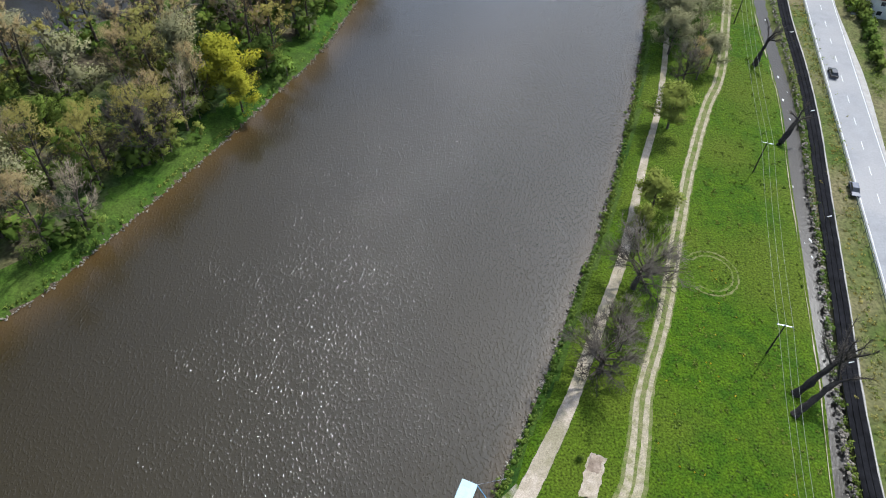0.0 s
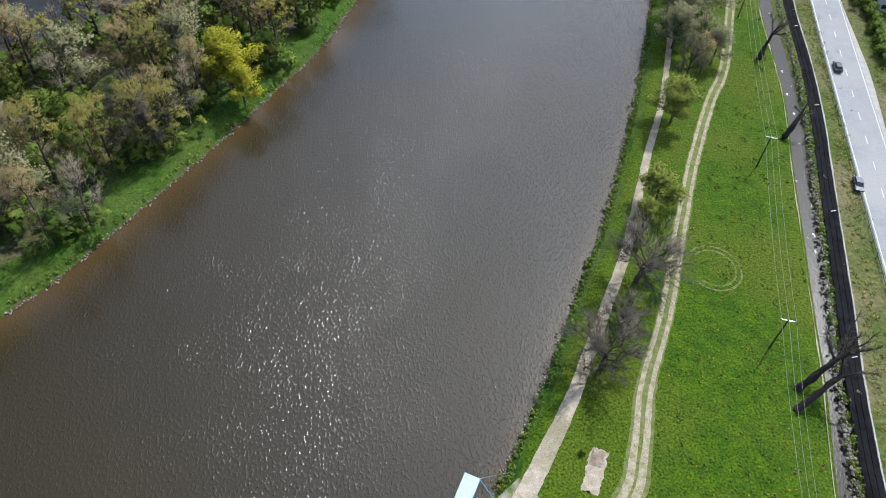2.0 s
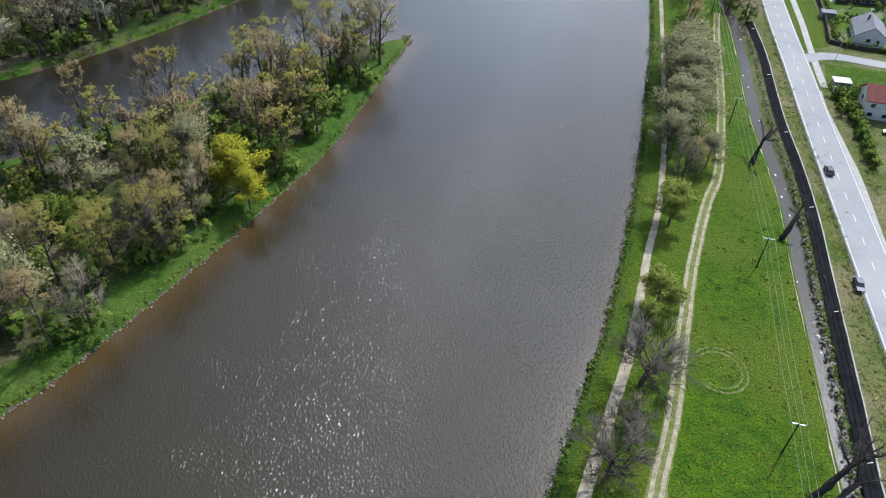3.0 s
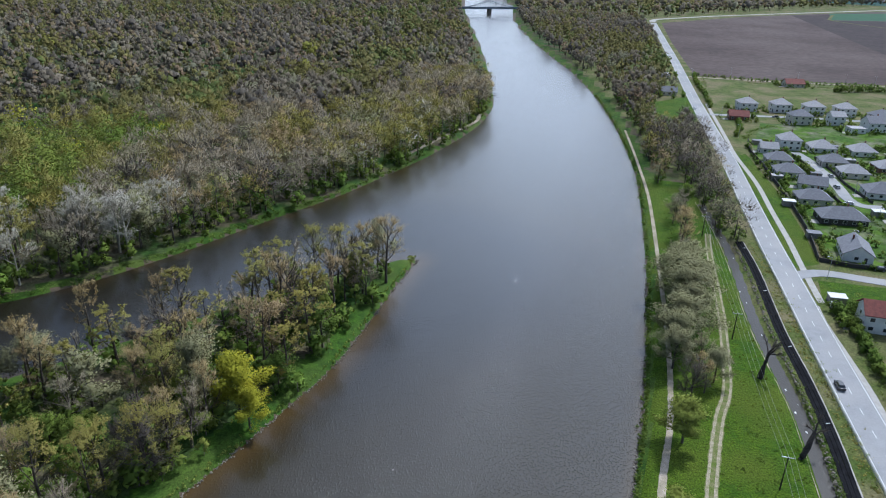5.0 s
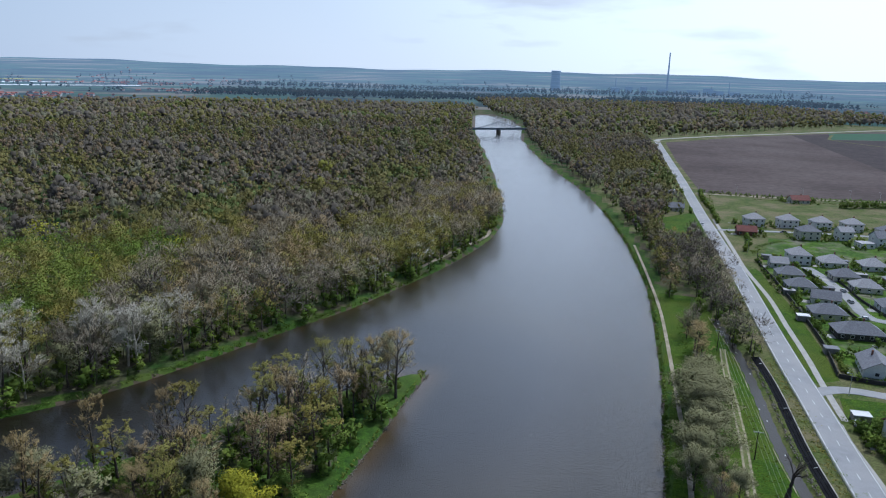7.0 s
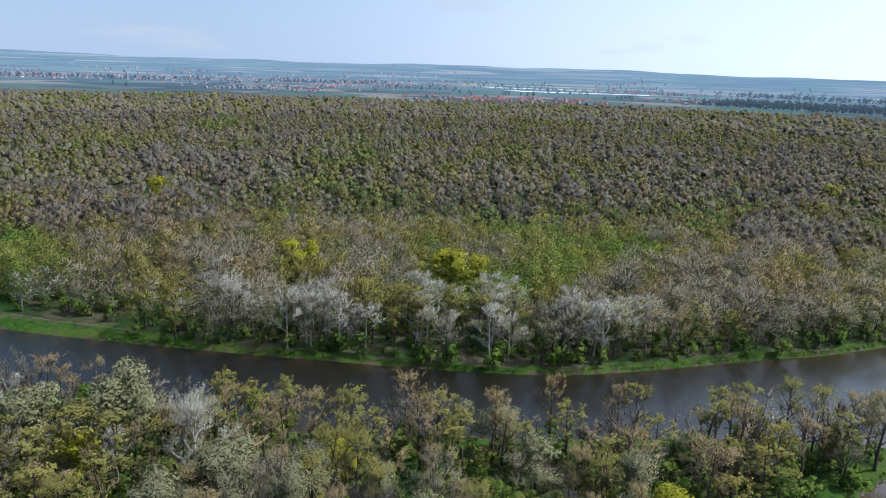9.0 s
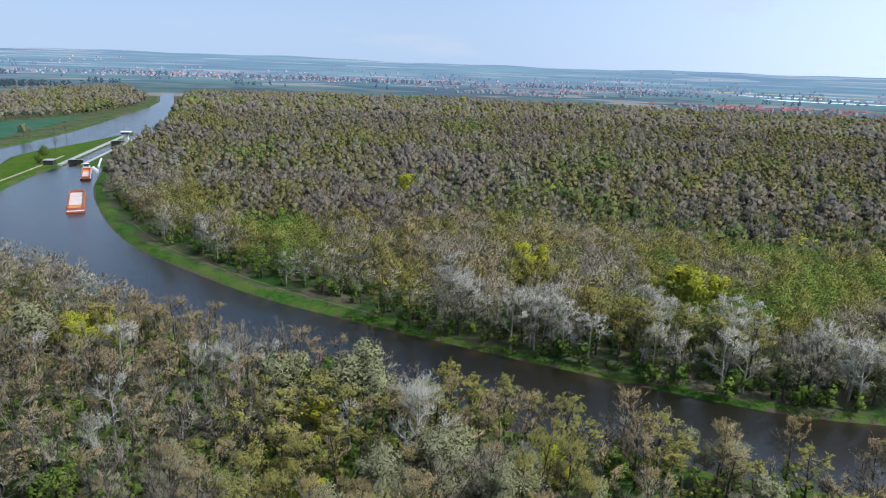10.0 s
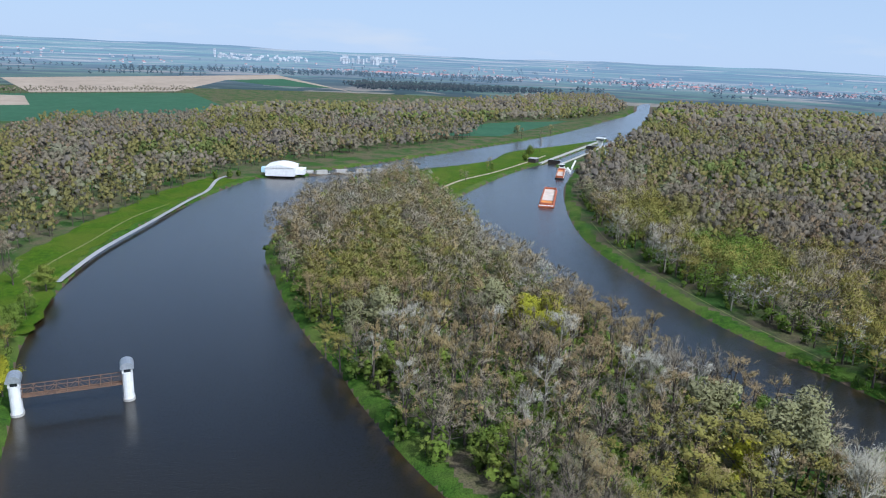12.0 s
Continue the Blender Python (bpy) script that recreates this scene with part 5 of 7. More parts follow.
# ---- houses ----
def house(x, y, turn, w, d, storeys, roof, wall_mat, roof_mat, label, chimney=True):
    """A detached house; roof: hip, gable or flat."""
    ob = thing("house", x, y, LAND, turn, label, "house", "estate houses")
    h = 2.9 * storeys
    part("wall", Shape().box(0, 0, 0, w, d, h), wall_mat, ob)
    e = 0.55
    rw, rd = w / 2 + e, d / 2 + e
    rise = 0.30 * d + 0.5
    rs = Shape()
    if roof == "flat":
        rs.box(0, 0, h, w + 0.3, d + 0.3, 0.35)
    elif roof == "hip":
        k = max(0.4, (w - d) / 2)
        pts = [(-rw, -rd, h), (rw, -rd, h), (rw, rd, h), (-rw, rd, h), (-k, 0, h + rise), (k, 0, h + rise)]
        pts += [(a, b, c - 0.25) for a, b, c in pts[:4]]
        rs.add(pts, [(0, 1, 5, 4), (1, 2, 5), (2, 3, 4, 5), (3, 0, 4), (6, 7, 1, 0), (7, 8, 2, 1), (8, 9, 3, 2), (9, 6, 0, 3), (9, 8, 7, 6)])
    else:
        pts = [(-rw, -rd, h), (rw, -rd, h), (rw, 0, h + rise), (-rw, 0, h + rise), (-rw, rd, h), (rw, rd, h)]
        pts += [(a, b, c - 0.25) for a, b, c in pts]
        rs.add(pts, [(0, 1, 2, 3), (3, 2, 5, 4), (7, 6, 9, 8), (8, 9, 10, 11), (0, 6, 7, 1), (4, 5, 11, 10), (1, 7, 8, 2), (2, 8, 11, 5), (0, 3, 9, 6), (3, 4, 10, 9)])
        part("gable", Shape().add([(-w / 2, -d / 2, h), (-w / 2, d / 2, h), (-w / 2, 0, h + rise - 0.3), (w / 2, -d / 2, h), (w / 2, d / 2, h), (w / 2, 0, h + rise - 0.3)], [(0, 1, 2), (3, 5, 4), (0, 3, 4, 1), (0, 2, 5, 3), (1, 4, 5, 2)]), wall_mat, ob)
    part("roof", rs, roof_mat, ob)
    for s in range(storeys):
        n = max(2, int(w / 3.6))
        for i in range(n):
            for side in (-1, 1):
                px = (i + 0.5) / n * w - w / 2
                win = part("window", Shape().box(px, side * (d / 2 + 0.02), 0.9 + 2.8 * s, 1.5, 0.10, 1.35), M_WALL, ob)
                part("pane", Shape().box(px, side * (d / 2 + 0.05), 1.0 + 2.8 * s, 1.28, 0.08, 1.15), M_PANE, win)
        for side in (-1, 1):
            win = part("window", Shape().box(side * (w / 2 + 0.02), 0.6, 0.9 + 2.8 * s, 0.10, 1.5, 1.35), M_WALL, ob)
            part("pane", Shape().box(side * (w / 2 + 0.05), 0.6, 1.0 + 2.8 * s, 0.08, 1.28, 1.15), M_PANE, win)
    part("door", Shape().box(-w / 2 - 0.04, -d / 4, 0.05, 0.10, 1.0, 2.1), M_DARKWALL, ob)
    if chimney:
        part("chimney", Shape().box(w * 0.12, d * 0.12, h + rise * 0.3, 0.6, 0.6, rise * 0.7 + 0.9), M_BRICK, ob)
    return ob


HOUSES = [  # x, y, turn, width, depth, storeys, roof, wall, tiles
    (200, 503, 3, 12, 10, 2, "hip", M_WALL, M_ROOFPALE), (223, 502, 3, 12, 10, 2, "hip", M_WALL, M_ROOFPALE), (244, 498, 3, 12, 10, 2, "hip", M_WALL, M_ROOFPALE), (264, 495, 3, 12, 10, 2, "hip", M_WALL, M_ROOFPALE),
    (286, 489, 3, 13, 10, 1, "hip", M_WALL, M_ROOF), (184, 473, -10, 12, 9, 1, "gable", M_BRICK, M_ROOFRED), (221, 466, 3, 13, 10, 2, "hip", M_CREAM, M_ROOF), (245, 467, 3, 9, 8, 2, "gable", M_WALL, M_ROOFPALE),
    (262, 452, 0, 12, 11, 2, "gable", M_WALL, M_ROOF), (248, 446, 0, 9, 8, 1, "flat", M_WALL, M_ROOFPALE), (276, 606, 0, 15, 10, 1, "gable", M_CREAM, M_ROOFRED), (159, 552, -12, 11, 10, 1, "gable", M_CREAM, M_ROOF),
    (173, 633, -12, 16, 12, 1, "flat", M_WALL, M_ROOFPALE), (187, 401, -5, 11, 11, 2, "hip", M_WALL, M_ROOFPALE), (172, 391, -8, 9, 8, 1, "gable", M_WALL, M_ROOFPALE), (169, 369, -8, 13, 10, 1, "hip", M_CREAM, M_ROOF),
    (165, 347, -8, 13, 10, 1, "hip", M_WALL, M_ROOF), (204, 397, -5, 13, 11, 1, "hip", M_WALL, M_ROOFPALE), (224, 392, -5, 13, 11, 1, "hip", M_WALL, M_ROOFPALE), (197, 368, -8, 13, 10, 1, "hip", M_CREAM, M_ROOF),
    (198, 349, -8, 13, 10, 1, "hip", M_CREAM, M_ROOFPALE), (222, 360, -5, 14, 11, 1, "hip", M_BRICK, M_ROOFPALE), (168, 327, -20, 12, 9, 1, "gable", M_WALL, M_ROOF), (159, 306, -8, 14, 10, 1, "hip", M_CREAM, M_ROOF),
    (196, 318, -12, 15, 12, 1, "hip", M_WALL, M_ROOF), (160, 282, -8, 18, 11, 1, "hip", M_DARKWALL, M_ROOF), (148, 246, 72, 15, 10, 1, "gable", M_WALL, M_ROOF), (190, 284, -10, 12, 10, 1, "hip", M_WALL, M_ROOF),
    (128, 190, -14, 12, 9, 2, "gable", M_WALL, M_ROOFRED), (240, 360, -5, 13, 10, 1, "hip", M_WALL, M_ROOF), (250, 395, -5, 13, 10, 1, "hip", M_WALL, M_ROOF),
]
WALL_WORDS = {"white_render": "white", "cream_render": "cream", "brown_brick": "brown brick", "dark_garden_wall": "dark"}
ROOF_WORDS = {"grey_roof_tiles": "dark grey", "pale_grey_roof_tiles": "pale grey", "red_roof_tiles": "red"}
for row in HOUSES:
    words = f"{'two' if row[5] == 2 else 'one'}-storey {WALL_WORDS[row[7].name]} house with {ROOF_WORDS[row[8].name]} {row[6]} roof"
    house(*row, words, row[6] != "flat")


def shed(x, y, turn, w, d, h, mat, label):
    ob = thing("shed", x, y, LAND, turn, label, "shed", "garden sheds")
    part("wall", Shape().box(0, 0, 0, w, d, h), M_PLANK, ob)
    part("roof", Shape().box(0, 0, h, w + 0.4, d + 0.4, 0.18), mat, ob)
    return ob


for x, y, mat in ((146, 300, M_WALL), (156, 338, M_ROOFPALE), (178, 345, M_ROOF), (172, 407, M_ROOF), (208, 372, M_ROOFPALE), (212, 400, M_ROOF), (180, 290, M_WALL), (140, 262, M_ROOF), (122.5, 206, M_WALL), (235, 380, M_ROOF)):
    shed(x, y, -10, 5.0, 3.5, 2.4, mat, "small flat-roofed garden shed beside a house")


def wall_run(name, line, h, t, mat, label, category):
    """A wall along a plan line, panel by panel, with posts."""
    ob = new(name)
    tagged(ob, label, category)
    for i, (a, b) in enumerate(zip(line[:-1], line[1:])):
        ln = math.hypot(b[0] - a[0], b[1] - a[1])
        turn = math.atan2(b[1] - a[1], b[0] - a[0])
        part("panel", Shape().box((a[0] + b[0]) / 2, (a[1] + b[1]) / 2, LAND, ln - 0.3, t, h - 0.1, turn), mat, ob)
        part("post", Shape().box(a[0], a[1], LAND, 0.35, t + 0.12, h, turn), mat, ob)
    return ob


wall_run("garden_wall", smooth([(132, 240), (141, 271), (150, 315), (158, 361), (162, 390), (170, 415)], 5.0), 1.9, 0.25, M_DARKWALL, "dark panelled wall between gardens and verge", "wall")
wall_run("garden_wall", smooth([(132, 239), (142, 234), (152, 233), (166, 232)], 4.0), 1.6, 0.25, M_DARKWALL, "dark timber fence by the side road", "fence")
wall_run("hedge_fence", smooth([(172, 292), (171, 306), (176, 332), (181, 356), (183, 385)], 6.0), 1.4, 0.2, M_DARKWALL, "dark fence along the estate lane", "fence")
wall_run("hedge_fence", smooth([(186, 306), (187, 332), (191, 356), (193, 380)], 6.0), 1.4, 0.2, M_DARKWALL, "dark fence along the estate lane", "fence")


def car(x, y, z, turn, paint, label):
    ob = thing("car", x, y, z, turn, label, "car", "parked and passing cars")
    body = Shape()
    prof = [(-2.15, 0.35), (2.1, 0.35), (2.15, 0.7), (1.2, 0.9), (-2.1, 0.95)]
    n = len(prof)
    body.add([(-0.88, a, b) for a, b in prof] + [(0.88, a, b) for a, b in prof], [tuple(range(n)), tuple(range(2 * n - 1, n - 1, -1))] + [(i, n + i, n + (i + 1) % n, (i + 1) % n) for i in range(n)])
    part("body", body, paint, ob)
    glass = Shape().add([(-0.8, -1.9, 0.94), (0.8, -1.9, 0.94), (0.8, 1.15, 0.9), (-0.8, 1.15, 0.9), (-0.66, -1.35, 1.42), (0.66, -1.35, 1.42), (0.66, 0.35, 1.42), (-0.66, 0.35, 1.42)],
                        [(0, 1, 5, 4), (1, 2, 6, 5), (2, 3, 7, 6), (3, 0, 4, 7), (4, 5, 6, 7)])
    part("window", glass, M_PANE, ob)
    part("roof", Shape().box(0, -0.5, 1.42, 1.34, 1.72, 0.05), paint, ob)
    for sx in (-0.86, 0.86):
        for sy in (-1.35, 1.35):
            wheel = part("wheel", Shape().rod((sx - 0.1, sy, 0.33), (sx + 0.1, sy, 0.33), 0.33, 12), M_TYRE, ob)
            part("rim", Shape().rod((sx - 0.12, sy, 0.33), (sx + 0.12, sy, 0.33), 0.19, 10), M_METAL, wheel)
    return ob


PAINT = {c: material(f"{c}_car_paint", v, rough=0.25, spec=0.6) for c, v in (("dark_blue", (0.015, 0.03, 0.07)), ("white", (0.75, 0.75, 0.75)), ("silver", (0.4, 0.41, 0.42)), ("black", (0.02, 0.02, 0.022)))}
for x, y, turn, c, word in ((89.6, 113, 169, "dark_blue", "on the main road"), (100.2, 157, -10, "black", "on the main road"), (163, 498, 168, "white", "on the main road"), (120, 203, -20, "white", "beside a shed"), (126, 178, 70, "white", "in a front yard"),
                            (180.5, 328, -5, "silver", "on the estate lane"), (174, 303.5, 85, "white", "on the estate lane"), (184, 397, 60, "black", "in front of a house"), (192, 402, 60, "dark_blue", "in front of a house"),
                            (212, 481, 80, "black", "in front of a house"), (232, 488, 20, "black", "in front of a house"), (258, 484, 20, "white", "in front of a house"), (186, 346, -10, "silver", "beside a fence"), (150, 232.5, 75, "black", "at the side road")):
    car(x, y, LAND + (0.17 if "road" in word and "side" not in word else 0.14), turn, PAINT[c], f"{c.replace('_', ' ')} car standing {word}")

# road dashes and guard rail
seg = np.concatenate([[0], np.cumsum(np.linalg.norm(np.diff(ROAD, axis=0), axis=1))])
dash = Shape()
for s in np.arange(2, seg[-1] - 4, 9.0):
    a = [np.interp(s + k, seg, ROAD[:, i]) for k in (0, 3.0) for i in (0, 1)]
    dash.box((a[0] + a[2]) / 2, (a[1] + a[3]) / 2, LAND + 0.162, 3.0, 0.15, 0.006, math.atan2(a[3] - a[1], a[2] - a[0]))
tagged(new("centre_line", dash.mesh("centre_line", M_LINE)), "white dashed centre line of the road", "road marking", kind="structure")
rail_line = offset(ROAD, -5.0)
rail_line = rail_line[(rail_line[:, 1] > 20) & (rail_line[:, 1] < 72)]
rail = tagged(new("guard_rail"), "galvanised guard rail along the road edge", "guard rail")
for a, b in zip(rail_line[:-1], rail_line[1:]):
    part("beam", Shape().box((a[0] + b[0]) / 2, (a[1] + b[1]) / 2, LAND + 0.5, math.hypot(*(b - a)), 0.08, 0.3, math.atan2(b[1] - a[1], b[0] - a[0])), M_METAL, rail)
    part("post", Shape().box(a[0], a[1], LAND - 0.05, 0.1, 0.14, 0.75), M_METAL, rail)

# ---- power line ----
POLES = [(58.9, 70.4), (69.3, 118.0), (80.6, 180.0), (96.0, 259.5)]
POLE_TOP = LAND + 8.6


def power_pole(x, y, turn):
    ob = thing("power_pole", x, y, LAND, turn, "dark wooden power pole with a steel cross-arm in the meadow", "power pole", "power poles")
    part("pole", Shape().rod((0, 0, -0.3), (0, 0, 8.3), 0.17, 8, 0.11), M_WOODPOLE, ob)
    part("cross_arm", Shape().box(0, 0, 8.15, 2.6, 0.14, 0.14), M_METAL, ob)
    for dx in (-1.2, 0, 1.2):
        part("insulator", Shape().rod((dx, 0, 8.29), (dx, 0, 8.58), 0.09, 8, 0.06), M_WALL, ob)
    return ob


for i, (x, y) in enumerate(POLES):
    power_pole(x, y, -13)
station = thing("transformer_station", 51.5, 32, LAND, 28, "pole-mounted transformer platform on two posts", "transformer")
for dx in (-1.6, 1.6):
    part("post", Shape().rod((dx, 0, -0.3), (dx, 0, 8.4), 0.17, 8, 0.13), M_WOODPOLE, station)
part("platform", Shape().box(0, 0, 4.2, 3.6, 1.4, 0.15), M_METAL, station)
part("tank", Shape().box(0, 0, 4.35, 1.3, 0.9, 1.3), M_METAL, station)
for i in range(5):
    part("cooling_fin", Shape().box(-0.5 + 0.25 * i, 0.52, 4.5, 0.04, 0.18, 0.95), M_METAL, station)
part("cabinet", Shape().box(-0.9, -0.75, 2.4, 0.9, 0.5, 1.1), M_WALL, station, "pale grey switch cabinet")
for z in (7.2, 8.2):
    part("cross_arm", Shape().box(0, 0, z, 4.0, 0.16, 0.16), M_METAL, station)
for dx in (-1.2, 0, 1.2):
    part("insulator", Shape().rod((dx, 0, 8.36), (dx, 0, 8.62), 0.09, 8, 0.06), M_WALL, station)
M_WIRE = material("pale_aluminium_wire", (0.34, 0.35, 0.28), rough=0.5, metal=0.3)
chain = [(51.5, 32, 28)] + [(x, y, -13) for x, y in POLES]
for (x0, y0, a0), (x1, y1, a1) in zip(chain[:-1], chain[1:]):
    for dx in (-1.2, 0, 1.2):
        p0 = np.array([x0 + dx * math.cos(radians(a0)), y0 + dx * math.sin(radians(a0)), POLE_TOP])
        p1 = np.array([x1 + dx * math.cos(radians(a1)), y1 + dx * math.sin(radians(a1)), POLE_TOP])
        t = np.linspace(0, 1, 12)[:, None]
        pts = p0 + (p1 - p0) * t
        pts[:, 2] -= (4 * t * (1 - t))[:, 0] * 0.9
        v, f, _ = tube(pts, [0.028] * 12, 4)
        tagged(new("power_wire", link_mesh("power_wire", v, f, M_WIRE)), "thin aluminium wire sagging between power poles", "wire", "power wires")


def street_lamp(x, y, h=8.0):
    ob = thing("street_lamp", x, y, LAND, -10, "slim grey street lamp beside the road", "street lamp", "street lamps")
    part("pole", Shape().rod((0, 0, 0), (0, 0, h), 0.1, 6, 0.06), M_METAL, ob)
    part("arm", Shape().rod((0, 0, h), (-1.2, 0, h + 0.15), 0.05, 5), M_METAL, ob)
    part("lamp_head", Shape().box(-1.4, 0, h + 0.08, 0.7, 0.25, 0.14), M_METAL, ob)
    return ob


for x, y in ((128, 224), (166, 420), (172, 470), (200, 632), (236, 640), (290, 630), (150, 250), (185, 320), (330, 628), (352, 622)):
    street_lamp(x, y)

# ---- leaning pollard willows ----
def pollard(x, y, h, lean, shoots, seed, label):
    rng = np.random.default_rng(seed)
    ob = thing("willow", x, y, LAND - 0.15, 0, label, "tree")
    t = np.linspace(0, 1, 9)
    sway = np.cumsum(rng.normal(0, 0.05, (9, 2)), 0) * h * 0.35 * t[:, None]
    trunk = np.column_stack([lean[0] * t ** 1.2 * h + sway[:, 0], lean[1] * t ** 1.2 * h + sway[:, 1], t * h])
    v, f, nrm = tube(trunk, (0.72 - 0.36 * t) * rng.uniform(0.85, 1.2, 9), 10)
    v = v + nrm * np.array([0.16 * noise.noise((p[0] * 2.2, p[1] * 2.2, p[2] * 1.1 + seed)) for p in v])[:, None]
    tr = new("trunk", link_mesh("trunk", v, f, M_OLDBARK, smooth_shade=True))
    tr.parent = ob
    for i in range(shoots):
        base = trunk[-1 - (i % 2)]
        d = unit(np.array([lean[0], lean[1], 0.5]) + rng.normal(0, 0.55, 3))
        length = h * rng.uniform(0.5, 1.1)
        s = np.linspace(0, 1, 5)[:, None]
        limb = base + d * s * length + np.cumsum(rng.normal(0, 0.28, (5, 3)), 0) * s
        limb[:, 2] = np.maximum(limb[:, 2], 0.5)
        v, f, _ = tube(limb, [0.26, 0.19, 0.13, 0.08, 0.03], 6)
        lb = new("limb", link_mesh("limb", v, f, M_OLDBARK, smooth_shade=True))
        lb.parent = ob
        tw = []
        for _ in range(120):
            k = rng.uniform(0.25, 1.0) * 4
            j = min(3, int(k))
            b = limb[j] + (limb[j + 1] - limb[j]) * (k - j)
            e = b + unit(d + rng.normal(0, 0.6, 3)) * rng.uniform(0.6, 2.0)
            sd = unit(np.cross(e - b, rng.normal(0, 1, 3))) * 0.035
            tw.append([b - sd, b + sd, e])
        c = tagged(new("twig_spray", link_mesh("twig_spray", np.array(tw).reshape(-1, 3), np.arange(len(tw) * 3).reshape(-1, 3), LEAF["bare"])), kind="stuff")
        c.parent = lb
    return ob


pollard(61.5, 62.5, 7.0, (0.75, 0.35), 9, 3, "old bare pollard willow leaning over the stream")
pollard(60.2, 58.5, 6.0, (0.95, 0.55), 3, 5, "thick broken willow trunk leaning over the stream")
pollard(81, 160, 6.5, (0.35, 0.25), 6, 8, "forked pollard willow beside the stream")
pollard(78, 128, 5.5, (0.6, 0.4), 3, 9, "thin bare willow leaning over the stream")

# ---- landing stage ----
stage = thing("landing_stage", 6.05, 42.65, 0, -21, "pale blue floating landing stage with a gangway", "landing stage")
part("deck", Shape().box(0, 0, 0.35, 2.5, 6.0, 0.16), M_BLUE, stage)
part("float", Shape().box(0, 0, -0.25, 2.3, 5.8, 0.62), M_BLUESTEEL, stage)
for y0 in (-2.4, -0.8, 0.8, 2.4):
    part("hatch", Shape().box(-0.3, y0, 0.51, 0.9, 0.7, 0.03), M_BLUE, stage)
gang = part("gangway", Shape().box(3.3, -0.9, 0.75, 4.6, 1.0, 0.1), M_PLANK, stage)
for k in range(12):
    part("plank", Shape().box(1.2 + k * 0.39, -0.9, 0.85, 0.33, 0.98, 0.03), M_PLANK, gang)
for s in (-0.5, 0.5):
    part("handrail", Shape().rod((1.1, -0.9 + s, 1.75), (5.6, -0.9 + s, 1.95), 0.03), M_BLUESTEEL, stage)
    for k in range(5):
        part("baluster", Shape().rod((1.2 + k * 1.1, -0.9 + s, 0.8), (1.2 + k * 1.1, -0.9 + s, 1.8), 0.025), M_BLUESTEEL, stage)
for a, b in (((1.2, 2.9, 0.5), (5.4, -0.3, 1.4)), ((1.2, -2.9, 0.5), (5.4, -1.6, 1.4))):
    part("strut", Shape().rod(a, b, 0.06), M_BLUESTEEL, stage)
for a, b in (((1.2, 3.0, 0.5), (5.0, 5.2, 1.5)), ((0.9, -3.0, 0.5), (3.2, -8.0, 1.3))):
    part("mooring_cable", Shape().rod(a, b, 0.03), M_METAL, stage)

bench = thing("bench", 19.2, 38.2, LAND, 70, "weathered wooden bench in the grass", "bench")
for k in range(3):
    part("slat", Shape().box(0, -0.2 + 0.17 * k, 0.45, 1.8, 0.14, 0.05), M_PLANK, bench)
part("backrest", Shape().box(0, 0.32, 0.6, 1.8, 0.05, 0.35), M_PLANK, bench)
for dx in (-0.7, 0.7):
    part("leg", Shape().box(dx, 0, 0, 0.12, 0.5, 0.45), M_CONCRETE, bench)
def bare_patch(x, y, turn, w, l, z, mat, seed, label):
    """A worn patch of bare ground with a ragged edge."""
    rng = np.random.default_rng(seed)
    a = radians(turn)
    edge = [(u * w / 2, v * l / 2) for u, v in ([(k / 4 - 1, -1) for k in range(8)] + [(1, k / 6 - 1) for k in range(12)] + [(1 - k / 4, 1) for k in range(8)] + [(-1, 1 - k / 6) for k in range(12)])]
    edge = [(p + rng.normal(0, 0.10), q + rng.normal(0, 0.10)) for p, q in edge]
    return sheet("bare_patch", [(x + math.cos(a) * p - math.sin(a) * q, y + math.sin(a) * p + math.cos(a) * q) for p, q in edge], z, mat, label, "bare ground", curved=False)


bare_patch(25.7, 46.6, -21, 2.7, 7.4, LAND + 0.035, M_DIRT, 3, "pale sandy bare patch in the grass")
bare_patch(26.3, 48.6, -21, 1.9, 3.0, LAND + 0.042, M_PAD, 4, "brown earth on the sandy bare patch")
manhole = thing("manhole_slab", 45, 34, LAND - 0.02, 20, "grey concrete slab lying in the meadow", "slab")
part("slab", Shape().box(0, 0, 0, 1.8, 1.5, 0.22), M_CONCRETE, manhole)
part("lid", Shape().rod((0, 0, 0.2), (0, 0, 0.27), 0.4, 16), M_METAL, manhole)
for x, y in ((20.5, 41.2), (24, 49.3), (27, 41)):
    single_tree(x, y, "dark", 1.3, "planted in the short grass", 1, x, 0.8)
for i, s in enumerate(range(6, len(DARK), 11)):
    p = DARK[s]
    tagged(new("marker_bar", Shape().box(p[0] + 0.4, p[1], LAND + 0.24, 1.1, 0.16, 0.1, 0.25).mesh("marker_bar", M_WALL)), "short white bar lying on the black strip", "marker", "white bars")


# ---- gauge towers on the river ----
def capsule(w, d, n=8):
    """A plan outline with one rounded end pair."""
    out = [(w / 2 * math.cos(a), d / 2 - w / 2 + w / 2 * math.sin(a)) for a in np.linspace(0, math.pi, n)]
    return out + [(w / 2 * math.cos(a), -d / 2 + w / 2 + w / 2 * math.sin(a)) for a in np.linspace(math.pi, 2 * math.pi, n)]


A, B = np.array((-184.5, -112.4)), np.array((-169.6, -137.6))
span_turn = math.degrees(math.atan2(*(B - A)[::-1]))


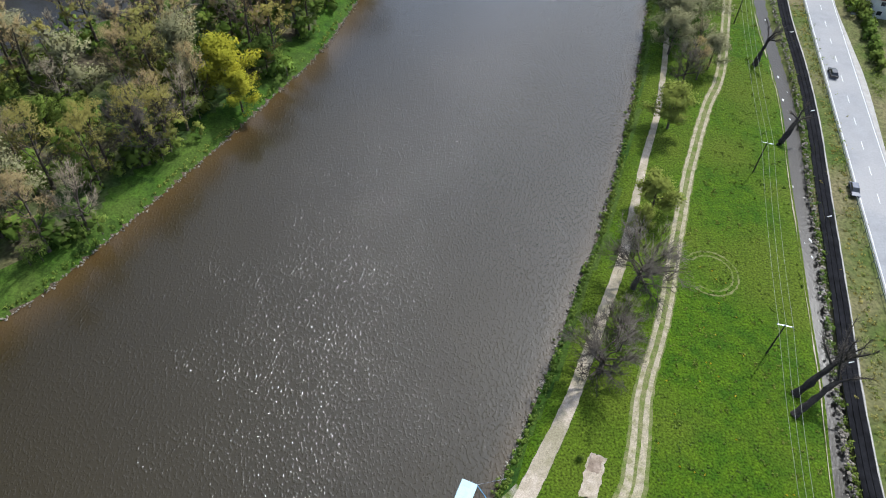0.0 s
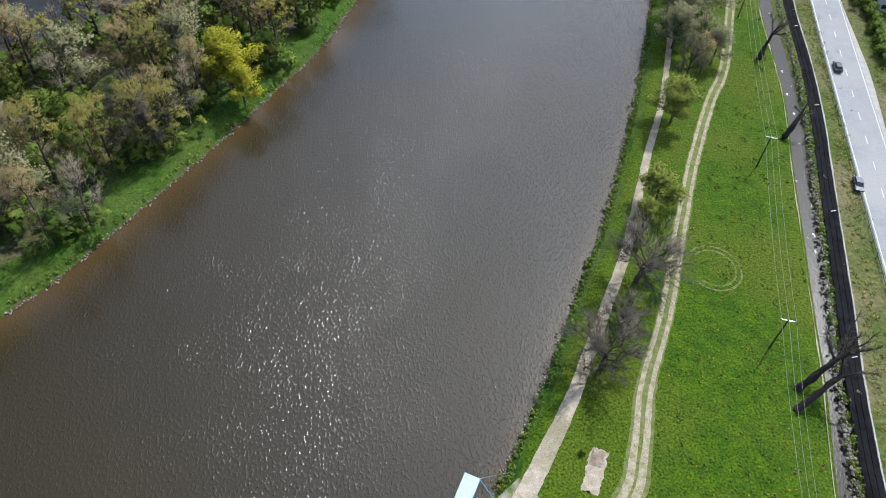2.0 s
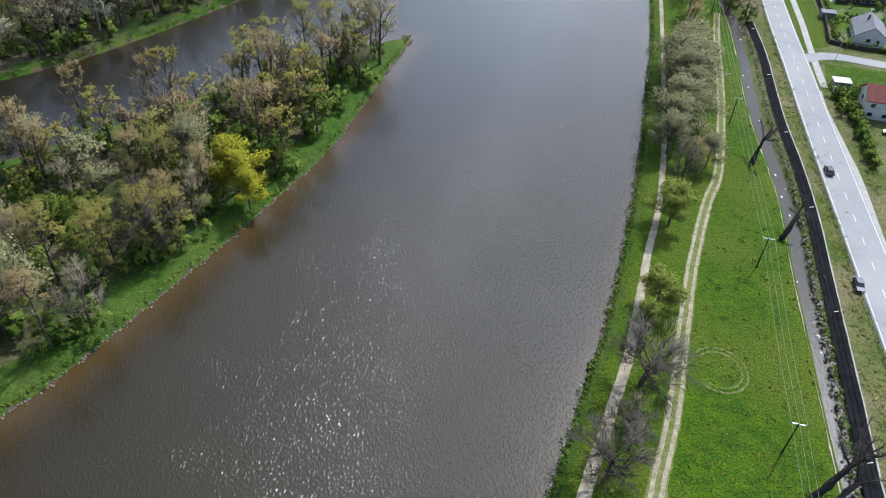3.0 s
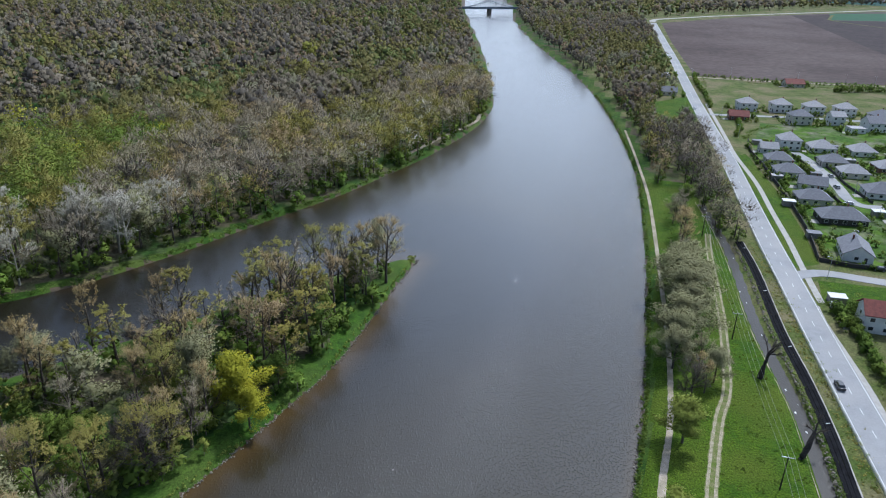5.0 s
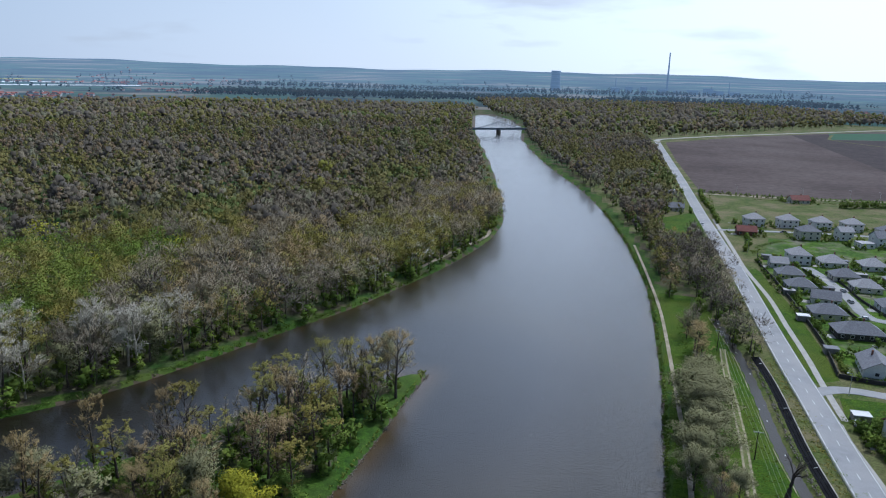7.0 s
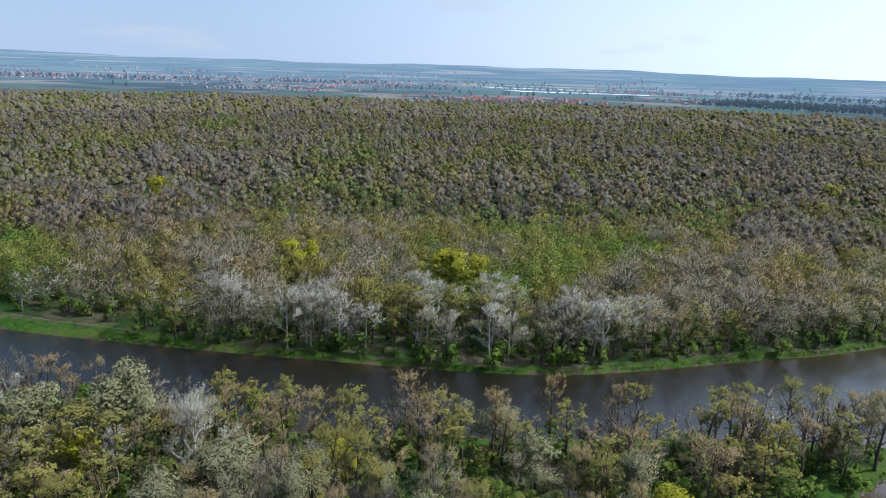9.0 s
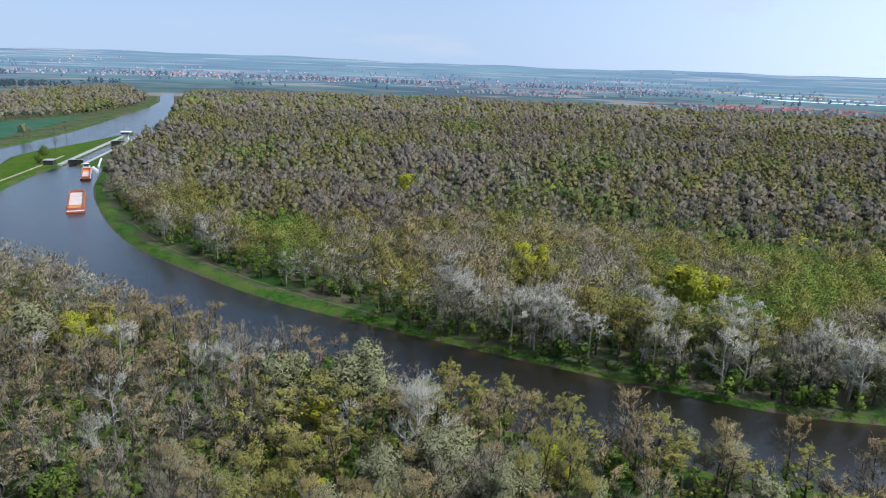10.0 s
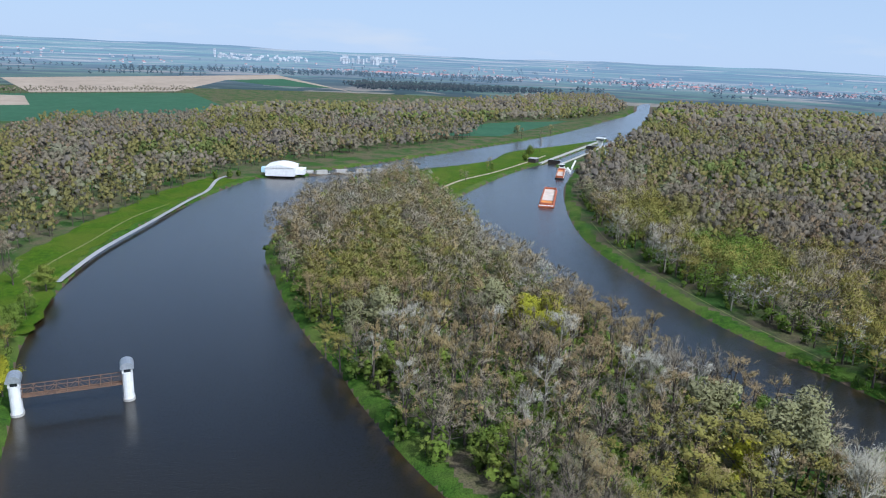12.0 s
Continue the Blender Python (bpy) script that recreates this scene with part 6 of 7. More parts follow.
def gauge_tower(p):
    ob = thing("river_tower", p[0], p[1], 0, span_turn, "white concrete river tower with a rounded grey metal cap", "tower", "river towers")
    part("shaft", Shape().prism(capsule(3.0, 4.2), -1.6, 9.2), M_WALL, ob, soft=False)
    part("footing", Shape().prism(capsule(3.5, 4.9), -1.6, 0.7), M_CONCRETE, ob, "grey concrete footing")
    cap = Shape()
    n = 9
    arc = [(1.95 * math.cos(a), 11.0 + 1.7 * math.sin(a)) for a in np.linspace(0, math.pi, n)] + [(-1.95, 10.6), (1.95, 10.6)]
    m = len(arc)
    cap.add([(x, -2.5, z) for x, z in arc] + [(x, 2.5, z) for x, z in arc], [tuple(range(m)), tuple(range(2 * m - 1, m - 1, -1))] + [(i, m + i, m + (i + 1) % m, (i + 1) % m) for i in range(m)])
    part("cap", cap, M_METAL, ob, "rounded galvanised metal cap")
    for dx in (-1.2, 1.2):
        for dy in (-1.7, 1.7):
            part("pillar", Shape().box(dx, dy, 9.2, 0.5, 0.6, 1.6), M_WALL, ob)
    part("cabin", Shape().box(0, 0, 9.2, 1.9, 2.8, 1.45), M_PANE, ob, "dark glazed lookout")
    part("ladder", Shape().rod((1.65, 0.3, 0.7), (1.65, 0.3, 9.2), 0.05).rod((1.65, -0.3, 0.7), (1.65, -0.3, 9.2), 0.05), M_METAL, ob)
    return ob


gauge_tower(A)
gauge_tower(B)
walkway = thing("footbridge", *A, 0, span_turn, "rusty brown truss footbridge between two river towers", "footbridge")
ln = float(np.linalg.norm(B - A))
for side in (-1.3, 1.3):
    for z in (5.4, 8.2):
        part("chord", Shape().box(ln / 2, side, z, ln - 3.0, 0.18, 0.2), M_RUST, walkway)
    n = 9
    for i in range(n + 1):
        xx = 1.6 + (ln - 3.2) * i / n
        part("upright", Shape().box(xx, side, 5.5, 0.14, 0.14, 2.8), M_RUST, walkway)
        if i < n:
            part("diagonal", Shape().rod((xx, side, 5.5 if i % 2 else 8.2), (xx + (ln - 3.2) / n, side, 8.2 if i % 2 else 5.5), 0.07, 5), M_RUST, walkway)
part("deck", Shape().box(ln / 2, 0, 5.3, ln - 3.0, 2.4, 0.15), M_RUST, walkway)

# ---- power station by the weir ----
hall = thing("power_station", -582, -200, LAND, 100, "white riverside power station with a curved pale roof", "power station")
part("hall", Shape().box(0, 0, 0, 24, 26, 7.0), M_WALL, hall)
arc = [(-12.4 + 24.8 * i / 12, 7.0 + 2.4 * math.sin(math.pi * i / 12)) for i in range(13)]
roof = Shape()
m = len(arc)
roof.add([(x, -13.4, z) for x, z in arc] + [(x, 13.4, z) for x, z in arc], [tuple(range(m - 1, -1, -1)), tuple(range(m, 2 * m))] + [(i, i + 1, m + i + 1, m + i) for i in range(m - 1)] + [(m - 1, 0, m, 2 * m - 1)])
part("roof", roof, M_WALL, hall, "pale curved roof")
part("annex", Shape().box(15.5, 4, 0, 7, 14, 4.6), M_WALL, hall)
part("cabin", Shape().box(-15.5, 8, 0, 6, 7, 4.2), M_BLUE, hall, "pale blue side cabin")
part("roof_edge", Shape().box(0, 13.6, 6.6, 25.2, 0.4, 0.5), M_METAL, hall)
part("terrace", Shape().box(-2, 17.5, -2.5, 26, 9, 2.9), M_CONCRETE, hall)
part("quay", Shape().box(17, 14, -2.5, 14, 14, 3.2), M_CONCRETE, hall)
for i in range(6):
    part("window", Shape().box(-9 + 3.6 * i, 13.05, 1.6, 2.2, 0.12, 2.6), M_PANE, hall)
for i in range(3):
    part("gate", Shape().box(-8 + 8 * i, 13.1, -0.6, 4, 0.3, 2.0), M_BLUESTEEL, hall)
weir = tagged(new("weir"), "pale concrete weir across the river", "weir")
for i in range(5):
    a = np.array((-590, -186)) + (np.array((-640, -110)) - np.array((-590, -186))) * i / 5
    part("pier", Shape().box(a[0], a[1], -1.5, 3.0, 10, 5.2, radians(35)), M_CONCRETE, weir)
    part("sill", Shape().box(a[0] - 4.5, a[1] + 7, -1.5, 15.5, 2.4, 2.2, radians(123)), M_CONCRETE, weir)

# ---- barges ----
def barge(x, y, turn, w, l, label, cabin):
    ob = thing("barge", x, y, 0, turn, label, "barge", "moored barges")
    out = [(-w / 2, -l / 2), (w / 2, -l / 2), (w / 2, l / 2 - 3), (w / 2 - 1.5, l / 2), (-w / 2 + 1.5, l / 2), (-w / 2, l / 2 - 3)]
    part("hull", Shape().prism(out, -0.8, 1.0), M_TYRE if cabin else M_ORANGE, ob)
    end = -l / 2 + (14 if cabin else 3)
    for s in (-1, 1):
        part("coaming", Shape().box(s * (w / 2 - 1.0), (end + l / 2 - 3.5) / 2, 1.0, 0.5, l / 2 - 3.5 - end, 1.9), M_ORANGE, ob)
        part("side_deck", Shape().box(s * (w / 2 - 0.4), 0, 1.0, 0.7, l - 5, 0.12), M_SAND if cabin else M_ORANGE, ob)
    for yy in (end, l / 2 - 3.5):
        part("bulkhead", Shape().box(0, yy, 1.0, w - 2.5, 0.5, 1.9), M_ORANGE, ob)
    part("cargo", Shape().box(0, end + (l / 2 - 3.5 - end) * 0.62, 1.0, w - 2.6, (l / 2 - 4 - end) * 0.72, 0.5), M_SAND, ob, "pale sandy cargo floor")
    part("hold_floor", Shape().box(0, end + (l / 2 - 3.5 - end) * 0.13, 1.0, w - 2.6, (l / 2 - 4 - end) * 0.24, 0.35), M_OCHRE, ob, "orange hold floor")
    for s in (-1, 1):
        part("bollard", Shape().rod((s * (w / 2 - 0.8), -l / 2 + 1.2, 1.0), (s * (w / 2 - 0.8), -l / 2 + 1.2, 1.7), 0.25, 8), M_WALL, ob)
    part("foredeck", Shape().box(0, -l / 2 + 1.3, 1.0, w - 1.0, 2.0, 0.2), M_WALL, ob, "white end deck")
    if cabin:
        part("cabin", Shape().box(0, -l / 2 + 8, 1.0, w - 2.5, 7, 2.6), M_WALL, ob, "white deck cabin")
        part("wheelhouse", Shape().box(0, -l / 2 + 9, 3.6, w - 4, 3.2, 2.4), M_PANE, ob, "glazed wheelhouse")
        part("wheelhouse_roof", Shape().box(0, -l / 2 + 9, 6.0, w - 3.4, 3.8, 0.2), M_WALL, ob)
    return ob


barge(-553.5, 24.3, 85.6, 11.4, 74, "open orange-red cargo barge moored in the canal", False)
barge(-681, 39.5, -95, 8.2, 66, "cargo barge with a white cabin moored below the lock", True)

# ---- lock ----
for n0, n1 in (((-737, 21), (-988, 107)), ((-733, 40.5), (-986, 126.5))):
    d = np.array(n1, float) - np.array(n0, float)
    w = tagged(new("lock_wall"), "long pale concrete lock wall", "lock wall", "lock walls")
    k = 10
    for i in range(k):
        c = np.array(n0) + d * (i + 0.5) / k
        part("wall_block", Shape().box(c[0], c[1], -1.6, np.linalg.norm(d) / k - 0.15, 3.5, 3.5, math.atan2(d[1], d[0])), M_CONCRETE, w)
gate_turn = math.atan2(86, -251)
for s in (0.06, 0.66):
    c = np.array((-736, 30.5)) + np.array((-251, 86)) * s
    g = tagged(new("lock_gate"), "dark steel lock gate between concrete walls", "lock gate", "lock gates")
    part("leaf", Shape().box(c[0], c[1], -1.4, 1.0, 13, 5.0, gate_turn), M_WOODPOLE, g)
    part("walkway", Shape().box(c[0], c[1], 3.6, 1.6, 13.4, 0.2, gate_turn), M_METAL, g)
tower = thing("control_tower", -905, 98, LAND, 70, "white lock control tower with a wide glazed cabin", "control tower")
part("shaft", Shape().box(0, 0, 0, 4.5, 4.5, 8.0), M_WALL, tower)
part("cabin", Shape().add([(sx * (3 + 2 * k), sy * (3 + 2 * k), 8.0 + 4 * k) for k in (0, 1) for sx, sy in ((-1, -1), (1, -1), (1, 1), (-1, 1))], [(3, 2, 1, 0), (4, 5, 6, 7), (0, 1, 5, 4), (1, 2, 6, 5), (2, 3, 7, 6), (3, 0, 4, 7)]), M_WALL, tower)
part("window", Shape().box(0, 0, 9.8, 9.2, 9.2, 1.1), M_PANE, tower)
part("roof", Shape().box(0, 0, 12.0, 11, 11, 0.5), M_WALL, tower)
jetty = tagged(new("guide_jetty"), "white guide jetty leading into the lock", "jetty")
for i in range(9):
    c = np.array((-692, 49)) + np.array((-9.2, 1.2 if i > 2 else -0.8)) * i
    part("segment", Shape().box(c[0], c[1], -1.2, 9.0, 1.6, 3.2, radians(172)), M_WALL, jetty)
for x, y, w, d, h, name_label in ((-742, 14, 10, 8, 4.0, "small dark boathouse on the canal bank"), (-845, 103, 12, 8, 4.5, "low white building beside the lock"), (-862, 112, 14, 9, 4.5, "low white building beside the lock"), (-930, 118, 26, 10, 4.5, "long reddish building beside the lock")):
    ob = thing("lock_building", x, y, LAND, 161, name_label, "building", "lock buildings")
    part("wall", Shape().box(0, 0, 0, w, d, h), M_WALL if "white" in name_label else M_WOODPOLE if "dark" in name_label else M_BRICK, ob)
    part("roof", Shape().box(0, 0, h, w + 0.8, d + 0.8, 0.4), M_ROOFPALE, ob)
    for i in range(3):
        part("window", Shape().box(-w / 3 + i * w / 3, -d / 2 - 0.04, 1.2, 1.4, 0.1, 1.3), M_PANE, ob)

# ---- truss bridge upstream ----
bridge = thing("bridge", -32, 1181.5, 0, 18, "dark steel bridge with a peaked truss over a river pier", "bridge")
M_STEEL = material("dark_blue_grey_steel", (0.17, 0.21, 0.25), (0.13, 0.165, 0.20), 0.2, 0.7)
L2 = 150
part("deck", Shape().box(L2 / 2, 0, 7.0, L2, 7.5, 1.5), M_STEEL, bridge)
part("pier", Shape().prism([(74.6, -5), (78.8, -5), (78.8, 5), (74.6, 5)], -1.5, 7.0), M_STONE, bridge)
for side in (-3.6, 3.6):
    top = [(x, 9.0 + 10.5 * max(0, 1 - abs(x - 76.7) / 44) ** 1.5 + 0.6) for x in np.linspace(32.7, 120.7, 17)]
    for (x0, z0), (x1, z1) in zip(top[:-1], top[1:]):
        part("chord", Shape().rod((x0, side, z0), (x1, side, z1), 0.35, 5), M_STEEL, bridge)
    for i, (x0, z0) in enumerate(top[1:-1]):
        part("hanger", Shape().rod((x0, side, 8.4), (x0, side, z0), 0.2, 5), M_STEEL, bridge)
    part("railing", Shape().box(L2 / 2, side, 8.5, L2, 0.12, 1.1), M_STEEL, bridge)

# ---- far works, towns and fields ----
def lathe(profile, n=24):
    v = [(r * math.cos(2 * math.pi * i / n), r * math.sin(2 * math.pi * i / n), z) for r, z in profile for i in range(n)]
    f = [(k * n + i, k * n + (i + 1) % n, (k + 1) * n + (i + 1) % n, (k + 1) * n + i) for k in range(len(profile) - 1) for i in range(n)]
    return Shape().add(v, f)


cool = thing("cooling_tower", 442, 4080, LAND, 0, "tall blue-grey concrete cooling tower far off", "cooling tower")
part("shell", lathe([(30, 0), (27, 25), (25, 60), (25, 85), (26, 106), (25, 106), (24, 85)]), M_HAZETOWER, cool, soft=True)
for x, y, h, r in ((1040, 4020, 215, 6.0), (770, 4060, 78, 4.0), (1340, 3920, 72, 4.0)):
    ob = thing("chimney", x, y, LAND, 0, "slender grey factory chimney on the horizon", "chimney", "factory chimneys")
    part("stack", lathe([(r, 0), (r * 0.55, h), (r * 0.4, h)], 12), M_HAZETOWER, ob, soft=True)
rng = np.random.default_rng(11)
for i in range(9):
    ob = thing("factory_hall", 780 + i * 75 + rng.uniform(-20, 20), 4040 - i * 14, LAND, 10, "pale grey hall of the distant chemical works", "factory", "factory halls")
    part("hall", Shape().box(0, 0, 0, rng.uniform(25, 60), 30, rng.uniform(12, 32)), M_HAZETOWER, ob)


def village(name, spots, label, roof_red=0.7):
    """Far houses, each with its pitched roof, as one cluster."""
    rng = np.random.default_rng(int(abs(spots[0][0])))
    walls, roofs = Shape(), Shape()
    for cx, cy, n, sx, sy in spots:
        for _ in range(n):
            x, y = cx + rng.normal(0, sx), cy + rng.normal(0, sy)
            z = LAND + float(hill_height(np.array([[x, y]]))[0]) - 0.5
            w, d, h, a = rng.uniform(9, 16), rng.uniform(8, 11), rng.uniform(4, 7), rng.uniform(0, 3.1)
            walls.box(x, y, z, w, d, h, a)
            c, s = math.cos(a), math.sin(a)
            pts = [(-w / 2 - .4, -d / 2 - .4, h), (w / 2 + .4, -d / 2 - .4, h), (w / 2 + .4, d / 2 + .4, h), (-w / 2 - .4, d / 2 + .4, h), (-w / 2, 0, h + 3.5), (w / 2, 0, h + 3.5)]
            roofs.add([(x + c * p - s * q, y + s * p + c * q, z + r) for p, q, r in pts], [(0, 1, 5, 4), (2, 3, 4, 5), (1, 2, 5), (3, 0, 4), (3, 2, 1, 0)])
    ob = tagged(new(name), label, "village", kind="stuff")
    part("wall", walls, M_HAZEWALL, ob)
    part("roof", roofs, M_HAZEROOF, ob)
    return ob


village("far_village", [(-2272, 1536, 60, 130, 120), (-2217, 1749, 60, 120, 140), (-2500, 2413, 110, 190, 200), (-1364, 1732, 60, 90, 90), (-1258, 1936, 70, 110, 90), (-1494, 3198, 60, 160, 90), (-975, 2479, 50, 120, 60)], "distant village of pale houses with red roofs")
village("far_village", [(-3900, -700, 90, 150, 260), (-4020, 273, 120, 120, 420), (-3700, 859, 140, 160, 420), (-3400, 1436, 140, 160, 420), (-3100, 2000, 110, 200, 320), (-3000, 2900, 90, 200, 300)], "spread-out distant town on the rising plain")
village("far_village", [(r * math.sin(radians(az)), r * math.cos(radians(az)), 14, 90, 90) for az, r in ((-20, 4250), (-27, 4300), (-33, 3600), (-40, 4250), (-47, 4350), (-52, 4200), (-60, 4300), (-66, 4400), (-72, 4250), (-80, 4350), (-86, 4500), (-93, 4400), (-99, 4250), (-120, 4250), (-126, 4400))], "scattered pale hamlets on the far rise")
village("far_village", [(1150, 2000, 50, 260, 100), (1500, 2300, 60, 300, 90), (1900, 1900, 40, 200, 160)], "scattered distant houses behind the ploughed field")
city = tagged(new("far_town"), "distant town on a ridge with white tower blocks", "town", kind="stuff")
blocks = Shape()
for az in np.concatenate([rng.uniform(-113.5, -107, 90), rng.uniform(-104.5, -100, 26)]):
    r = rng.uniform(4420, 4600)
    x, y = r * math.sin(radians(az)), r * math.cos(radians(az))
    tall = az > -105
    blocks.box(x, y, LAND + float(hill_height(np.array([[x, y]]))[0]) - 1, rng.uniform(14, 26), 12, rng.uniform(22, 32) if tall else rng.uniform(7, 12), rng.uniform(0, 3))
x, y = 4480 * math.sin(radians(-113.7)), 4480 * math.cos(radians(-113.7))
blocks.box(x, y, LAND + float(hill_height(np.array([[x, y]]))[0]) - 1, 10, 10, 48)
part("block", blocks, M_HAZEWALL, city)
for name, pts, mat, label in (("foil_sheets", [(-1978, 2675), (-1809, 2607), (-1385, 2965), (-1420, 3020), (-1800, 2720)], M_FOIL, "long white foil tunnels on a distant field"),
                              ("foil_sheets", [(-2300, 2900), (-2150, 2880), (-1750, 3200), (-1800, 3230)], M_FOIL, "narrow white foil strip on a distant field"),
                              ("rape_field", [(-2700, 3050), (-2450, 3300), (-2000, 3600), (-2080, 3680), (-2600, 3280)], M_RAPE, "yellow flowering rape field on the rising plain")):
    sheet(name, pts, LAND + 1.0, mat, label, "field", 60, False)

# ---- bank stones and reeds ----
def stones(name, line, count, spread, size, seed, label, z0):
    rng = np.random.default_rng(seed)
    ico = bmesh.new()
    bmesh.ops.create_icosphere(ico, subdivisions=1, radius=1.0)
    iv = np.array([v.co[:] for v in ico.verts])
    fi = np.array([[v.index for v in f.verts] for f in ico.faces])
    ico.free()
    vs, fs = [], []
    for i in range(count):
        p = line[rng.integers(0, len(line) - 1)]
        s = size * rng.uniform(0.4, 1.3) * np.array([1, rng.uniform(0.6, 1), rng.uniform(0.4, 0.8)])
        v = iv * (1 + rng.normal(0, 0.14, (len(iv), 1))) * s
        a = rng.uniform(0, 6.28)
        v = v @ np.array([[math.cos(a), -math.sin(a), 0], [math.sin(a), math.cos(a), 0], [0, 0, 1]])
        vs.append(v + np.array([p[0] + rng.normal(0, spread), p[1] + rng.normal(0, spread), z0 + rng.uniform(-0.05, 0.15)]))
        fs.append(fi + i * len(iv))
    me = link_mesh(name, np.vstack(vs), np.vstack(fs), M_STONE)
    return tagged(new(name, me), label, "stones", kind="stuff")


pen_line = smooth([(-108, 35), (-75, 71), (-64, 89), (-46, 125), (-38, 143), (-30, 162), (-19, 208), (-13, 230)], 0.4)
stones("bank_stones", pen_line, 900, 0.35, 0.24, 21, "pale riprap stones along the waterline", 0.05)
stones("bank_stones", smooth([(66, 222), (57, 184), (50, 155), (43, 130), (33, 98), (28, 86), (21, 67), (13.5, 49.5), (5, 32)], 0.4), 700, 0.3, 0.26, 22, "small stones along the muddy river edge", 0.05)
FINE = smooth([tuple(p) for p in DARK[::4]], 0.5)
stones("stream_stones", offset(FINE, -2.6), 1300, 0.35, 0.30, 23, "row of rough stones beside the black strip", LAND - 0.1)


def tufts(name, line, count, spread, height, seed, mat, label, z0=LAND - 0.2):
    """Low leafy growth in clumps along a line."""
    rng = np.random.default_rng(seed)
    c = line[rng.integers(0, len(line), count)] + rng.normal(0, spread, (count, 2))
    k = 26
    p = np.repeat(np.column_stack([c, np.full(count, z0)]), k, 0)
    hgt = np.repeat(height * rng.uniform(0.4, 1.2, count), k)
    out = unit(rng.normal(0, 1, (count * k, 3)) + np.array([0, 0, 0.6]))
    p = p + out * np.column_stack([hgt, hgt, hgt]) * rng.uniform(0.4, 1, (count * k, 1)) * np.array([1, 1, 0.8])
    tri = facing(p, unit(out + rng.normal(0, 0.4, out.shape)), 0.16, rng)
    me = link_mesh(name, tri.reshape(-1, 3), np.arange(count * k * 3).reshape(-1, 3), mat, smooth_shade=True)
    me.normals_split_custom_set_from_vertices(np.repeat(out, 3, 0).astype(np.float32))
    return tagged(new(name, me), label, "plants", kind="stuff")


tufts("bank_plants", smooth([(62, 206), (57, 184), (50, 155), (43, 130), (33, 98), (28, 86), (21, 67), (13.5, 49.5), (5, 32)], 0.5) + np.array([0.9, -0.3]), 900, 0.6, 0.55, 31, LEAF["dark"], "low green plants along the river edge", 0.5)
tufts("bank_plants", pen_line + np.array([-1.8, 1.2]), 800, 0.8, 0.6, 32, LEAF["green"], "low green plants on the peninsula bank", 0.7)
tufts("bank_plants", smooth([(57, 184), (66, 222), (78, 283), (88, 340), (93, 388), (98, 450), (101, 544)], 0.8) + np.array([1.6, -0.4]), 900, 0.9, 1.0, 38, LEAF["dark"], "low green bushes along the river edge", 0.6)
tufts("bank_plants", smooth([(-260, 105), (-198, 144), (-132, 190), (-105, 218), (-71, 268), (-52, 295), (-34, 328), (-16, 363)], 0.8) + np.array([-1.6, 1.6]), 1100, 0.9, 1.3, 40, LEAF["dark"], "low dark bushes at the foot of the riverside wood", 0.7)
tufts("track_shrubs", smooth([(63, 168), (70, 200), (78, 236), (88, 286)], 0.8) + np.array([3.5, 0]), 260, 2.2, 1.6, 39, LEAF["dark"], "green bushes under the riverside willows")
tufts("strip_shrubs", offset(FINE, -2.3), 500, 0.35, 0.8, 33, LEAF["dark"], "low dark shrubs between stream and black strip")
tufts("verge_shrubs", offset(FINE, 4.4), 700, 1.5, 0.7, 34, LEAF["olive"], "straggling olive shrubs on the road bank")
tufts("verge_shrubs", offset(FINE, 4.6), 220, 1.6, 1.2, 35, LEAF["green"], "leafy green shrubs on the road bank")
hedge = np.vstack([smooth([(118, 206), (122, 190), (116, 170), (110, 150)], 1.0), smooth([(170, 420), (182, 440), (200, 455)], 1.0), smooth([(240, 615), (262, 612), (300, 604), (360, 600)], 1.5), smooth([(176, 505), (190, 560), (212, 640)], 2)])
tufts("garden_hedges", hedge, 500, 1.2, 1.7, 36, LEAF["dark"], "dark green garden hedges and bushes")
gard = np.column_stack([np.random.default_rng(5).uniform(140, 270, 120), np.random.default_rng(6).uniform(250, 470, 120)])
tufts("garden_bushes", gard[gard[:, 0] > np.interp(gard[:, 1], [240, 390, 470], [137, 164, 185])], 260, 3.0, 1.1, 37, LEAF["dark"], "small garden bushes between the houses")

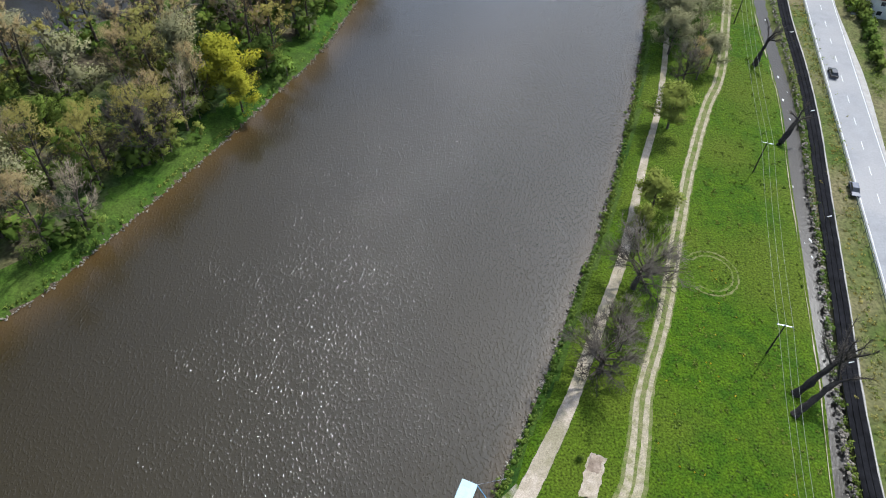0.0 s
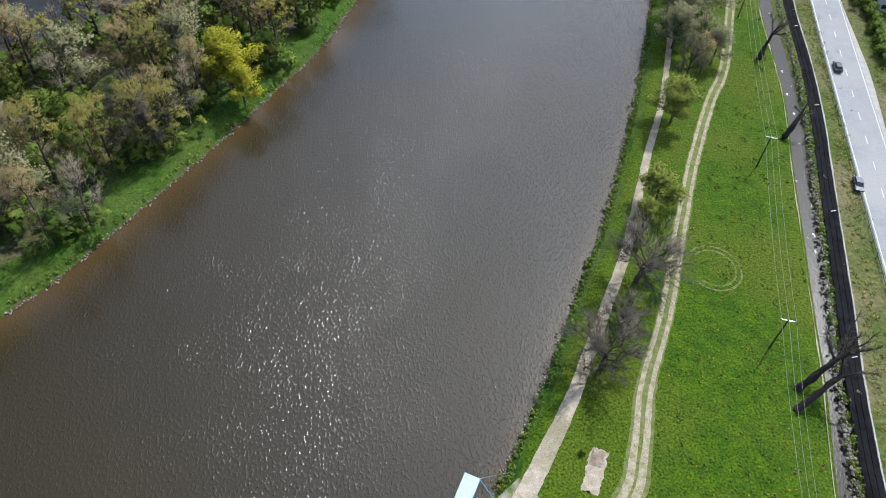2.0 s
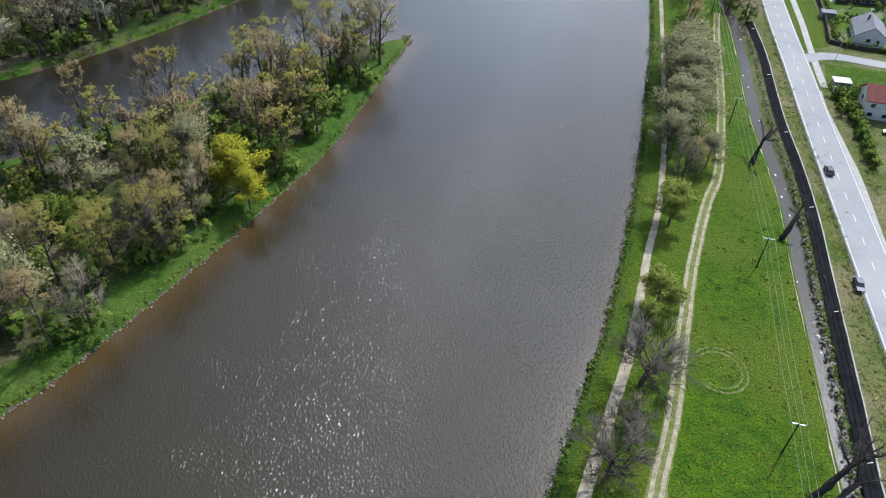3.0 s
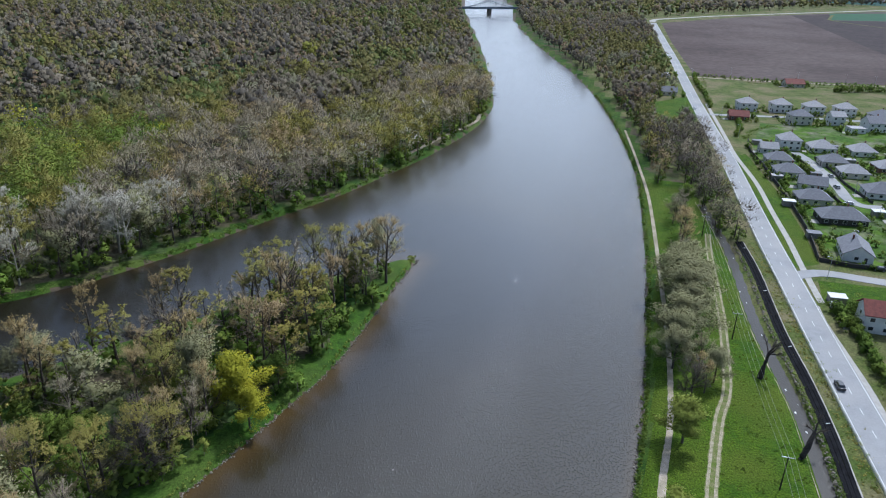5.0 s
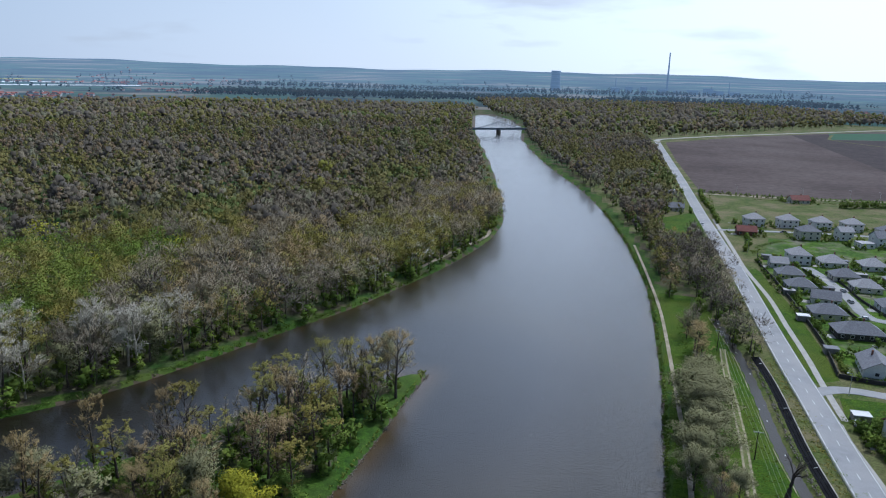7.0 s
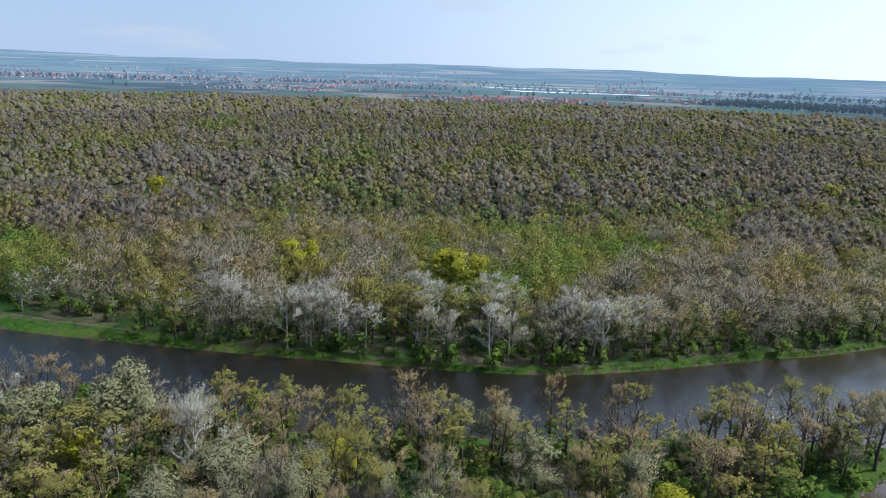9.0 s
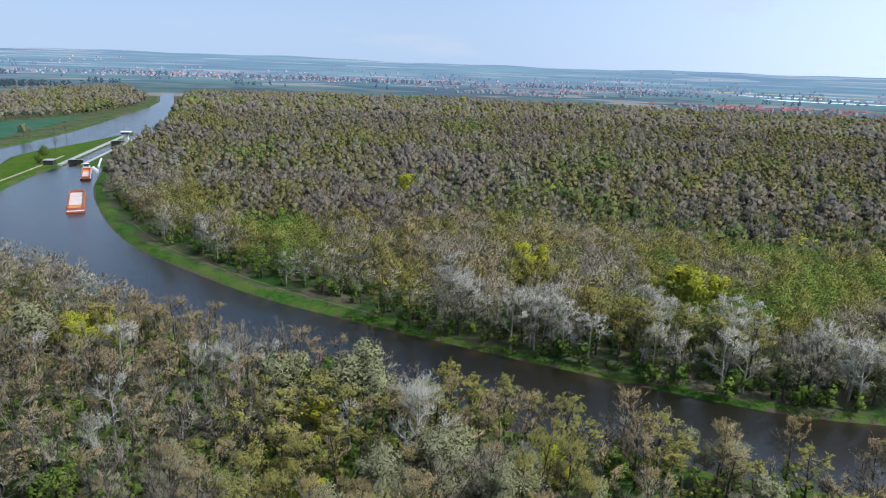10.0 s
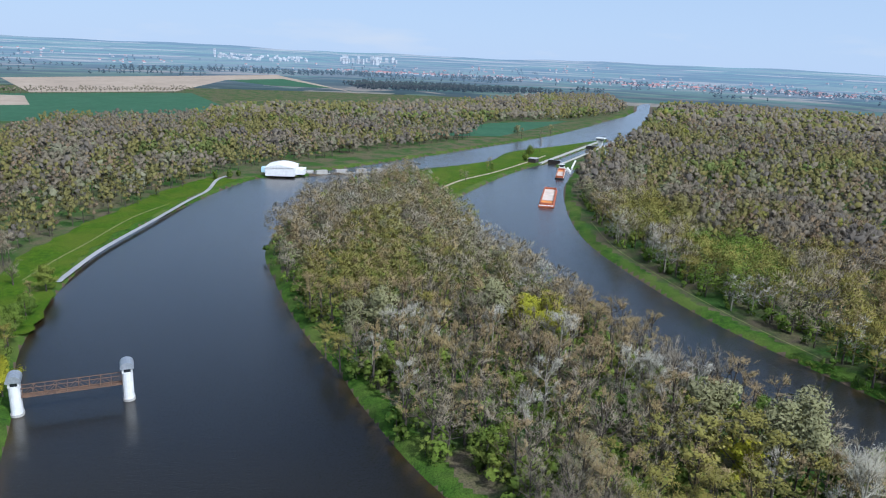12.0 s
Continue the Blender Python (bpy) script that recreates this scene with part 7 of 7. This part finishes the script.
# ---- gardens of the estate ----
def gardens():
    """Bushes, small trees and paved terraces round the houses."""
    rng = np.random.default_rng(61)
    rows, blocked = [], np.array([(h[0], h[1], max(h[3], h[4]) / 2 + 1.6) for h in HOUSES])
    lanes = [smooth([(215, 300), (190, 301), (180, 303), (178, 312), (182, 330), (186, 354), (188, 378), (187.5, 392)], 3), smooth([(166, 484), (200, 484), (240, 482), (300, 474)], 6), ROAD, smooth([(115, 224), (123, 227.5), (131, 228), (145, 223), (175, 214)], 4)]

    def free(x, y, gap=1.0):
        q = np.array([[x, y]])
        return (np.hypot(blocked[:, 0] - x, blocked[:, 1] - y) > blocked[:, 2]).all() and all(edge_distance(q, l, False)[0] > 3.2 + gap for l in lanes)

    for hx, hy, turn, w, d, *_ in HOUSES:
        a = radians(turn)
        for k in range(44):
            side, along = k % 4, rng.uniform(-1, 1)
            half_w, half_d = w / 2 + 5.0, d / 2 + 4.5
            px, py = ((along * half_w, half_d), (along * half_w, -half_d), (half_w, along * half_d), (-half_w, along * half_d))[side]
            x, y = hx + math.cos(a) * px - math.sin(a) * py, hy + math.sin(a) * px + math.cos(a) * py
            if free(x, y) and rng.random() < 0.75:
                rows.append((x, y, "dark" if rng.random() < 0.75 else "green", rng.choice([1.2, 1.5, 1.8, 2.6, 3.6]), 4))
        px, py = -w / 2 - 2.6, -d / 4
        x, y = hx + math.cos(a) * px - math.sin(a) * py, hy + math.sin(a) * px + math.cos(a) * py
        ob = thing("terrace", x, y, LAND + 0.02, turn, "pale paved terrace in front of a house", "terrace", "house terraces")
        for i in range(3):
            for j in range(3):
                part("slab", Shape().box(-1.55 + 1.55 * i, -1.55 + 1.55 * j, 0, 1.5, 1.5, 0.10), M_CONCRETE, ob)
    for line, h, step in (([(118.5, 200), (120, 191), (117, 176), (113.5, 160)], 3.0, 0.9), ([(124, 200), (134, 199), (142, 197), (150, 195)], 3.2, 1.0), ([(136, 243), (146, 280), (154, 322), (160, 360)], 1.6, 1.1), ([(166, 424), (176, 446), (182, 466)], 3.0, 1.4),
                          ([(206, 646), (240, 628), (290, 618), (350, 612)], 3.0, 3.2), ([(176, 505), (184, 540), (195, 600), (204, 640)], 3.5, 3.0), ([(300, 585), (330, 590), (352, 592)], 5.0, 2.0)):
        for x, y in smooth(line, step):
            rows.append((x + rng.normal(0, 0.5), y + rng.normal(0, 0.5), "dark", h * rng.uniform(0.7, 1.2), 3))
    for x, y, h in ((121.5, 196, 6.5), (124, 198, 7.5), (119.5, 188, 5.5), (136, 186, 6), (143, 205, 5), (170, 260, 5), (176, 272, 6), (150, 268, 4)):
        rows.append((x, y, "green", h, 2))
    forest("garden_shrubbery", rows, "dark green hedges, shrubs and small trees in the estate gardens", "shrubbery")


gardens()

# guard rail on the river side of the road
rail = tagged(new("guard_rail"), "low grey-green guard rail beside the road", "guard rail")
RAIL = offset(ROAD, -5.0)
RAIL = RAIL[(RAIL[:, 1] > 70) & (RAIL[:, 1] < 330)]
M_RAIL = material("weathered_rail_steel", (0.20, 0.23, 0.19), (0.15, 0.17, 0.14), 0.8, 0.6, fine=0.2, metal=0.4)
for (x0, y0), (x1, y1) in zip(RAIL[:-1], RAIL[1:]):
    turn = math.atan2(y1 - y0, x1 - x0)
    part("beam", Shape().box((x0 + x1) / 2, (y0 + y1) / 2, LAND + 0.5, math.hypot(x1 - x0, y1 - y0), 0.08, 0.32, turn), M_RAIL, rail)
    part("post", Shape().box(x0, y0, LAND, 0.12, 0.16, 0.72, turn), M_RAIL, rail)

# foam drifting on the stream
M_FOAM = material("white_foam", (0.80, 0.80, 0.77), (0.55, 0.54, 0.50), 3.0, 0.9, fine=0.2)
rng = np.random.default_rng(71)
for i in range(26):
    k = rng.integers(len(STREAM) // 3, len(STREAM))
    x, y = STREAM[k] + rng.normal(0, 0.75, 2)
    n, rad = 9, rng.uniform(0.10, 0.34) * (2.0 if i % 8 == 0 else 1.0)
    edge = [(math.cos(j * 2 * math.pi / n) * rad * rng.uniform(0.4, 1.2), math.sin(j * 2 * math.pi / n) * rad * rng.uniform(0.8, 2.2)) for j in range(n)]
    tagged(new("foam_patch", Shape().add([(x + a, y + b, STREAM_LEVEL - 0.02) for a, b in edge] + [(x + 0.6 * a, y + 0.6 * b, STREAM_LEVEL + 0.05) for a, b in edge] + [(x, y, STREAM_LEVEL + 0.07)],
           [(j, (j + 1) % n, n + (j + 1) % n, n + j) for j in range(n)] + [(n + j, n + (j + 1) % n, 2 * n) for j in range(n)]).mesh("foam_patch", M_FOAM)), "patch of white foam floating on the stream", "foam", "stream foam")

# tufts and dandelions over the meadow
rng = np.random.default_rng(81)
spots = np.column_stack([rng.uniform(14, 92, 3200), rng.uniform(24, 240, 3200)])
left, right = np.interp(spots[:, 1], PATH_B[:, 1], PATH_B[:, 0]) + 1.8, np.interp(spots[:, 1], STREAM[:, 1], STREAM[:, 0]) - 3.2
spots = spots[(spots[:, 0] > left) & (spots[:, 0] < right)]
tufts("grass_tufts", spots, 1300, 0.3, 0.20, 82, LEAF["green"], "taller grass tufts scattered over the meadow", LAND - 0.04)
M_FLOWER = material("dandelion_yellow", (0.62, 0.46, 0.02), (0.52, 0.38, 0.02), 3.0, 0.9)
near_spots = spots[(spots[:, 1] < 90) & (spots[:, 0] < 56)]
tufts("dandelions", near_spots, 40, 0.5, 0.10, 83, M_FLOWER, "yellow dandelions flowering in the meadow", LAND - 0.02)
